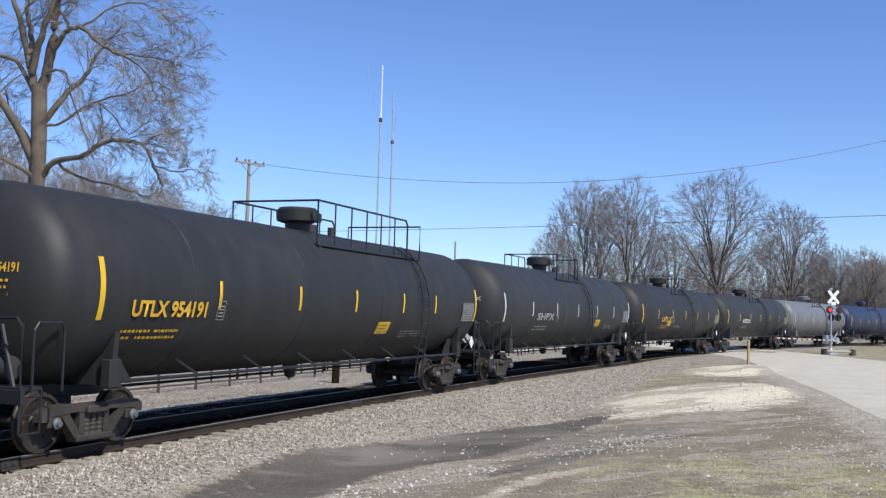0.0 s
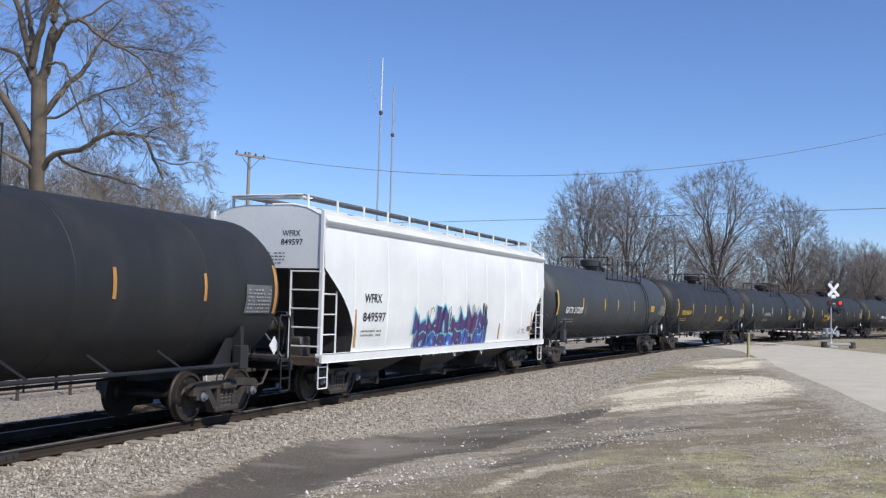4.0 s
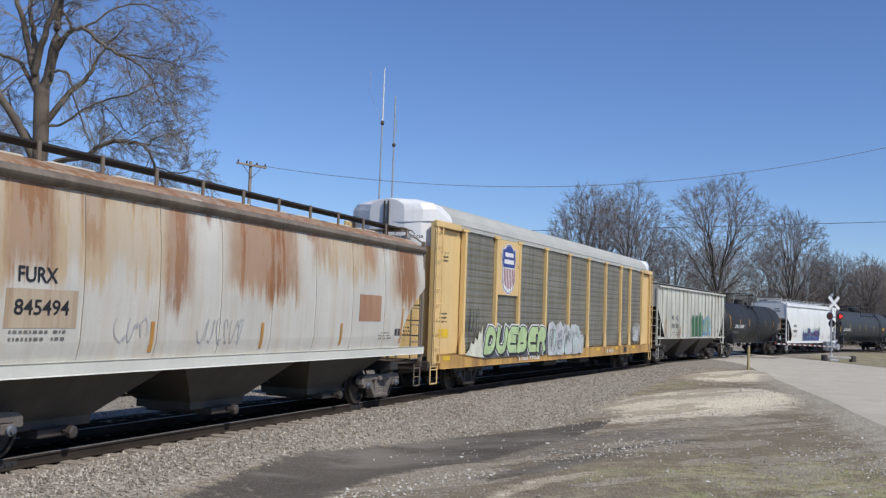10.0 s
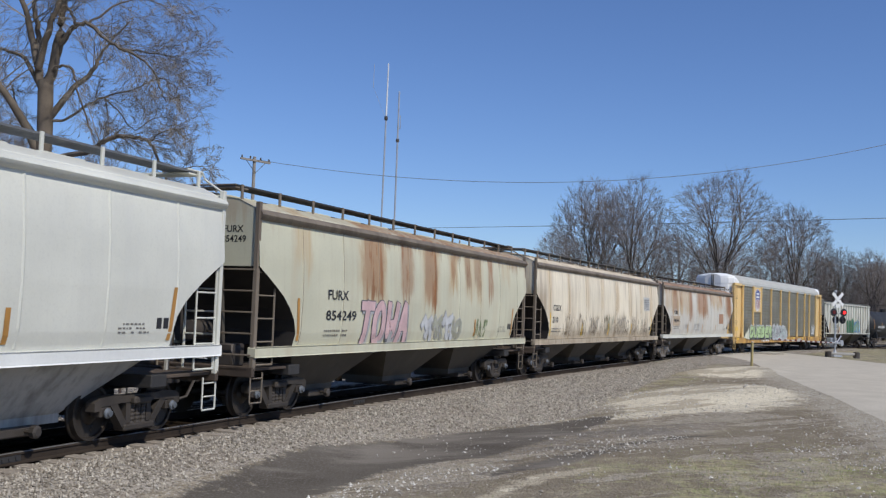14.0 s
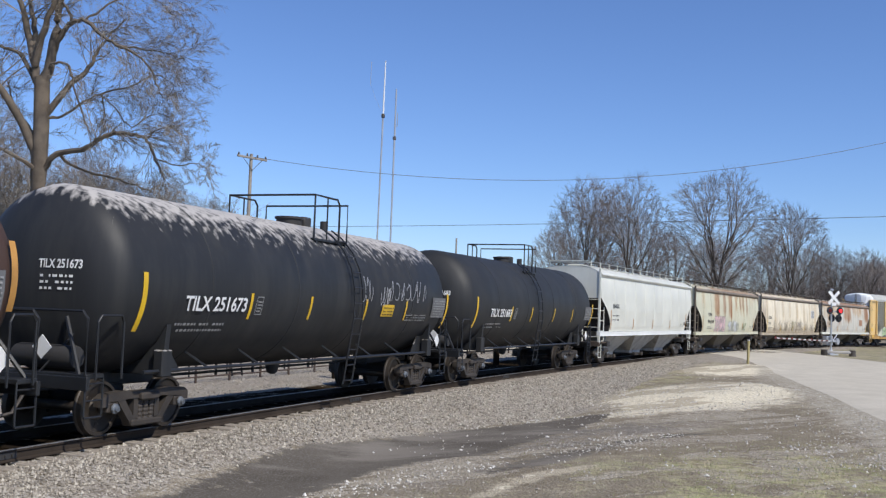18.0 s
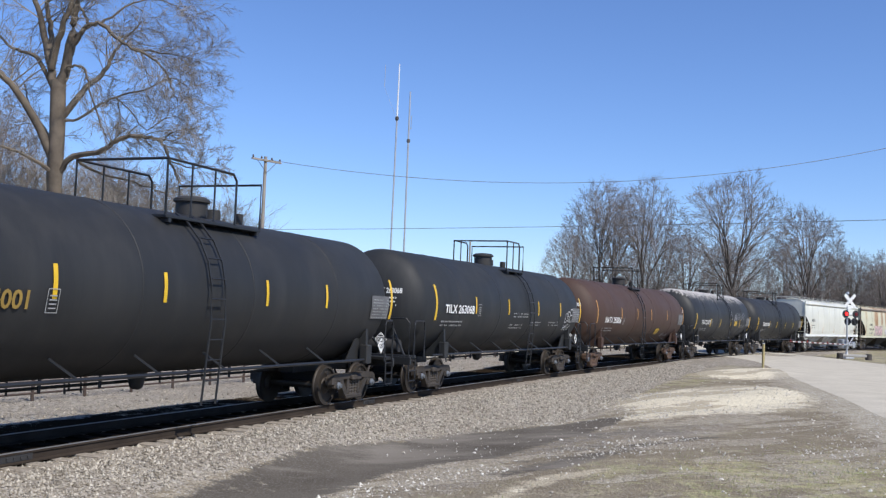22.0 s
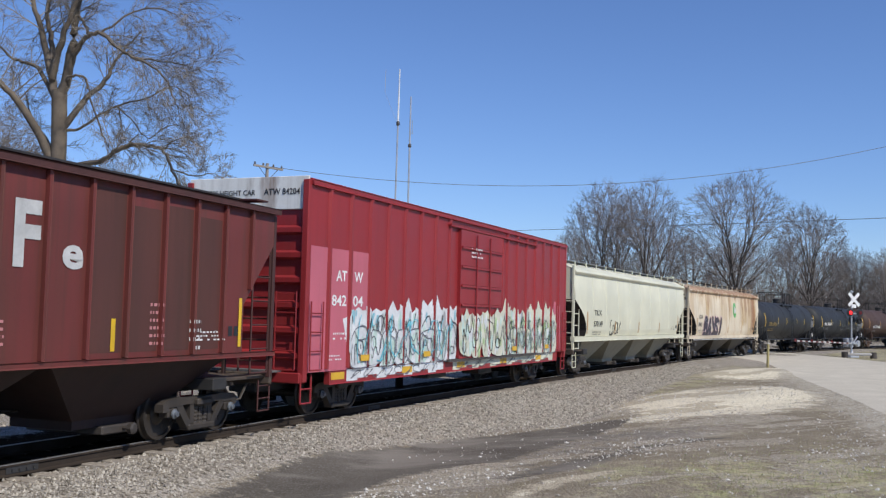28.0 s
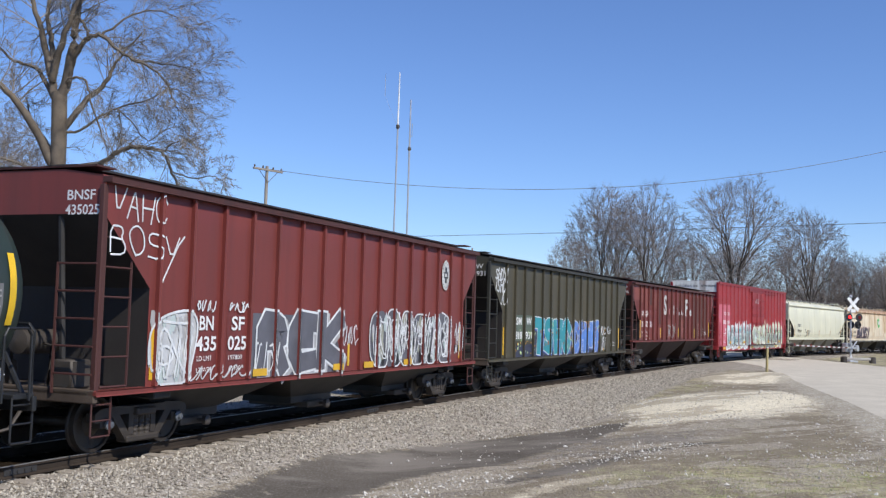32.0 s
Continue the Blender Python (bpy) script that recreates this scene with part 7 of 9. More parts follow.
c, near = hopper_car(length(14), HSAGE, "pale sage covered hopper car with rust runs and pink graffiti", "FURX", "854249", top=4.45, bay=DARKBAY, end_u=0.25, end_words=("FURX", "854249"), board=DARK, trim=RUSTTRIM, number_u=-5.93, number_z=2.47, number_w=(0.98, 1.46), z0=1.44, stripe=ORANGE, grime=GRIME)
sprayed("TOWA", -4.45, 1.36, 3.1, 1.12, S["blush"], S["darkgrey"], c, near, 0.22, 0.025, None, S["grey"], 0.2, 0.012, 0.0, 0.02, 4)
wild(-0.6, 1.40, 3.0, 0.85, 4, [S["silver"], S["olivegrey"]], S["grey"], c, near, 92, 0.17, 0.03)
scrawl(3.6, 1.5, 1.1, 0.6, 4, SPRAY["olive"], c, near, 93, 0.05)
train.append(c)
c, near = hopper_car(length(15), HPALE, "clean pale grey covered hopper car with orange reflectors", "", "", top=4.5, z0=1.52, bay=PALEBAY, board=GRATE, trim=HPALE, sill=HWHITE)
words("BNGX", -7.3, 2.62, 0.2, INK, c, near, 0.012, 0.004, 1.0)
bars(-7.3, 2.05, 1.0, 0.4, 2, INK, c, near, 99)
train.append(c)
train.append(tank_car(length(16), BLK, "black railway tank car with white lettering and yellow stripes", "TILX 251683", WHITE, R=1.6, zc=2.57, bell="flat", plat=(-0.85, 0.5), ladder_at=-0.45, number_u=-5.31, number_w=2.0, stripes=(-6.49, -3.22, -1.06, 1.66, 4.13, 7.12), tape_z=-0.3, seed=3))
c = tank_car(length(17), DUSTY, "black railway tank car with pale dust along its crown", "TILX 251673", WHITE, R=1.6, zc=2.57, bell="flat", plat=(-0.15, 1.49), ladder_at=1.11, number_u=-5.5, number_w=1.97, stripes=(-6.61, -3.35, -0.95, 1.81, 4.25, 7.2), patch=(3.1, 2.2), tape_z=-0.3, front=0.55, seed=4)
scrawl(3.0, 2.4, 2.6, 0.6, 7, SPRAY["grey"], c, round_side(1.6, 2.57), 101, 0.018, 0.02)
scrawl(1.5, 2.35, 0.6, 0.7, 3, SPRAY["grey"], c, round_side(1.6, 2.57), 102, 0.016, 0.02)
scrawl(2.6, 2.3, 0.5, 0.5, 3, SPRAY["grey"], c, round_side(1.6, 2.57), 103, 0.02, 0.02)
train.append(c)
train.append(tank_car(length(18), BROWN, "brown railway tank car with orange stripes and rusty trucks", "NATX 250856", WHITE, bell="round", plat=(-0.78, 0.67), ladder_at=-0.58, dome_u=0.25, number_u=-6.52, number_w=2.36, number_z=2.06, stripes=(-7.64, -4.06, -1.37, 1.17, 4.37, 8.0), stripe=ORANGE, patch=(3.0, 1.66), frame=RUSTFRAME, seed=5))
c = tank_car(length(19), BLK3, "satin black railway tank car with bold white lettering", "TILX 263068", WHITE, bell="round", plat=(0.2, 1.88), ladder_at=1.28, dome_u=0.5, number_u=-6.09, number_w=2.19, number_z=2.25, number_h=0.23, stripes=(-6.65, -3.7, -0.79, 2.31, 4.95, 7.66), seed=6, truck_shift=0.4, un="1257")
near = round_side(1.5, 2.46)
tag("DSE", 5.55, 2.02, 0.95, 0.42, S["silver"], c, near, 0.035, 0.15, 0.03, 181)
scrawl(5.6, 1.72, 0.8, 0.25, 3, S["silver"], c, near, 182, 0.03, 0.03)
for k, (u, z, w) in enumerate(((-0.3, 2.18, 1.5), (-0.5, 1.8, 1.3), (1.5, 1.9, 1.2), (3.6, 1.9, 1.3))):
    bars(u, z, w, 0.2, 2, FAINT, c, near, 183 + k, 0.02)
train.append(c)
train.append(tank_car(length(20), BLK, "black railway tank car with faded amber lettering", "UTLX 674001", SPRAY["faded"], bell="round", plat=(-0.55, 2.53), ladder_at=0.29, dome_u=1.6, number_u=-6.3, number_w=2.15, stripes=(-7.27, -3.66, -1.11, 2.13, 4.62, 8.07), front=0.45, seed=7, un="1257"))
c, near = hopper_car(length(21), HTAN, "rust-stained cream covered hopper car with green disc and dark graffiti", "CGOX", "5065", top=4.45, bay=DARKBAY, end_u=0.4, end_words=("CGOX", "5065"), board=DARK, trim=HTAN, number_u=-7.0, number_w=(0.9, 0.78), number_z=2.48, z0=1.47)
GREENDISC = plain("badge_green", (0.10, 0.42, 0.10), 0.45, 0, 0.2)
arc = [(math.cos(radians(a)), math.sin(radians(a))) for a in range(28, 333, 8)]
decal("badge_ring", [[(1.72 + 0.43 * p[0], 3.09 + 0.5 * p[1]), (1.72 + 0.43 * q[0], 3.09 + 0.5 * q[1]), (1.76 + 0.24 * q[0], 3.09 + 0.24 * q[1]), (1.76 + 0.24 * p[0], 3.09 + 0.24 * p[1])] for p, q in zip(arc[:-1], arc[1:])], GREENDISC, c, near, 0.008, kind="part")
decal("badge_leaf", [[(1.48, 2.98), (1.76, 2.86), (2.15, 3.06), (2.15, 3.12), (1.76, 3.32), (1.48, 3.2)]], WHITE_OLD, c, near, 0.006)
part("side_pipe", Shape().tube([(-8.0, -1.56, 1.22), (8.0, -1.56, 1.22)], 0.022, 6), WHITE_OLD, c)
for k in range(9):
    part("pipe_hanger", Shape().box(-7.9 + 1.97 * k, -7.85 + 1.97 * k, -1.57, -1.53, 1.2, 1.32), WHITE_OLD, c)
sprayed("BAYS!", -6.0, 1.42, 4.6, 1.15, S["plumgrey"], S["black"], c, near, 0.23, 0.02, S["blush"], S["dusk"], 0.3, 0.012, 0.02, 0.05, 5)
flecks(-5.6, 1.6, 3.2, 0.9, 14, S["white"], c, near, 113, 0.03, (0.03, 0.06))
decal("graffiti_shading", [rect(-6.0, -1.9, 1.40, 1.52)], S["darkgrey"], c, near, 0.010)
train.append(c)
c, near = hopper_car(length(22), HIVORY, "clean pale green-cream covered hopper car with long roof walk", "TILX", "570149", board_z=0.10, top=4.52, bay=IVORYBAY, board=GRATE, trim=HIVORY, number_u=-6.9, number_z=2.45, bays=4, z0=1.57, end_words=("TILX", "570149"))
scrawl(-4.6, 1.55, 1.5, 0.75, 4, SPRAY["black"], c, near, 121, 0.06)
train.append(c)
train.append(box_car(length(23), "tall red box car with plug door and pale graffiti"))
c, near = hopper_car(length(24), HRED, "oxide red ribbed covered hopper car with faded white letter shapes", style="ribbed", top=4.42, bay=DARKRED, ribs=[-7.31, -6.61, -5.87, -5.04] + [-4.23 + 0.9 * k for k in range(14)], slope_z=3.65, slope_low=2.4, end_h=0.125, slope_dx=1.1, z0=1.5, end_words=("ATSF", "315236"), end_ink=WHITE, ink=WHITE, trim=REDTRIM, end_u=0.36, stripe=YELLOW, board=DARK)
for txt, u, z in (("AT", -6.96, 2.67), ("SF", -6.26, 2.67), ("31", -6.96, 2.17), ("52", -6.26, 2.17), ("36", -5.53, 2.17)):
    words(txt, u, z, 0.26, WHITE, c, near, bold=0.008, width=0.36)
decal("repaint_patch", [rect(-7.25, -6.67, 1.52, 3.0), rect(-6.55, -5.93, 1.52, 3.0), rect(-5.81, -5.10, 1.52, 3.0), rect(-4.98, -4.29, 1.52, 3.0)], SPRAY["fresh"], c, near, 0.004)
for txt, u, w, h in (("S", -2.98, 0.55, 0.95), ("F", 1.48, 0.5, 0.85), ("e", 2.42, 0.44, 0.46)):
    words(txt, u, 2.85, h, WHITE_OLD, c, near, 0.012, 0.045 if txt != "e" else 0.02, w, name="faded_letter")
for u, w, h in ((-1.95, 0.12, 0.3), (-1.05, 0.13, 0.5), (-0.62, 0.08, 0.36), (0.05, 0.2, 0.16), (0.6, 0.12, 0.24), (0.85, 0.10, 0.14)):
    decal("faded_letter_shape", [rect(u, u + w, 2.85, 2.85 + h)], SPRAY["pink"] if u < -1.5 else WHITE_OLD, c, near, 0.012)
tag("SVC", -2.3, 1.66, 0.78, 0.6, SPRAY["haze"], c, near, 0.035, 0.12, 0.02, 131)
tag("DN", -1.42, 1.62, 0.72, 0.68, SPRAY["haze"], c, near, 0.035, 0.0, 0.02, 132)
for txt, u, z, w in (("LD LMT", -6.98, 1.86, 0.5), ("202700", -6.24, 1.86, 0.46), ("LT WT", -6.98, 1.67, 0.44), ("60300", -6.24, 1.67, 0.42)):
    words(txt, u, z, 0.085, WHITE, c, near, width=w)
bars(-6.26, 1.53, 0.4, 0.08, 2, WHITE, c, near, 9)
bars(0.9, 1.75, 0.5, 0.4, 4, SPRAY["pink"], c, near, 10)
bars(4.5, 1.7, 0.4, 0.75, 6, SPRAY["pink"], c, near, 11)
bars(5.6, 1.6, 0.35, 0.6, 4, WHITE_OLD, c, near, 12)
DUSTRED = paint("dusty_faded_red", (0.215, 0.066, 0.056), 0.65, (0.13, 0.05, 0.04), 0.6, seed=61)
SOOTRED = paint("sooty_brown_red", (0.098, 0.036, 0.028), 0.65, (0.06, 0.03, 0.022), 0.6, seed=62)
for a, b, z0, z1, m in ((-8.1, -7.38, 3.45, 4.05, DUSTRED), (-7.24, -6.7, 3.35, 4.1, DUSTRED), (-6.5, -5.95, 3.02, 4.1, DUSTRED), (-5.8, -5.12, 3.25, 4.1, SOOTRED), (-4.97, -4.3, 3.05, 3.9, DUSTRED), (-4.15, -3.42, 2.3, 4.1, SOOTRED), (-4.15, -3.42, 1.6, 2.15, DUSTRED), (3.05, 3.8, 1.6, 4.1, SOOTRED), (3.95, 4.7, 1.6, 3.9, SOOTRED), (4.85, 5.6, 1.6, 4.0, SOOTRED), (5.75, 6.5, 1.6, 3.9, SOOTRED), (-2.4, -1.6, 1.6, 2.6, DUSTRED), (0.35, 1.1, 1.6, 2.6, DUSTRED)):
    decal("weathered_patch", [rect(a, b, z0, (z0 + z1) / 2), rect(a, b, (z0 + z1) / 2, z1)], m, c, near, 0.003)
train.append(c)
c, near = hopper_car(length(25), HGREEN, "dull olive ribbed covered hopper car with teal and blue graffiti", style="ribbed", top=4.38, bay=DARK, ribs=[-7.02, -6.18] + [-5.25 + 0.925 * k for k in range(14)], slope_z=3.75, slope_low=2.6, slope_dx=1.1, z0=1.05, end_h=0.15, ink=WHITE, end_words=("SMW", "818931"), end_u=0.30, trim=GREENTRIM, stripe=AMBER, board=DARK)
for txt, u, z in (("SM", -5.97, 2.16), ("W", -4.98, 2.16), ("818", -6.03, 1.68), ("931", -5.04, 1.68)):
    words(txt, u, z, 0.24, WHITE, c, near, bold=0.006, width=0.5 if z > 2 else 0.62)
decal("repaint_patch", [rect(-6.08, -5.36, 1.62, 2.48), rect(-5.14, -4.42, 1.62, 2.48)], SPRAY["patch"], c, near, 0.005)
tag("SHOY", -7.95, 3.6, 0.95, 0.36, S["white"], c, near, 0.05, 0.2, 0.012, 141)
tag("TSHC", -8.0, 3.2, 1.0, 0.4, S["white"], c, near, 0.05, 0.2, 0.012, 145)
scrawl(-7.45, 2.75, 0.4, 0.5, 2, S["white"], c, near, 147, 0.035, 0.012)
decal("graffiti_ground", [[(-6.05, 1.07), (3.9, 1.07), (3.95, 1.9), (3.2, 2.2), (1.9, 2.3), (0.3, 2.25), (-0.3, 2.1), (-0.9, 2.3), (-2.4, 2.25), (-4.2, 2.2), (-4.3, 1.5), (-6.05, 1.45)]], SPRAY["dusk"], c, near, 0.006)
sprayed("TSHC", -4.2, 1.10, 4.2, 1.3, S["teal"], S["white"], c, near, 0.38, 0.032, None, S["royal"], 0.02, 0.012, 0.0, 0.05, 6)
sprayed("CHNU", 0.25, 1.10, 3.55, 1.25, S["sky"], S["white"], c, near, 0.33, 0.032, None, S["royal"], 0.0, 0.012, 0.0, 0.06, 7)
flecks(-3.8, 1.2, 3.5, 1.0, 7, S["rust"], c, near, 142, 0.028, (0.05, 0.10))
flecks(0.6, 1.2, 3.0, 1.0, 8, S["rust"], c, near, 143, 0.028, (0.05, 0.09))
for q, (a, b, lo, hi, n, col) in enumerate(((-6.1, 1.9, 1.1, 0.5, 9, "amber"), (-5.9, 1.8, 1.1, 0.9, 14, "lime"), (-0.4, 0.7, 1.15, 1.0, 12, "lime"), (-0.5, 0.8, 1.1, 1.0, 7, "amber"), (3.7, 1.9, 1.1, 1.0, 9, "amber"), (-2.5, 0.5, 2.0, 0.4, 6, "lime"), (1.2, 1.4, 1.5, 0.9, 6, "amber"), (3.7, 0.5, 1.6, 0.6, 6, "lime"))):
    flecks(a, lo, b, hi, n, SPRAY[col], c, near, 150 + q, 0.027)
scrawl(4.15, 1.75, 0.75, 0.42, 3, SPRAY["white"], c, near, 144, 0.035, 0.04)
scrawl(4.2, 1.12, 0.7, 0.6, 3, SPRAY["white"], c, near, 148, 0.035, 0.04)
scrawl(5.15, 1.8, 0.6, 0.35, 2, SPRAY["white"], c, near, 146, 0.035, 0.04)
train.append(c)
c, near = hopper_car(length(26), HRED2, "red ribbed covered hopper car with black and silver graffiti", style="ribbed", top=4.45, bay=DARK, ribs=[-6.85, -5.98] + [-5.04 + 0.925 * k for k in range(14)], slope_z=3.75, slope_low=2.65, slope_dx=1.15, z0=1.05, end_h=0.15, ink=WHITE, end_u=0.36, end_words=("BNSF", "435025"), trim=REDTRIM, stripe=AMBER, board=DARK)
decal("repaint_patch", [rect(-5.78, -5.12, 1.2, 2.26), rect(-4.82, -4.18, 1.2, 2.26)], SPRAY["oxide"], c, near, 0.005)
words("BN", -5.68, 1.98, 0.24, WHITE, c, near, 0.026, 0.007, 0.42)
words("SF", -4.7, 1.98, 0.24, WHITE, c, near, 0.026, 0.007, 0.42)
for txt, u in (("435", -5.76), ("025", -4.8)):
    words(txt, u, 1.62, 0.24, WHITE, c, near, 0.026, bold=0.007, width=0.6)
tag("VAHC", -8.05, 3.72, 1.4, 0.42, S["white"], c, near, 0.03, 0.05, 0.012, 151)
tag("BOSV", -8.05, 3.12, 1.75, 0.44, S["white"], c, near, 0.03, -0.1, 0.012, 152)
decal("graffiti_tag", ribbon([(-6.75, 2.75), (-6.35, 3.4), (-6.2, 3.55)], 0.035), S["white"], c, near, 0.012)
scrawl(-6.9, 1.1, 1.0, 0.8, 4, SPRAY["white"], c, near, 166, 0.03, 0.03)
scrawl(-5.8, 2.3, 0.6, 0.2, 4, SPRAY["white"], c, near, 167, 0.03, 0.03)
scrawl(-4.8, 2.3, 0.6, 0.2, 4, SPRAY["white"], c, near, 168, 0.03, 0.03)
scrawl(-0.3, 1.6, 0.7, 0.5, 4, SPRAY["white"], c, near, 169, 0.025, 0.03)
scrawl(-6.9, 1.15, 1.0, 1.2, 3, SPRAY["silver"], c, near, 155, 0.05, 0.02)
scrawl(-5.9, 1.1, 1.9, 0.25, 6, SPRAY["silver"], c, near, 156, 0.03, 0.02)
decal("graffiti_ground", [[(-4.02, 1.07), (-0.5, 1.07), (-0.4, 1.5), (-0.75, 2.15), (-1.3, 2.3), (-2.5, 2.28), (-3.98, 2.3)]], SPRAY["darkgrey"], c, near, 0.006)
sprayed("REK", -3.8, 1.12, 3.5, 1.22, S["darkgrey"], S["white"], c, near, 0.38, 0.05, None, S["grey"], 0.02, 0.012, 0.0, 0.05, 8)
scrawl(-3.9, 1.1, 0.9, 0.7, 4, S["white"], c, near, 159, 0.03, 0.03)
throwup(1.15, 1.08, 5.0, 1.42, 6, S["darkgrey"], [S["silver"], S["haze"], S["black"], S["grey"], S["olivegrey"]], S["white"], c, near, 154, 0.042, 0.012)
throwup(-6.95, 1.08, 1.15, 1.3, 1, S["silver"], [S["grey"], S["haze"]], S["white"], c, near, 164, 0.045, 0.012)
for txt, u, z, w in (("LD LMT", -5.72, 1.44, 0.44), ("LT WT", -5.72, 1.24, 0.38), ("197800", -4.76, 1.44, 0.44), ("65100", -4.74, 1.24, 0.38)):
    words(txt, u, z, 0.085, WHITE, c, near, 0.026, width=w)
for u in (-3.95, -0.75, 0.75, 3.0):
    decal("reflector", [rect(u, u + 0.5, 1.1, 1.24)], AMBER, c, near, 0.04)
tag("FM", 5.7, 2.05, 0.45, 0.3, S["white"], c, near, 0.03, 0.0, 0.02, 171)
tag("ESE", 5.7, 1.65, 0.55, 0.26, S["white"], c, near, 0.03, 0.1, 0.02, 172)
scrawl(1.2, 1.15, 4.9, 1.3, 10, S["white"], c, near, 157, 0.035, 0.034)
scrawl(5.75, 1.2, 0.5, 0.45, 3, SPRAY["white"], c, near, 162, 0.035, 0.03)
scrawl(5.75, 1.8, 0.5, 0.45, 3, SPRAY["white"], c, near, 163, 0.035, 0.03)
scrawl(6.5, 1.2, 0.55, 1.1, 4, SPRAY["white"], c, near, 164, 0.03, 0.03)
decal("roundel", [[(math.cos(2 * math.pi * k / 24) * 0.28 + 5.7, math.sin(2 * math.pi * k / 24) * 0.42 + 3.5) for k in range(24)]], WHITE_OLD, c, near, 0.03)
decal("roundel_cross", [rect(5.64, 5.76, 3.60, 3.72), rect(5.64, 5.76, 3.28, 3.40), rect(5.55, 5.85, 3.41, 3.45), rect(5.55, 5.85, 3.55, 3.59), rect(5.57, 5.62, 3.45, 3.55), rect(5.78, 5.83, 3.45, 3.55)], SPRAY["black"], c, near, 0.036)
decal("roundel_print", [rect(5.7 + 0.235 * math.cos(q * 0.33) - 0.015, 5.7 + 0.235 * math.cos(q * 0.33) + 0.015, 3.5 + 0.355 * math.sin(q * 0.33) - 0.02, 3.5 + 0.355 * math.sin(q * 0.33) + 0.02) for q in range(19)], SPRAY["darkgrey"], c, near, 0.036)
train.append(c)
train.append(tank_car(length(27), GREENT, "dark green railway tank car with yellow stripes", "", bell="round", overhang=0.3))

# ---------------------------------------------------------------- bare trees
BARK = plain("grey_brown_bark", (0.150, 0.120, 0.090), 0.9, 0, 0.4, 5, 0.6)
TWIG = plain("pale_twigs", (0.255, 0.222, 0.182), 0.85, 0, 0.3, 5, 0)
DARKTWIG = plain("dark_twigs", (0.235, 0.202, 0.182), 0.85, 0, 0.3, 5, 0)
DARKBARK = plain("dark_grey_bark", (0.095, 0.080, 0.068), 0.9, 0, 0.4, 5, 0.6)


class Wood:
    """Branches as thin tapered tubes, kept as plain arrays."""

    def __init__(self, rnd, crown=None):
        self.rnd, self.thick, self.thin, self.crown = rnd, Shape(), Shape(), crown

    def beyond(self, p, slack=1.0):
        """Outside the rounded body of the crown: centre and half sizes."""
        if not self.crown:
            return False
        c, h = self.crown
        up = max(p[2] - c[2], 0.0) / h[2]
        return ((p[0] - c[0]) / h[0]) ** 2 + ((p[1] - c[1]) / h[1]) ** 2 + up ** 2 > slack

    def twig(self, p, d, length, r, weep):
        rnd = self.rnd
        if self.beyond(p, 1.12):
            return
        a = d.orthogonal().normalized() * r
        b = d.cross(a).normalized() * r
        q = p + d * length * 0.5 + Vector((rnd.uniform(-0.1, 0.1), rnd.uniform(-0.1, 0.1), rnd.uniform(-0.08, 0.1) - weep * 0.06)) * length
        e = q + (q - p) + Vector((rnd.uniform(-0.12, 0.12), rnd.uniform(-0.12, 0.12), rnd.uniform(-0.05, 0.14) - weep * 0.22)) * length
        ring = (a, -a * 0.5 + b * 0.87, -a * 0.5 - b * 0.87)
        self.thin.put([p + o for o in ring] + [q + o * 0.75 for o in ring] + [e], [(0, 1, 4, 3), (1, 2, 5, 4), (2, 0, 3, 5), (3, 4, 6), (4, 5, 6), (5, 3, 6)])

    def room(self, p, d, most):
        """How far a limb may grow before it leaves the crown."""
        t = 0.0
        while t < most and not self.beyond(p + d * t, 1.0):
            t += 0.35
        return min(t, most)

    def limb(self, p, d, length, r, level, top, weep=0.0, spread=0.75, rate=1.0, fine=0.007):
        rnd = self.rnd
        d = d.normalized()
        if level >= top:
            self.twig(p, d, length, max(r, fine), weep)
            return
        if self.crown and level < 4:
            length = max(min(length, self.room(p, d, length) * rnd.uniform(0.85, 1.1)), length * 0.12)
        n = 6 if level < 2 else 4 if level < 3 else 3
        pts, rad = [p.copy()], [r]
        step = length / n
        for i in range(n):
            jit = 0.17 if level < 2 else 0.25
            lift = (0.09 if level < 3 else 0.04) - weep * (0.05 if level >= 2 else 0.0) * (1 + 0.5 * level)
            d = (d + Vector((rnd.uniform(-jit, jit), rnd.uniform(-jit, jit), rnd.uniform(-jit, jit) * 0.8 + lift))).normalized()
            if i > 1 and level and self.beyond(p + d * step, rnd.uniform(1.0, 1.25)):
                break
            p = p + d * step
            pts.append(p.copy())
            rad.append(max(r * (1 - 0.6 * (i + 1) / n), fine))
        n = len(pts) - 1
        (self.thick if level < 3 else self.thin).tube(pts, rad, 7 if level == 0 else 5 if level < 3 else 3)
        kids = {0: 7, 1: 7, 2: 8, 3: 8, 4: 10}.get(level, 5)
        kids = max(2, int(kids * rate + rnd.random()))
        for k in range(kids):
            f = 0.22 + 0.78 * (k + rnd.random()) / kids
            i = min(int(f * n), n - 1)
            q = pts[i].lerp(pts[i + 1], f * n - i)
            ax = (pts[i + 1] - pts[i]).normalized()
            side = ax.orthogonal().normalized()
            side.rotate(Matrix.Rotation(rnd.uniform(0, 2 * math.pi), 3, ax))
            s = rnd.uniform(0.5, 1.15) * spread
            self.limb(q, (ax + side * s).normalized(), length * (rnd.uniform(0.40, 0.66) if level < 3 else rnd.uniform(0.34, 0.54)), max(rad[i] * rnd.uniform(0.36, 0.54), fine), level + 1, top, weep, spread, rate, fine)


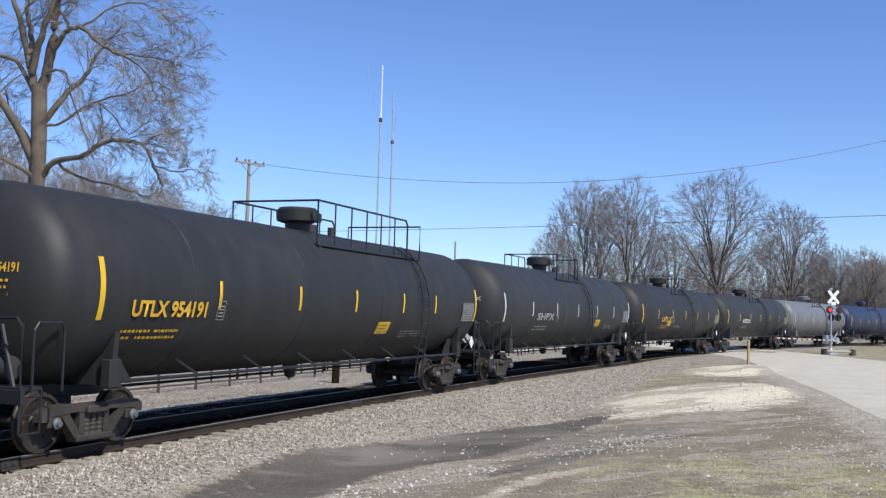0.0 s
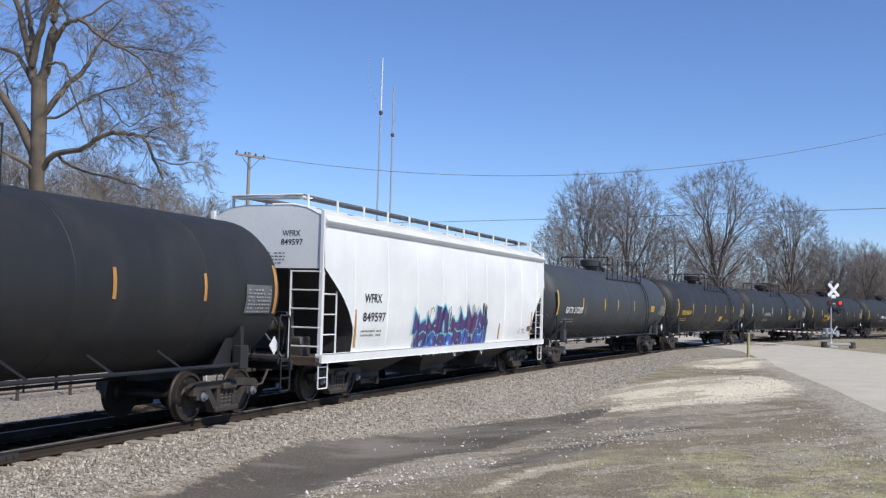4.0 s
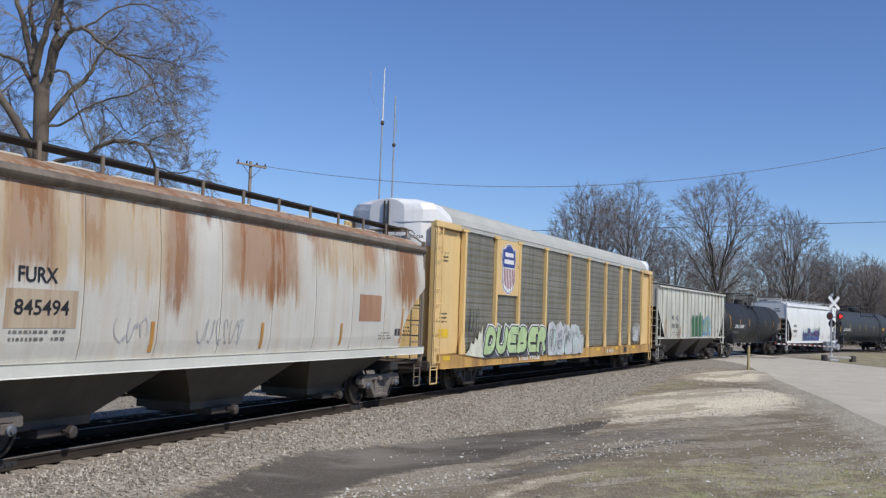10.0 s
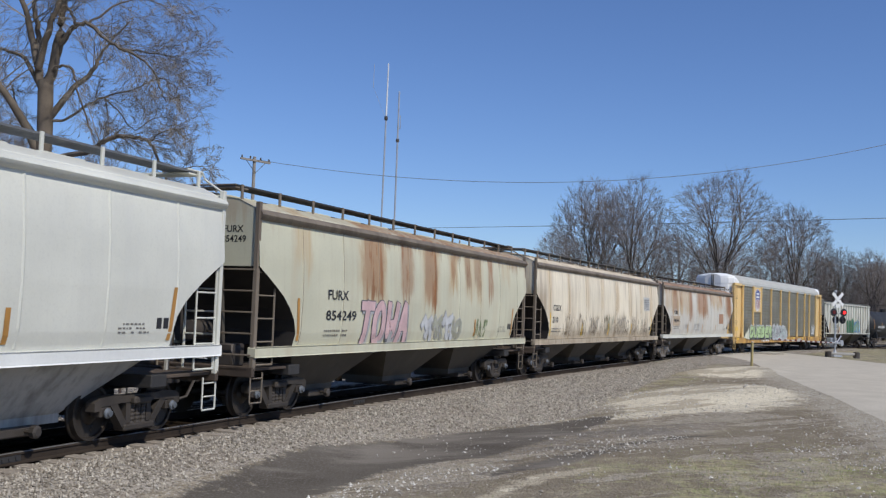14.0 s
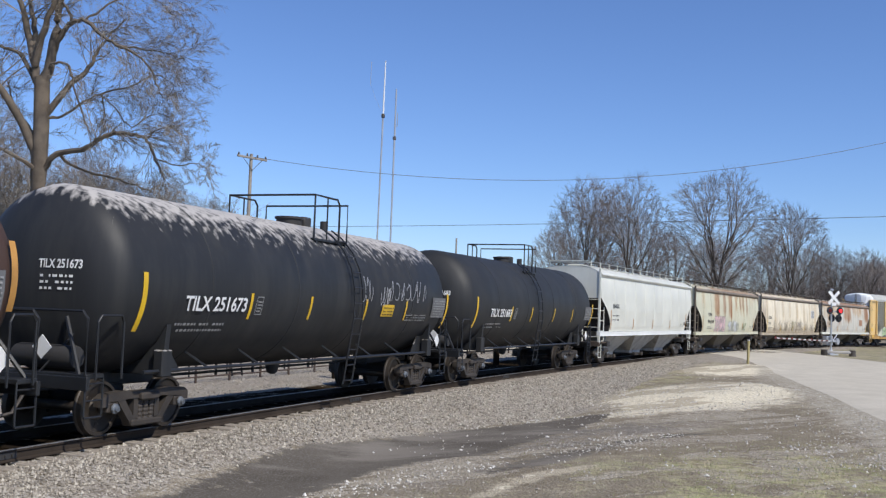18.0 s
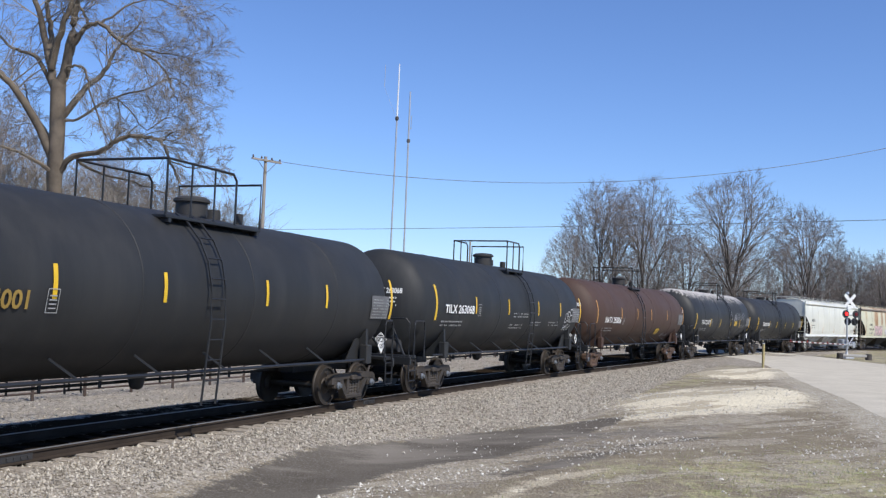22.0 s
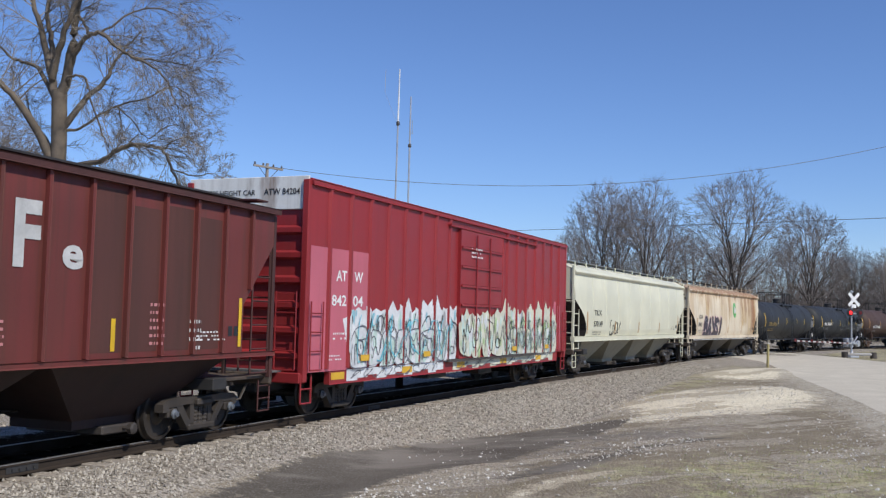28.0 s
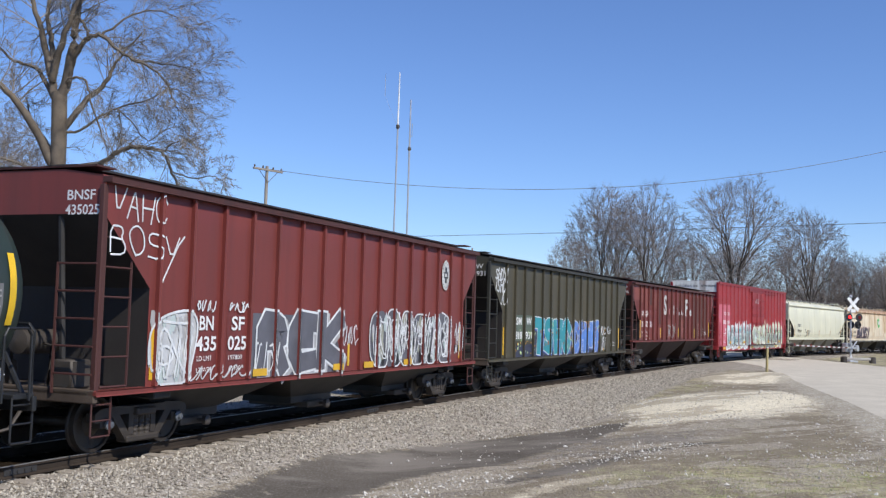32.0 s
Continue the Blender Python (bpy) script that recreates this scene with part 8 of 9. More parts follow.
def tree_thing(name, at, label, thick, thin, twig):
    ob = tagged(new(name, None), label, "tree")
    ob.empty_display_size = 0.5
    ob.matrix_basis = pose(*at)
    part("trunk", thick, DARKBARK if twig is DARKTWIG else BARK, ob, smooth=50)
    part("crown", thin, twig, ob)
    return ob


def bare_tree(name, at, height, label, seed, top=5, weep=0.0, stems=(), r=0.35, twig=TWIG, rate=1.0, spread=0.75, fork=0.35, fine=0.007, crown=None):
    """stems: direction, share of the height, share of the girth of each main limb above the fork."""
    rnd = random.Random(seed)
    w = Wood(rnd, crown)
    base = Vector((0, 0, -0.3))
    up = Vector((rnd.uniform(-0.03, 0.03), rnd.uniform(-0.03, 0.03), 1))
    knee = base + up * height * fork
    w.thick.tube([base, base + up * height * fork * 0.06, base + up * height * fork * 0.5, knee], [r * 1.5, r * 1.12, r * 0.95, r * 0.85], 10)
    for d, hs, gs, *lower in stems:
        w.limb(knee - up * (lower[0] if lower else rnd.uniform(0, 0.12)) * height * fork, Vector(d), height * hs, r * gs, 1, top, weep, spread, rate, fine)
    return tree_thing(name, at, label, w.thick, w.thin, twig)


def crowned_tree(name, at, fork, centre, half, count, label, seed, tip=0.0075, twig=None, low=0.05):
    """A tree that divides again and again until its twigs fill the rounded crown evenly."""
    rnd = random.Random(seed)
    thick, thin = Shape(), Shape()
    goals = []
    while len(goals) < count:
        d = Vector((rnd.gauss(0, 1), rnd.gauss(0, 1), rnd.gauss(0.25, 1))).normalized()
        k = rnd.uniform(0.80, 1.0) if rnd.random() < 0.62 else rnd.uniform(0.45, 0.8)
        k *= 1 + 0.09 * math.sin(5 * d.x + seed) * math.cos(4 * d.z + 3 * d.y)
        p = Vector((centre[0] + half[0] * d.x * k, centre[1] + half[1] * d.y * k, centre[2] + half[2] * d.z * k))
        if p.z - fork > low * half[2] + 0.22 * math.hypot(p.x, p.y):
            goals.append(p)

    def girth(n):
        return tip * n ** 0.47

    def grow(p, d, pts):
        n = len(pts)
        if n == 1:
            q = pts[0]
            thin.tube([p, p.lerp(q, 0.55) + Vector((rnd.uniform(-0.12, 0.12), rnd.uniform(-0.12, 0.12), rnd.uniform(-0.05, 0.15))), q], [tip * 1.1, tip, tip * 0.7], 3)
            out = (q - p).normalized()
            for _ in range(6):
                s = p.lerp(q, rnd.uniform(0.1, 1.0))
                e = s + (out + Vector((rnd.uniform(-0.9, 0.9), rnd.uniform(-0.9, 0.9), rnd.uniform(-0.2, 0.9)))).normalized() * rnd.uniform(0.4, 1.2)
                side = (e - s).orthogonal().normalized() * tip * 0.8
                thin.put([s + side, s - side * 0.5 + side.cross((e - s).normalized()), s - side * 0.5 - side.cross((e - s).normalized()), e], [(0, 1, 3), (1, 2, 3), (2, 0, 3)])
            return
        c = sum(pts, Vector()) / n
        way = c - p
        part_way = rnd.uniform(0.05, 0.12) if n > count / 7 else rnd.uniform(0.2, 0.34) if n > 12 else rnd.uniform(0.3, 0.5)
        go = (way.normalized() * 0.8 + d * 0.45 + Vector((rnd.uniform(-0.22, 0.22), rnd.uniform(-0.22, 0.22), rnd.uniform(-0.05, 0.22)))).normalized()
        q = p + go * way.length * part_way
        m = p.lerp(q, 0.5) + Vector((rnd.uniform(-0.04, 0.04), rnd.uniform(-0.04, 0.04), rnd.uniform(-0.04, 0.04))) * way.length * part_way
        r0, r1 = girth(n), girth(n * 0.8)
        (thick if n > 24 else thin).tube([p, m, q], [r0, (r0 + r1) / 2, r1], 7 if n > 200 else 5 if n > 24 else 3)
        a = rnd.choice(pts)
        a = max(pts, key=lambda g: (g - a).length_squared)
        b = max(pts, key=lambda g: (g - a).length_squared)
        one = [g for g in pts if (g - a).length_squared < (g - b).length_squared * rnd.uniform(0.8, 1.25)]
        two = [g for g in pts if g not in one] if n < 40 else None
        if two is None:
            mine = set(map(id, one))
            two = [g for g in pts if id(g) not in mine]
        for grp in (one, two):
            if grp:
                grow(q, go, grp)
    knee = Vector((0, 0, fork))
    r = girth(count)
    thick.tube([(0, 0, -0.4), (0, 0, 0.2), (0.03, 0, fork * 0.5), knee], [r * 1.5, r * 1.15, r * 1.05, r], 9)
    grow(knee, Vector((0, 0, 1)), goals)
    return tree_thing(name, at, label, thick, thin, twig)


def gz(x, y):
    return float(ground_z(np.array([x]), np.array([y]))[0])


FAN = [((0.25, 0.1, 1), 0.52, 0.6), ((-0.35, 0.2, 1), 0.5, 0.55), ((0.6, -0.2, 0.9), 0.46, 0.5), ((-0.7, -0.1, 0.85), 0.44, 0.48), ((0.05, -0.5, 0.9), 0.45, 0.45), ((0.1, 0.6, 0.9), 0.42, 0.4)]
# the great tree beyond the line: crooked boughs, each given by its bends, with drooping twigs
great = Wood(random.Random(5))


def bough(path, r0, r1, sprays, reach, first=0.25, weep=0.9):
    """A crooked bough through the given bends, with sprays of fine drooping twigs along it."""
    rnd = great.rnd
    pts = [Vector(p) for p in path]
    line = []
    for i in range(len(pts) - 1):
        a, b, c, d = pts[max(i - 1, 0)], pts[i], pts[i + 1], pts[min(i + 2, len(pts) - 1)]
        for k in range(4):
            t = k / 4
            line.append(0.5 * (2 * b + (c - a) * t + (2 * a - 5 * b + 4 * c - d) * t * t + (3 * b - a - 3 * c + d) * t ** 3) + Vector((rnd.uniform(-1, 1), rnd.uniform(-1, 1), rnd.uniform(-1, 1))) * 0.05)
    line.append(pts[-1])
    n = len(line) - 1
    great.thick.tube(line, [r0 + (r1 - r0) * i / n for i in range(n + 1)], 8 if r0 > 0.15 else 6)
    sprays = int(sprays * 1.1)
    for k in range(sprays):
        f = first + (1 - first) * (k + rnd.random()) / sprays
        i = min(int(f * n), n - 1)
        ax = (line[i + 1] - line[i]).normalized()
        side = ax.orthogonal().normalized()
        side.rotate(Matrix.Rotation(rnd.uniform(0, 2 * math.pi), 3, ax))
        great.limb(line[i].lerp(line[i + 1], f * n - i), (ax * 0.6 + side * rnd.uniform(0.6, 1.2) + Vector((0.25, 0, -0.05))).normalized(), reach * rnd.uniform(0.55, 1.15), max(0.014, (r0 + (r1 - r0) * f) * 0.3), 3, 5, weep * rnd.uniform(0.2, 1.1), 1.0, 1.05, 0.0056)


great.thick.tube([(0.1, 0, -0.4), (0.0, 0, 0.3), (-0.3, 0, 4), (-0.5, 0, 8.2), (-0.5, 0, 10.6), (-0.6, 0, 13.0)], [0.75, 0.5, 0.44, 0.38, 0.37, 0.36], 12)
bough([(-0.75, 0, 12.4), (-1.1, 0.1, 13.9), (-1.6, 0.2, 15.6), (-2.1, 0.2, 17.0), (-2.9, 0.3, 19.5), (-3.2, 0.2, 22.0)], 0.22, 0.06, 16, 2.2, 0.4)
bough([(-1.15, 0.1, 14.2), (-1.3, 0.5, 15.6), (-1.8, 0.9, 17.0), (-1.6, 1.4, 19.5), (-1.2, 1.8, 22.5)], 0.16, 0.05, 14, 2.2, 0.3)
bough([(-0.5, 0, 12.6), (-0.1, -0.2, 14.3), (0.1, -0.3, 15.7), (0.2, -0.3, 17.1), (0.8, -0.5, 20.0), (0.9, -0.6, 23.0)], 0.27, 0.06, 16, 2.2, 0.45)
bough([(-0.9, -0.1, 13.6), (-0.5, -0.5, 14.9), (-0.1, -0.8, 15.9), (0.4, -1.0, 17.1), (1.7, -1.4, 19.6), (2.7, -1.6, 21.3)], 0.19, 0.05, 16, 2.2, 0.35)
bough([(-0.8, 0, 12.6), (-1.8, 0.3, 14.1), (-2.5, 0.4, 14.4), (-3.4, 0.5, 14.8), (-5.0, 0.7, 16.2), (-6.4, 0.8, 16.0)], 0.12, 0.03, 20, 1.9)
bough([(-0.6, 0, 9.1), (-1.5, -0.4, 11.0), (-2.4, -0.7, 12.4), (-3.3, -1.0, 13.3), (-5.0, -1.4, 15.2), (-6.0, -1.6, 17.5)], 0.23, 0.06, 18, 2.2, 0.35)
bough([(-0.1, -0.1, 14.2), (0.5, -0.5, 15.2), (1.0, -0.8, 15.5), (1.7, -1.0, 15.6), (2.4, -1.1, 15.0), (3.3, -1.2, 14.4), (4.1, -1.2, 14.1), (4.8, -1.2, 13.5), (5.3, -1.2, 12.6), (5.6, -1.2, 12.0)], 0.14, 0.025, 34, 2.1, 0.35)
bough([(1.0, -0.8, 15.5), (0.75, -0.9, 16.2), (0.45, -1.0, 16.4), (0.25, -1.0, 15.9)], 0.09, 0.04, 3, 1.2)
bough([(3.3, -1.2, 14.4), (4.5, -1.0, 14.3), (5.4, -0.8, 14.2), (6.4, -0.7, 14.0)], 0.05, 0.015, 20, 1.9)
bough([(1.7, -1.0, 15.6), (2.6, -0.6, 16.5), (3.4, -0.3, 17.0), (4.6, 0.0, 17.0), (5.4, 0.2, 16.4)], 0.06, 0.015, 24, 2.2)
bough([(-0.35, 0, 11.1), (0.4, 0.3, 12.5), (1.3, 0.6, 13.5), (1.6, 0.8, 14.3), (2.1, 0.9, 15.2), (2.9, 1.2, 16.4)], 0.17, 0.03, 20, 2.0, 0.4)
bough([(-0.4, -0.1, 13.0), (0.0, -0.4, 13.6), (0.8, -0.7, 13.5), (1.1, -0.8, 13.1), (1.3, -0.9, 12.4), (2.0, -1.0, 10.7), (2.2, -1.0, 10.2)], 0.075, 0.03, 16, 1.6)
bough([(-0.3, 0, 11.0), (0.4, 0.2, 11.2), (1.2, 0.4, 11.9), (2.1, 0.6, 12.4), (3.4, 0.8, 12.9), (4.6, 0.9, 13.5), (5.6, 1.0, 13.0)], 0.075, 0.02, 28, 2.0)
bough([(2.1, 0.6, 12.4), (2.3, 0.6, 11.4), (2.4, 0.6, 10.2)], 0.04, 0.015, 8, 1.3)
bough([(2.1, 0.6, 12.4), (2.9, 0.7, 11.6), (3.6, 0.8, 10.9), (4.6, 0.9, 11.6), (5.4, 1.0, 11.4)], 0.04, 0.014, 18, 1.6)
bough([(-0.2, -0.1, 8.6), (0.5, -0.4, 9.3), (1.6, -0.7, 9.4), (2.4, -0.9, 9.8), (3.1, -1.0, 10.2), (4.2, -1.1, 10.2), (4.9, -1.2, 10.0), (5.2, -1.2, 9.5), (5.5, -1.2, 8.9), (5.9, -1.2, 8.1)], 0.15, 0.05, 26, 1.7, 0.3)
bough([(4.9, -1.2, 10.0), (5.5, -1.3, 10.5), (6.1, -1.3, 10.6), (6.6, -1.3, 10.2)], 0.04, 0.013, 10, 1.3)
bough([(5.4, -1.2, 9.1), (6.4, -1.1, 8.8), (7.2, -1.0, 9.0), (7.9, -1.0, 8.6)], 0.04, 0.013, 14, 1.3)
bough([(0.5, -0.4, 9.3), (1.2, 0.5, 8.7), (2.6, 1.2, 8.4), (4.0, 1.6, 8.0), (5.2, 1.8, 7.4)], 0.08, 0.02, 26, 1.7)
bough([(-0.4, 0, 9.6), (-1.3, 1.2, 10.4), (-2.6, 2.2, 11.6), (-3.6, 3.0, 13.4)], 0.12, 0.03, 16, 2.0)
bough([(-0.4, 0, 8.4), (-1.6, -1.4, 9.2), (-3.2, -2.2, 9.6), (-4.8, -2.6, 9.2)], 0.11, 0.02, 18, 1.8)
tree_thing("weeping_tree", (-19.1, 48, gz(-19.1, 48)), "large leafless tree with crooked boughs and drooping fine twigs", great.thick, great.thin, TWIG)
thicket = bare_tree("bare_tree", (-27, 62, gz(-27, 62)), 11, "small bare tree in the brush behind the line", 31, top=4, r=0.15, fork=0.12, stems=FAN, twig=TWIG, rate=1.1, fine=0.008)
for k, (x, y, sc) in enumerate(((-17.6, 66, 1.08), (-34, 58, 1.0), (-23.5, 70, 1.1), (-20.5, 76, 1.1), (-30, 74, 1.1), (-40, 66, 1.0), (-25.5, 55, 0.95), (-23.6, 53.5, 1.0), (-21.8, 58, 1.05), (-27.5, 52, 1.1), (-30, 60, 1.15), (-19.8, 60, 0.95), (-26, 64, 1.2))):
    copy_thing(thicket, pose(x, y, gz(x, y), 0, 0, 67 * k + 20) @ Matrix.Scale(sc, 4))
# the row beyond the crossing
broad = crowned_tree("bare_tree", (38.4, 140, -0.4), 4.6, (-0.2, 0, 14.4), (8.2, 7.5, 9.5), 2300, "broad leafless tree with a fanned rounded crown", 41, 0.0105, DARKTWIG)
stemmy = crowned_tree("bare_tree", (26.6, 144, -0.4), 2.0, (0, 0, 12.8), (6.8, 6.5, 10.3), 1900, "leafless tree dividing low into slender rising stems", 42, 0.0105, DARKTWIG)
leaning = crowned_tree("bare_tree", (49.3, 143, -0.4), 3.4, (0, 0, 11.4), (6.0, 6, 8.4), 2000, "leafless tree with spreading limbs and fine twigs", 44, 0.010, DARKTWIG)
for src, x, y, z, turn, sc in ((stemmy, 20.3, 147, -0.4, 130, 0.98), (stemmy, 33.0, 166, -0.4, 250, 0.86), (leaning, 58.3, 150, -0.4, 100, 0.72), (leaning, 66, 156, -0.4, 210, 0.64), (broad, 76, 176, -0.4, 77, 0.6), (stemmy, 88, 185, -0.4, 40, 0.6), (leaning, 44.5, 162, -0.4, 300, 0.86), (leaning, 15.8, 143, -0.4, 20, 0.76), (leaning, 54.0, 166, -0.4, 170, 0.85), (leaning, 61.5, 146, -0.4, 20, 0.7), (stemmy, 60, 158, -0.4, 10, 0.6), (broad, 64.5, 153, -0.4, 60, 0.54), (stemmy, 69, 150, -0.4, 95, 0.53), (leaning, 55.2, 153, -0.4, 240, 0.72), (stemmy, -32, 68, -0.5, 30, 0.72), (stemmy, -28.3, 66, -0.5, 150, 0.6), (stemmy, -37, 74, -0.5, 260, 0.8), (leaning, -25.2, 70, -0.5, 40, 0.66), (leaning, -21.8, 74, -0.5, 140, 0.6), (leaning, -18.6, 79, -0.5, 250, 0.55), (stemmy, -27.0, 78, -0.5, 80, 0.62), (broad, 70, 160, -0.4, 150, 0.52), (leaning, 79, 165, -0.4, 280, 0.62), (stemmy, 46, 175, -0.4, 120, 0.75), (leaning, 38.5, 170, -0.4, 60, 0.9), (stemmy, 23.6, 153, -0.4, 200, 1.02)):
    copy_thing(src, pose(x, y, z, 0, 0, turn) @ Matrix.Scale(sc, 4))


def far_wood(name, label, places, seed):
    """Woods too far off to tell the trees apart: many thin bare trees in one mass."""
    rnd = random.Random(seed)
    sh = Shape()
    for x, y, h in places:
        w = Wood(rnd)
        for d, hs, gs in FAN[:4]:
            w.limb(Vector((x, y, -0.5)), Vector(d), h * hs * 1.25, 0.2, 2, 4, 0, 0.6, 0.9, 0.018)
        sh.put(w.thick.v, w.thick.f).put(w.thin.v, w.thin.f)
    me = bpy.data.meshes.new(name)
    me.from_pydata(sh.v, [], sh.f)
    me.materials.append(DARKTWIG)
    return tagged(new(name, me), label, "woods", kind="stuff")


rw = random.Random(77)
far_wood("far_woods", "dense leafless woods beyond the road crossing", [(40 + rw.uniform(-18, 70), 165 + rw.uniform(-8, 40), rw.uniform(7.5, 13)) for _ in range(250)], 3)
far_wood("far_tree_line", "low leafless tree line in the distance", [(-60 + rw.uniform(0, 110), 215 + rw.uniform(-20, 30), rw.uniform(7, 12)) for _ in range(60)], 4)
far_wood("brush", "bare brush behind the large tree", [(-52 + rw.uniform(0, 36), 72 + rw.uniform(-8, 22), rw.uniform(4, 8)) for _ in range(40)], 6)

# ---------------------------------------------------------------- poles, wires, masts


def utility_pole(at, h, label, yaw):
    ob = tagged(new("utility_pole", None), label, "utility pole")
    ob.matrix_basis = pose(*at, 0, 0, yaw)
    part("pole", Shape().tube([(0, 0, -0.3), (0, 0, h * 0.5), (0, 0, h)], [0.15, 0.12, 0.095], 10), POLEWOOD, ob, smooth=50)
    for k, z in enumerate((h - 0.25, h - 0.95)):
        part("crossarm", Shape().box(-1.15, 1.15, -0.16, -0.05, z - 0.06, z + 0.06, 0.01), POLEWOOD, ob) if k == 0 or h > 12 else None
    br = Shape()
    for sg in (-1, 1):
        br.tube([(sg * 0.75, -0.13, h - 0.3), (0, -0.13, h - 1.0)], 0.02, 4)
    part("arm_brace", br, STEEL, ob)
    for x in (-1.05, -0.4, 0.4, 1.05):
        part("insulator", Shape().lathe([(h - 0.19, 0.02), (h - 0.15, 0.06), (h - 0.08, 0.05), (h - 0.02, 0.03)], 8, "z", (x, -0.1, 0)), STEEL, ob)
    return ob


utility_pole((-11.8, 60, gz(-11.8, 60)), 11.3, "weathered timber utility pole with one crossarm", 52)
utility_pole((28.9, 62, gz(28.9, 62)), 14.2, "timber utility pole with two crossarms by the road", 12)
far_pole = tagged(new("far_pole", None), "thin distant utility pole", "utility pole")
far_pole.matrix_basis = pose(1.7, 150, -0.4)
part("pole", Shape().tube([(0, 0, 0), (0, 0, 13.3)], 0.13, 8), POLEWOOD, far_pole)


CABLE = plain("weathered_cable", (0.14, 0.14, 0.15), 0.6, 0, 0.2, 4)


def wire(name, a, b, sag, r, label):
    a, b = Vector(a), Vector(b)
    pts = [a.lerp(b, k / 24) - Vector((0, 0, 4 * sag * (k / 24) * (1 - k / 24))) for k in range(25)]
    return tagged(part(name, Shape().tube(pts, r, 5), CABLE), label, "cable", "overhead cables")


wire("overhead_cable", (-11.6, 60, 10.95), (28.6, 61.9, 14.0), 2.0, 0.016, "thin dark cable sagging between two timber poles")
wire("overhead_cable", (-90, 150, 12.3), (28.9, 62, 9.1), 0.9, 0.02, "dark cable running to the distant poles")
wire("overhead_cable", (28.9, 62, 9.1), (60, 20, 9.5), 0.6, 0.02, "dark cable running past the road")
wire("overhead_cable", (28.6, 62, 14.0), (75, 130, 10), 1.2, 0.015, "thin cable leaving the pole by the road")

for k, (x, y, h, lab) in enumerate(((-7.5, 110, 29.9, "tall slender antenna mast with whip top"), (-6.25, 115, 27.9, "second slender antenna mast with thicker top"))):
    m = tagged(new("antenna_mast", None), lab, "antenna")
    m.matrix_basis = pose(x, y, -0.5, 0, 0.4 if k == 0 else 0, 0)
    part("mast", Shape().tube([(0, 0, 0), (0, 0, h * 0.79)], 0.10 if k == 0 else 0.11, 8), GALV, m)
    part("whip", Shape().tube([(0, 0, h * 0.79), (0, 0, h)], [0.10, 0.06] if k == 0 else [0.11, 0.09], 8), WHITE if k == 0 else GALV, m)
    part("clamp", Shape().lathe([(h * 0.785, 0.05), (h * 0.79, 0.2), (h * 0.80, 0.2), (h * 0.805, 0.05)], 8, "z"), STEEL, m)
    if k:
        part("dipole", Shape().tube([(0.0, 0, h * 0.845), (0.25, 0, h * 0.845), (0.25, 0, h * 0.9)], 0.05, 5), GALV, m)
    else:
        part("side_whip", Shape().tube([(-1.55, 0, h * 0.91), (-1.55, 0, h * 0.995)], 0.03, 5), GALV, m)
        part("side_arm", Shape().tube([(0, 0, h * 0.79), (-1.55, 0, h * 0.91)], 0.012, 4), GALV, m)

# ---------------------------------------------------------------- crossing signal and gate
RED = plain("red_reflective", (0.5, 0.02, 0.02), 0.4)
LENS_OFF, nt_off, b_off = node_mat("unlit_red_lens", 0.15)
b_off.inputs["Base Color"].default_value = (0.10, 0.008, 0.01, 1)
LENS_ON, nt_on, b_on = node_mat("lit_red_lens", 0.3)
b_on.inputs["Base Color"].default_value = (0.6, 0.03, 0.02, 1)
b_on.inputs["Emission Color"].default_value = (1.0, 0.012, 0.015, 1)
b_on.inputs["Emission Strength"].default_value = 2.5

SX, SY = 30.2, 78.0
sz = gz(SX, SY)
sig = tagged(new("crossing_signal", None), "railroad crossing signal with crossbuck, red lamps and mast", "crossing signal")
sig.matrix_basis = pose(SX - 0.15, SY, sz, 0, 0, 18)
part("mast", Shape().tube([(0, 0, 0), (0, 0, 4.95)], 0.065, 10), GALV, sig)
part("base", Shape().box(-0.4, 0.4, -0.4, 0.4, -0.2, 0.12, 0.03).lathe([(0.1, 0.2), (0.35, 0.14), (0.5, 0.09)], 12, "z"), GALV, sig)
for a in (45, -45):
    bl = part("crossbuck_blade", Shape().box(-0.68, 0.68, -0.02, 0.0, -0.125, 0.125, 0.008), WHITE, sig, at=pose(0, -0.26 - (0.025 if a > 0 else 0), 4.42, 0, a, 0))
part("track_count_sign", Shape().box(-0.22, 0.22, -0.30, -0.28, 3.78, 4.05, 0.01), WHITE, sig)
part("sign_bracket", Shape().tube([(0, 0, 4.42), (0, -0.27, 4.42)], 0.03, 6), GALV, sig)
part("lamp_arm", Shape().tube([(-0.6, -0.28, 3.35), (0.6, -0.28, 3.35)], 0.05, 8), GALV, sig)
part("arm_bracket", Shape().tube([(0, 0, 3.35), (0, -0.28, 3.35)], 0.05, 8), GALV, sig)
part("bell", Shape().lathe([(4.95, 0.05), (4.98, 0.13), (5.08, 0.12), (5.14, 0.04)], 12, "z"), GALV, sig)
LAMPS = []
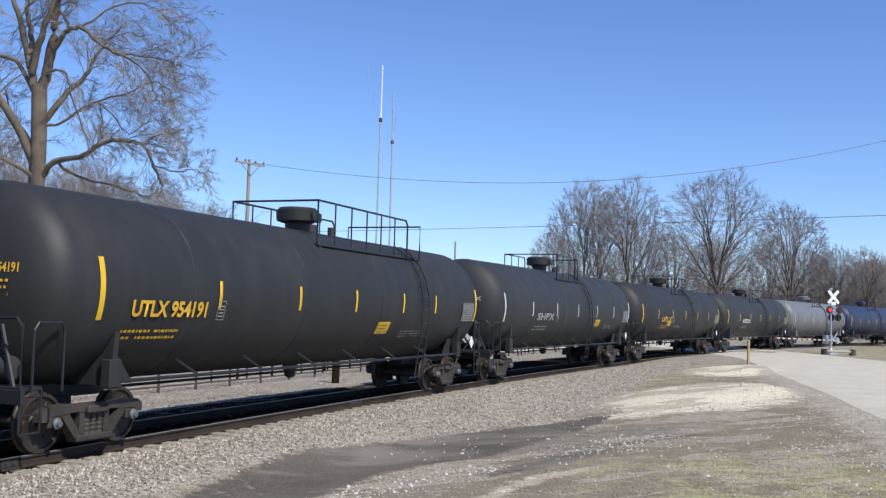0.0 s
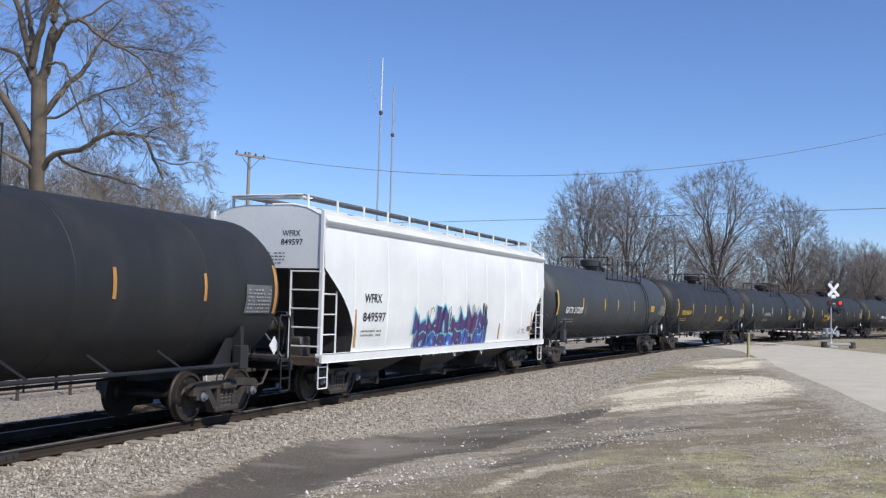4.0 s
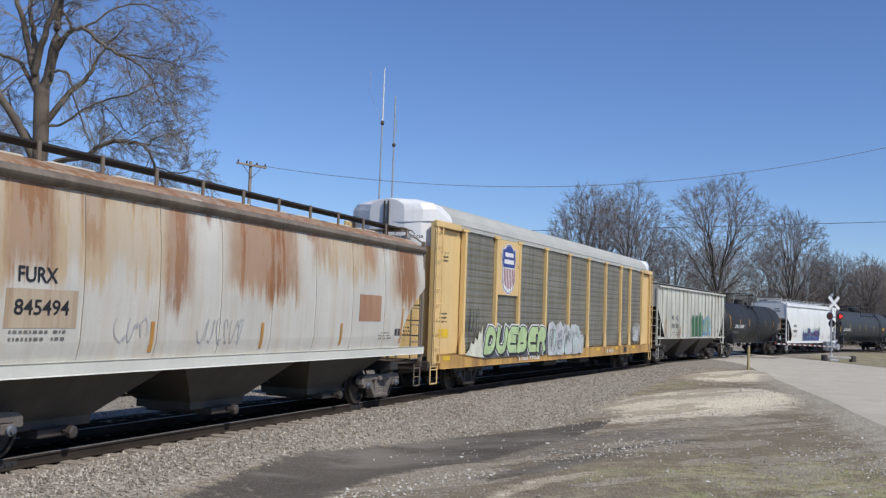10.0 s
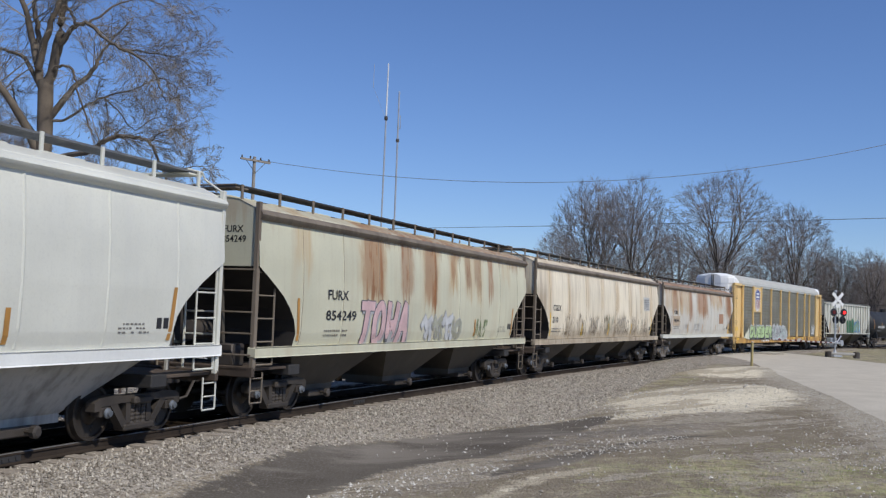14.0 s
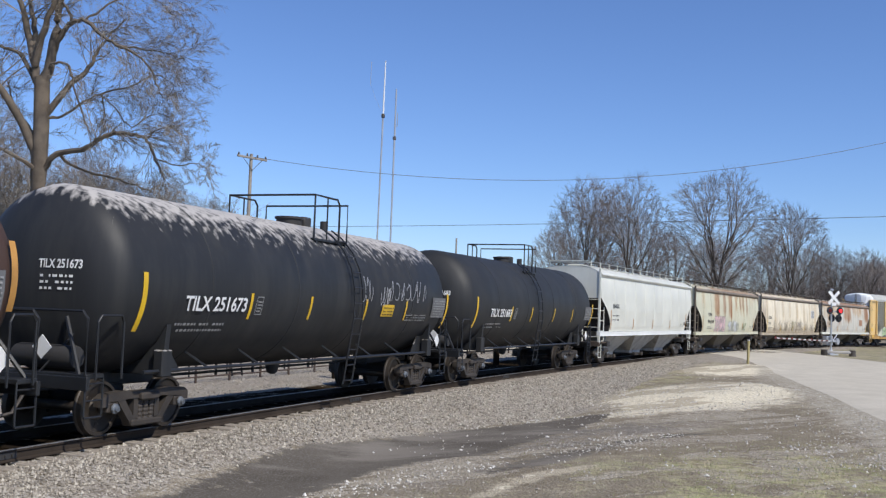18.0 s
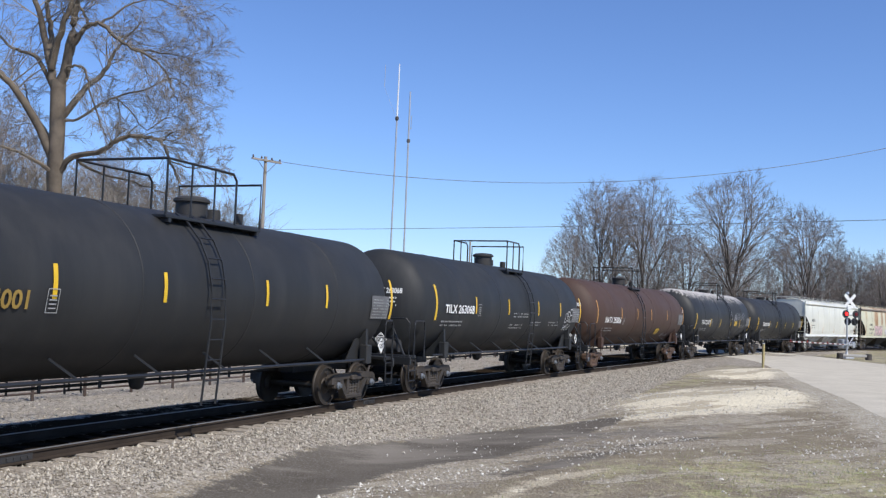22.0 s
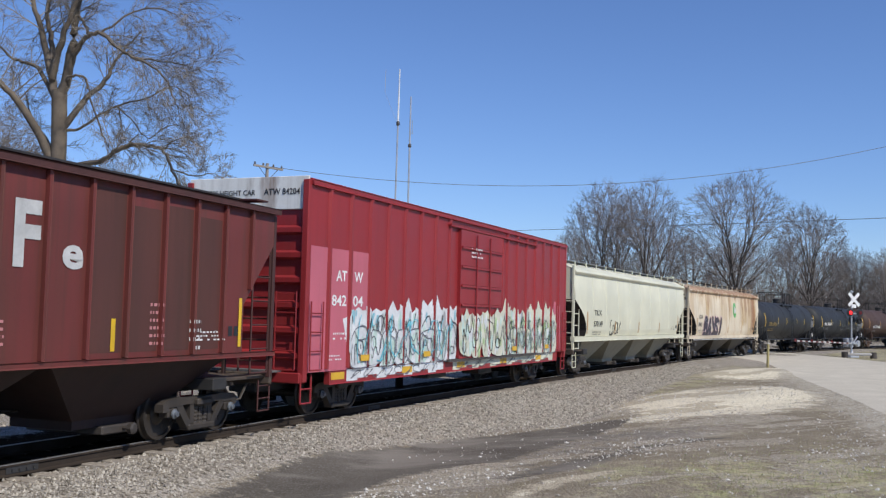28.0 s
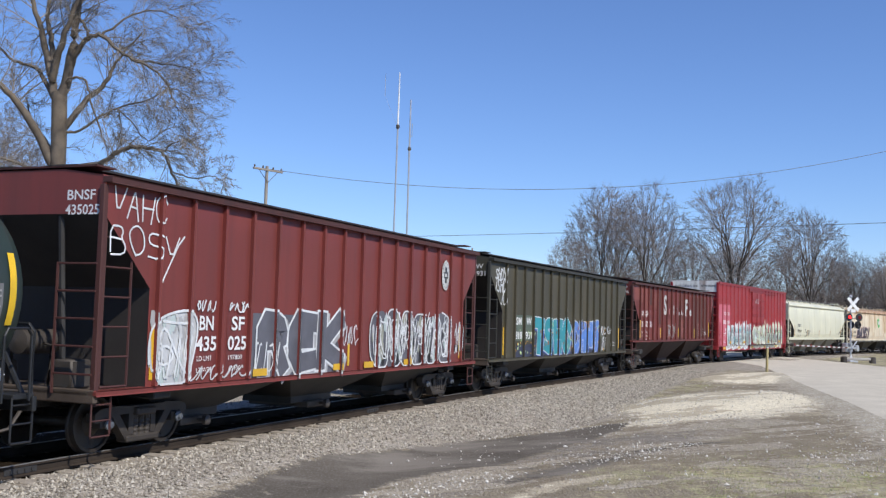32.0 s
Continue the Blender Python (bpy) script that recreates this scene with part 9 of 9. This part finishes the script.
for sx, face, z in ((-0.46, -1, 3.42), (0.46, -1, 3.42), (0.12, 1, 2.85), (0.75, 1, 2.85)):
    fy = -0.36 if face < 0 else 0.06
    lp = part("lamp", Shape().lathe([(face * 0.02, 0.30), (face * 0.05, 0.30), (face * 0.06, 0.27)], 20, "y", (sx, fy, z)), INK, sig)
    part("lamp_housing", Shape().lathe([(0.0, 0.1), (-face * 0.08, 0.15), (-face * 0.02, 0.17)], 14, "y", (sx, fy, z)), INK, lp)
    part("hood", Shape().tube([(sx + 0.15 * math.cos(q), fy + face * 0.04, z + 0.15 * math.sin(q)) for q in (0, 0.5, 1.0, 1.57, 2.1, 2.6, 3.14)], 0.02, 4), INK, lp)
    lens = part("lens", Shape().lathe([(-0.02, 0.02), (-0.02, 0.145), (0.0, 0.15)], 18, "y"), LENS_OFF, lp, at=pose(sx, fy + face * 0.085, z))
    if face < 0:
        # the glowing bulb plate comes to the front and draws back, as the lamps flash by turns
        bulb = Shape().lathe([(-0.012, 0.02), (-0.012, 0.13), (-0.002, 0.135)], 18, "y")
        LAMPS.append((part("flasher", bulb, LENS_ON, lp, at=pose(sx, fy + face * 0.14, z)), sx, z, fy))
part("gate_motor", Shape().box(-0.32, 0.32, 0.12, 0.62, 0.75, 1.45, 0.05), GALV, sig)
gate = tagged(new("crossing_gate", None), "lowered crossing gate arm with faded red and white stripes", "crossing gate")
g0, g1 = Vector((SX - 0.3, SY - 0.2, sz + 1.08)), Vector((SX - 6.5, SY - 6.0, 1.10))
dv = (g1 - g0)
gate.matrix_basis = Matrix.Translation(g0) @ dv.to_track_quat("X", "Z").to_matrix().to_4x4()
n = 22
GATERED = plain("faded_dark_red_stripe", (0.12, 0.035, 0.03), 0.6)
for k in range(n):
    part("stripe", kept("gate_red" if k % 2 else "gate_white", lambda: Shape().box(0, dv.length / n, -0.025, 0.025, -0.05, 0.05, 0.006).mesh("stripe", GATERED if k % 2 else WHITE_OLD)), None, gate, at=pose(dv.length * k / n, 0, 0))
for u in (0.35, 0.7, 0.98):
    part("gate_lamp", Shape().lathe([(0.05, 0.03), (0.11, 0.04), (0.13, 0.02)], 8, "z", (dv.length * u, 0, 0)), RED, gate)
part("counterweight", Shape().box(-1.5, 0.0, -0.05, 0.05, -0.08, 0.08, 0.02).lathe([(-0.08, 0.05), (-0.08, 0.24), (0.08, 0.24), (0.08, 0.05)], 16, "y", (-1.2, 0, 0)), GALV, gate)
part("gate_lever", Shape().tube([(-0.2, 0.1, 0.0), (-0.9, 0.12, 0.55)], 0.05, 6), GALV, gate)
cab = tagged(new("signal_barrier", None), "low concrete barrier with barrels beside the crossing signal", "barrier")
cab.matrix_basis = pose(SX - 0.2, SY - 1.6, gz(SX, SY - 1.6), 0, 0, 4)
part("beam", Shape().box(-0.95, 1.0, -0.14, 0.14, 0.2, 0.40, 0.04), CONCRETE, cab)
for x in (-1.1, 1.1):
    part("drum", Shape().lathe([(-0.02, 0.05), (0.0, 0.24), (0.44, 0.24), (0.47, 0.2)], 14, "z", (x, 0, 0)), STEEL, cab, smooth=40)
mp = tagged(new("marker_post", None), "short square timber post with yellow paint", "post")
mp.matrix_basis = pose(16.45, 54.2, gz(16.45, 54.2), 0, 1.0, 20)
part("post", Shape().box(-0.055, 0.055, -0.055, 0.055, -0.2, 1.35, 0.012), plain("faded_yellow_post", (0.40, 0.33, 0.15), 0.8), mp)
part("cap", Shape().box(-0.06, 0.06, -0.06, 0.06, 1.352, 1.40, 0.015), WHITE_OLD, mp)

# ---------------------------------------------------------------- pipe fence and loading yard beyond the line
fence = tagged(new("pipe_fence", None), "low dark brown pipe rail fence beyond the track", "fence")
RUSTPIPE = plain("brown_painted_pipe", (0.075, 0.052, 0.042), 0.7, 0, 0.3, 4)
for k in range(46):
    s = -30 + 1.9 * k
    p = on_track(s, -7.5)
    z = gz(p.x, p.y)
    part("post", kept("fence_post", lambda: Shape().tube([(0, 0, -0.1), (0, 0, 0.9)], 0.045, 8).mesh("post", RUSTPIPE)), None, fence, at=pose(p.x, p.y, z))
    if k:
        for h in (0.2, 0.5, 0.82):
            part("rail", Shape().tube([on_track(s - 1.9, -7.5, z + h), on_track(s, -7.5, z + h)], 0.03, 6), RUSTPIPE, fence)
for x, y in ((-3.92, 37.9), (-2.2, 37.7), (2.6, 47.5)):
    b = tagged(new("timber_post", None), "short dark timber post beside the pipe fence", "post", "posts by the fence")
    b.matrix_basis = pose(x, y, gz(x, y), 0, 0, 20)
    part("post", Shape().box(-0.12, 0.12, -0.12, 0.12, -0.2, 0.95, 0.02), TIE, b)
shed = tagged(new("loading_shed", None), "low pale metal loading bin behind the fence", "shed")
q = on_track(-2, -15)
shed.matrix_basis = pose(q.x, q.y, gz(q.x, q.y), 0, 0, 66)
SHEET = paint("pale_corrugated_sheet", (0.55, 0.56, 0.56), 0.5, (0.35, 0.33, 0.3), 0.3)
part("wall", Shape().box(-3.4, 3.4, -1.2, 1.2, -0.1, 1.5, 0.02), SHEET, shed)
part("lid", Shape().prism([(-1.35, 1.5), (1.35, 1.5), (1.3, 1.58), (0, 1.85), (-1.3, 1.58)], "x", -3.5, 3.5), SHEET, shed)
for k in range(9):
    part("rib", Shape().box(-3.3 + 0.82 * k, -3.22 + 0.82 * k, -1.24, -1.2, 0, 1.48), SHEET, shed)
tankb = tagged(new("pale_post", None), "white capped post beside the track fence", "post")
q = on_track(2.5, -6.6)
tankb.matrix_basis = pose(q.x, q.y, gz(q.x, q.y))
part("pipe", Shape().tube([(0, 0, -0.1), (0, 0, 1.3)], 0.12, 10), WHITE_OLD, tankb)

# ---------------------------------------------------------------- ties, stones, grass
ties = tagged(new("railway_ties", None), "weathered timber ties half sunk in the ballast", "tie", kind="structure")
tie_mesh = Shape().box(-1.30, 1.30, -0.115, 0.115, -0.32, -0.165, 0.012).mesh("tie", TIE)
rt = random.Random(9)
for k in range(190):
    s = -36 + 0.52 * k
    a = np.interp(s, S_ALL, A_ALL)
    p = on_track(s, rt.uniform(-0.05, 0.05))
    if not 19 < s < 35:
        part("tie", tie_mesh, None, ties, at=pose(p.x, p.y, rt.uniform(-0.012, 0.008), 0, 0, -math.degrees(a) + rt.uniform(-1.2, 1.2)))
joint = kept("joint_bar", lambda: Shape().box(-0.32, 0.32, -0.03, -0.012, -0.14, -0.04, 0.006).box(-0.22, -0.19, -0.05, -0.03, -0.11, -0.07).box(-0.08, -0.05, -0.05, -0.03, -0.11, -0.07).box(0.06, 0.09, -0.05, -0.03, -0.11, -0.07).box(0.2, 0.23, -0.05, -0.03, -0.11, -0.07).mesh("joint_bar", DARK))
for s in (-29.5, -17.6, -5.7, 6.2):
    a = np.interp(s, S_ALL, A_ALL)
    p = on_track(s, 0.755)
    part("joint_bar", joint, None, ties, at=pose(p.x, p.y, 0, 0, 0, 90 - math.degrees(a)))


def stone_field(name, label, pts, sizes, mat, seed):
    """Loose stones, each a small irregular lump."""
    rnd = np.random.RandomState(seed)
    pts, sizes = np.asarray(pts), np.asarray(sizes)
    unit = np.array([(1, 0, 0), (-1, 0, 0), (0, 1, 0), (0, -1, 0), (0, 0, 1), (0, 0, -0.6)], float)
    faces = np.array([(0, 2, 4), (2, 1, 4), (1, 3, 4), (3, 0, 4), (2, 0, 5), (1, 2, 5), (3, 1, 5), (0, 3, 5)])
    n = len(pts)
    z = ground_z(pts[:, 0], pts[:, 1])
    v = unit[None] * (1 + rnd.uniform(-0.35, 0.35, (n, 6, 3))) + rnd.uniform(-0.3, 0.3, (n, 6, 3))
    v = v * sizes[:, None, None] * rnd.uniform(0.6, 1.1, (n, 1, 3))
    v += np.stack([pts[:, 0], pts[:, 1], z + sizes * 0.25], -1)[:, None]
    f = (faces[None] + 6 * np.arange(n)[:, None, None]).reshape(-1, 3)
    me = bpy.data.meshes.new(name)
    me.from_pydata(v.reshape(-1, 3).tolist(), [], f.tolist())
    me.materials.append(mat)
    return tagged(new(name, me), label, "stones", kind="stuff")


def stone_mat(name, a, b):
    m, nt, bs = node_mat(name, 0.9)
    g = nt.nodes.new("ShaderNodeNewGeometry")
    c = mixc(nt, g.outputs["Random Per Island"], a, b)
    c = mixc(nt, math_node(nt, "MULTIPLY", ramp(nt, noise_fac(nt, coords(nt), 60, 3), 0.4, 0.7), 0.35), c, tone(a, 0.7))
    nt.links.new(c, bs.inputs["Base Color"])
    return m


rs = np.random.RandomState(4)
n = 76000
s = -34 + 75 * rs.rand(n) ** 1.5
d = np.where(rs.rand(n) < 0.9, rs.uniform(0.85, 4.9, n), rs.uniform(-9.0, -4.2, n))
keep = ~((s > 17) & (s < 37)) & (d < shoulder_edge(s) + rs.uniform(-0.5, 0.12, n)) & ((d > 1.3) | (d < 0) | (rs.rand(n) < 0.35))
P = np.array([on_track(a, b)[:2] for a, b in zip(s[keep], d[keep])])
stone_field("ballast_stones", "loose grey crushed stone of the track ballast", P, 0.013 + 0.032 * rs.rand(len(P)) ** 2, stone_mat("ballast_stone", (0.16, 0.136, 0.105), (0.57, 0.515, 0.425)), 5)
n = 60000
X, Y = rs.uniform(-2.5, 15, n), 12 + 40 * rs.rand(n) ** 1.4
ok = ((near_line(X, Y, LANE, 0.2) < 0.5) | ((Y > 20) & (rs.rand(n) < 0.3))) & (near_line(X, Y, ROAD, 0.05) < 0.2) & (track_pos(X, Y)[1] > 3.6)
wgt = 0.07 + 0.22 * near_line(X, Y, LANE, 0.5) + 0.25 * near_line(X, Y, [(10.6, 18, 1.6), (10.8, 24, 1.6), (12.4, 32, 1.4)], 0.7) + 0.9 * near_line(X, Y, [(-1.8, 15.2, 0.35), (-0.6, 17.4, 0.45), (1.1, 19.3, 0.25)], 0.7) + 0.8 * near_line(X, Y, [(2.0, 20.6, 0.4), (3.7, 22.5, 0.7), (5.6, 25.0, 0.5)], 0.7) + 0.9 * near_line(X, Y, [(0.8, 25.0, 0.2), (3.6, 28.3, 0.4), (5.4, 29.6, 0.6), (8.3, 33.0, 0.7)], 0.7) + 0.5 * blob(X, Y, 8.9, 22.5, 1.2, 2.2, 0) + 0.4 * blob(X, Y, 9.6, 36.2, 6.4, 3.0, 50)
ok &= rs.rand(n) < wgt
P = np.stack([X[ok], Y[ok]], -1)
stone_field("loose_gravel", "scattered pale gravel on the verge", P, 0.009 + 0.032 * rs.rand(len(P)) ** 3.2, stone_mat("pale_stone", (0.30, 0.265, 0.215), (0.78, 0.74, 0.67)), 6)
n = 60000
X, Y = rs.uniform(-1.5, 13, n), 11 + 34 * rs.rand(n) ** 1.2
dens = np.clip(blob(X, Y, 7.2, 18.4, 3.0, 3.9, 8) + 0.45 * blob(X, Y, 3.2, 12, 5, 4.5, 20) + 0.35 * blob(X, Y, 9, 22, 2.5, 3.5, 0) + 0.6 * near_line(X, Y, [(3.6, 34.4, 0.4), (7.0, 38.9, 0.8), (11.2, 46.8, 0.9)], 0.8) + 0.06, 0, 1)
dens *= 0.25 + 0.75 * sstep(np.sin(1.9 * X + 1.3 * np.sin(1.1 * Y)) * np.sin(1.4 * Y + 0.7 * X) + 0.6 * np.sin(5.1 * X + 2 * Y) * np.sin(4.3 * Y - X), -0.3, 0.5)
ok = (rs.rand(n) < dens) & (near_line(X, Y, LANE, 0.2) < 0.4) & (near_line(X, Y, ROAD, 0.05) < 0.1) & (track_pos(X, Y)[1] > 4.4)
X, Y = X[ok], Y[ok]
n = len(X)
Z = ground_z(X, Y)
an, hh, lean = rs.uniform(0, 6.28, n), rs.uniform(0.02, 0.075, n), rs.uniform(-0.05, 0.05, (n, 2))
w = 0.006
vx = np.stack([np.stack([X - np.cos(an) * w, Y - np.sin(an) * w, Z - 0.01], -1), np.stack([X + np.cos(an) * w, Y + np.sin(an) * w, Z - 0.01], -1), np.stack([X + lean[:, 0], Y + lean[:, 1], Z + hh], -1)], 1)
me = bpy.data.meshes.new("dry_grass")
me.from_pydata(vx.reshape(-1, 3).tolist(), [], np.arange(3 * n).reshape(-1, 3).tolist())
gmat, nt, bs = node_mat("dry_grass_blade", 0.8)
g = nt.nodes.new("ShaderNodeNewGeometry")
nt.links.new(ramp(nt, g.outputs["Random Per Island"], 0.3, 0.7, (0.52, 0.44, 0.28, 1), (0.23, 0.27, 0.08, 1)), bs.inputs["Base Color"])
me.materials.append(gmat)
tagged(new("dry_grass", me), "short dry and greenish grass blades", "grass", kind="stuff")

# ---------------------------------------------------------------- what moves


def car_pose(i, t):
    s = COUPLE[i] - length(i) / 2 + SPEED * (t - 16) + 0.5 * SLOWING * (t - 16) ** 2
    half = length(i) / 2 - (4.2 if i == 11 else 2.3)
    a, b = on_track(s - half), on_track(s + half)
    d = b - a
    m = (a + b) / 2
    return Matrix.Translation((m.x, m.y, 0)) @ Matrix.Rotation(math.atan2(d.y, d.x), 4, "Z"), s


def motions():
    for i, car in enumerate(train):
        walk(car, [(t, car_pose(i, t)[0]) for t in np.arange(0, 32.01, 1.0)])
        # wheels turn while the car is on the stretch before the camera
        seen = [f for f in range(0, 961) if -60 < car_pose(i, f / FPS)[1] < 110]
        f0, f1 = seen[0], seen[-1]
        for w, dx in WHEELS[car.name]:
            rows = [(0.0, pose(dx, 0, WHEEL_R))] if f0 > 0 else []
            for f in range(f0, f1 + 1):
                t = f / FPS
                turn = math.degrees((SPEED * (t - 16) + 0.5 * SLOWING * (t - 16) ** 2 - SPEED * (f0 / FPS - 16)) / WHEEL_R) % 360
                rows.append((t, pose(dx, 0, WHEEL_R, 0, turn, 0)))
            if f1 < 960:
                rows.append((32.0, rows[-1][1]))
            walk(w, rows)
    # flashing lamps: each glowing plate faces the road for half a second, then draws back behind its lens
    for k, (lamp, x, z, y) in enumerate(LAMPS):
        def plate(lit):
            return pose(x, y - (0.125 if lit else 0.03), z)
        rows = [(0.0, plate(k == 0))]
        for h in range(66):
            t = 0.1 + 0.485 * h
            if t < 31.9:
                rows += [(t - 0.02, plate((h % 2 == 0) == (k == 0))), (t + 0.02, plate((h % 2 == 0) == (k == 1)))]
        rows.append((32.0, rows[-1][1]))
        walk(lamp, rows)


motions()
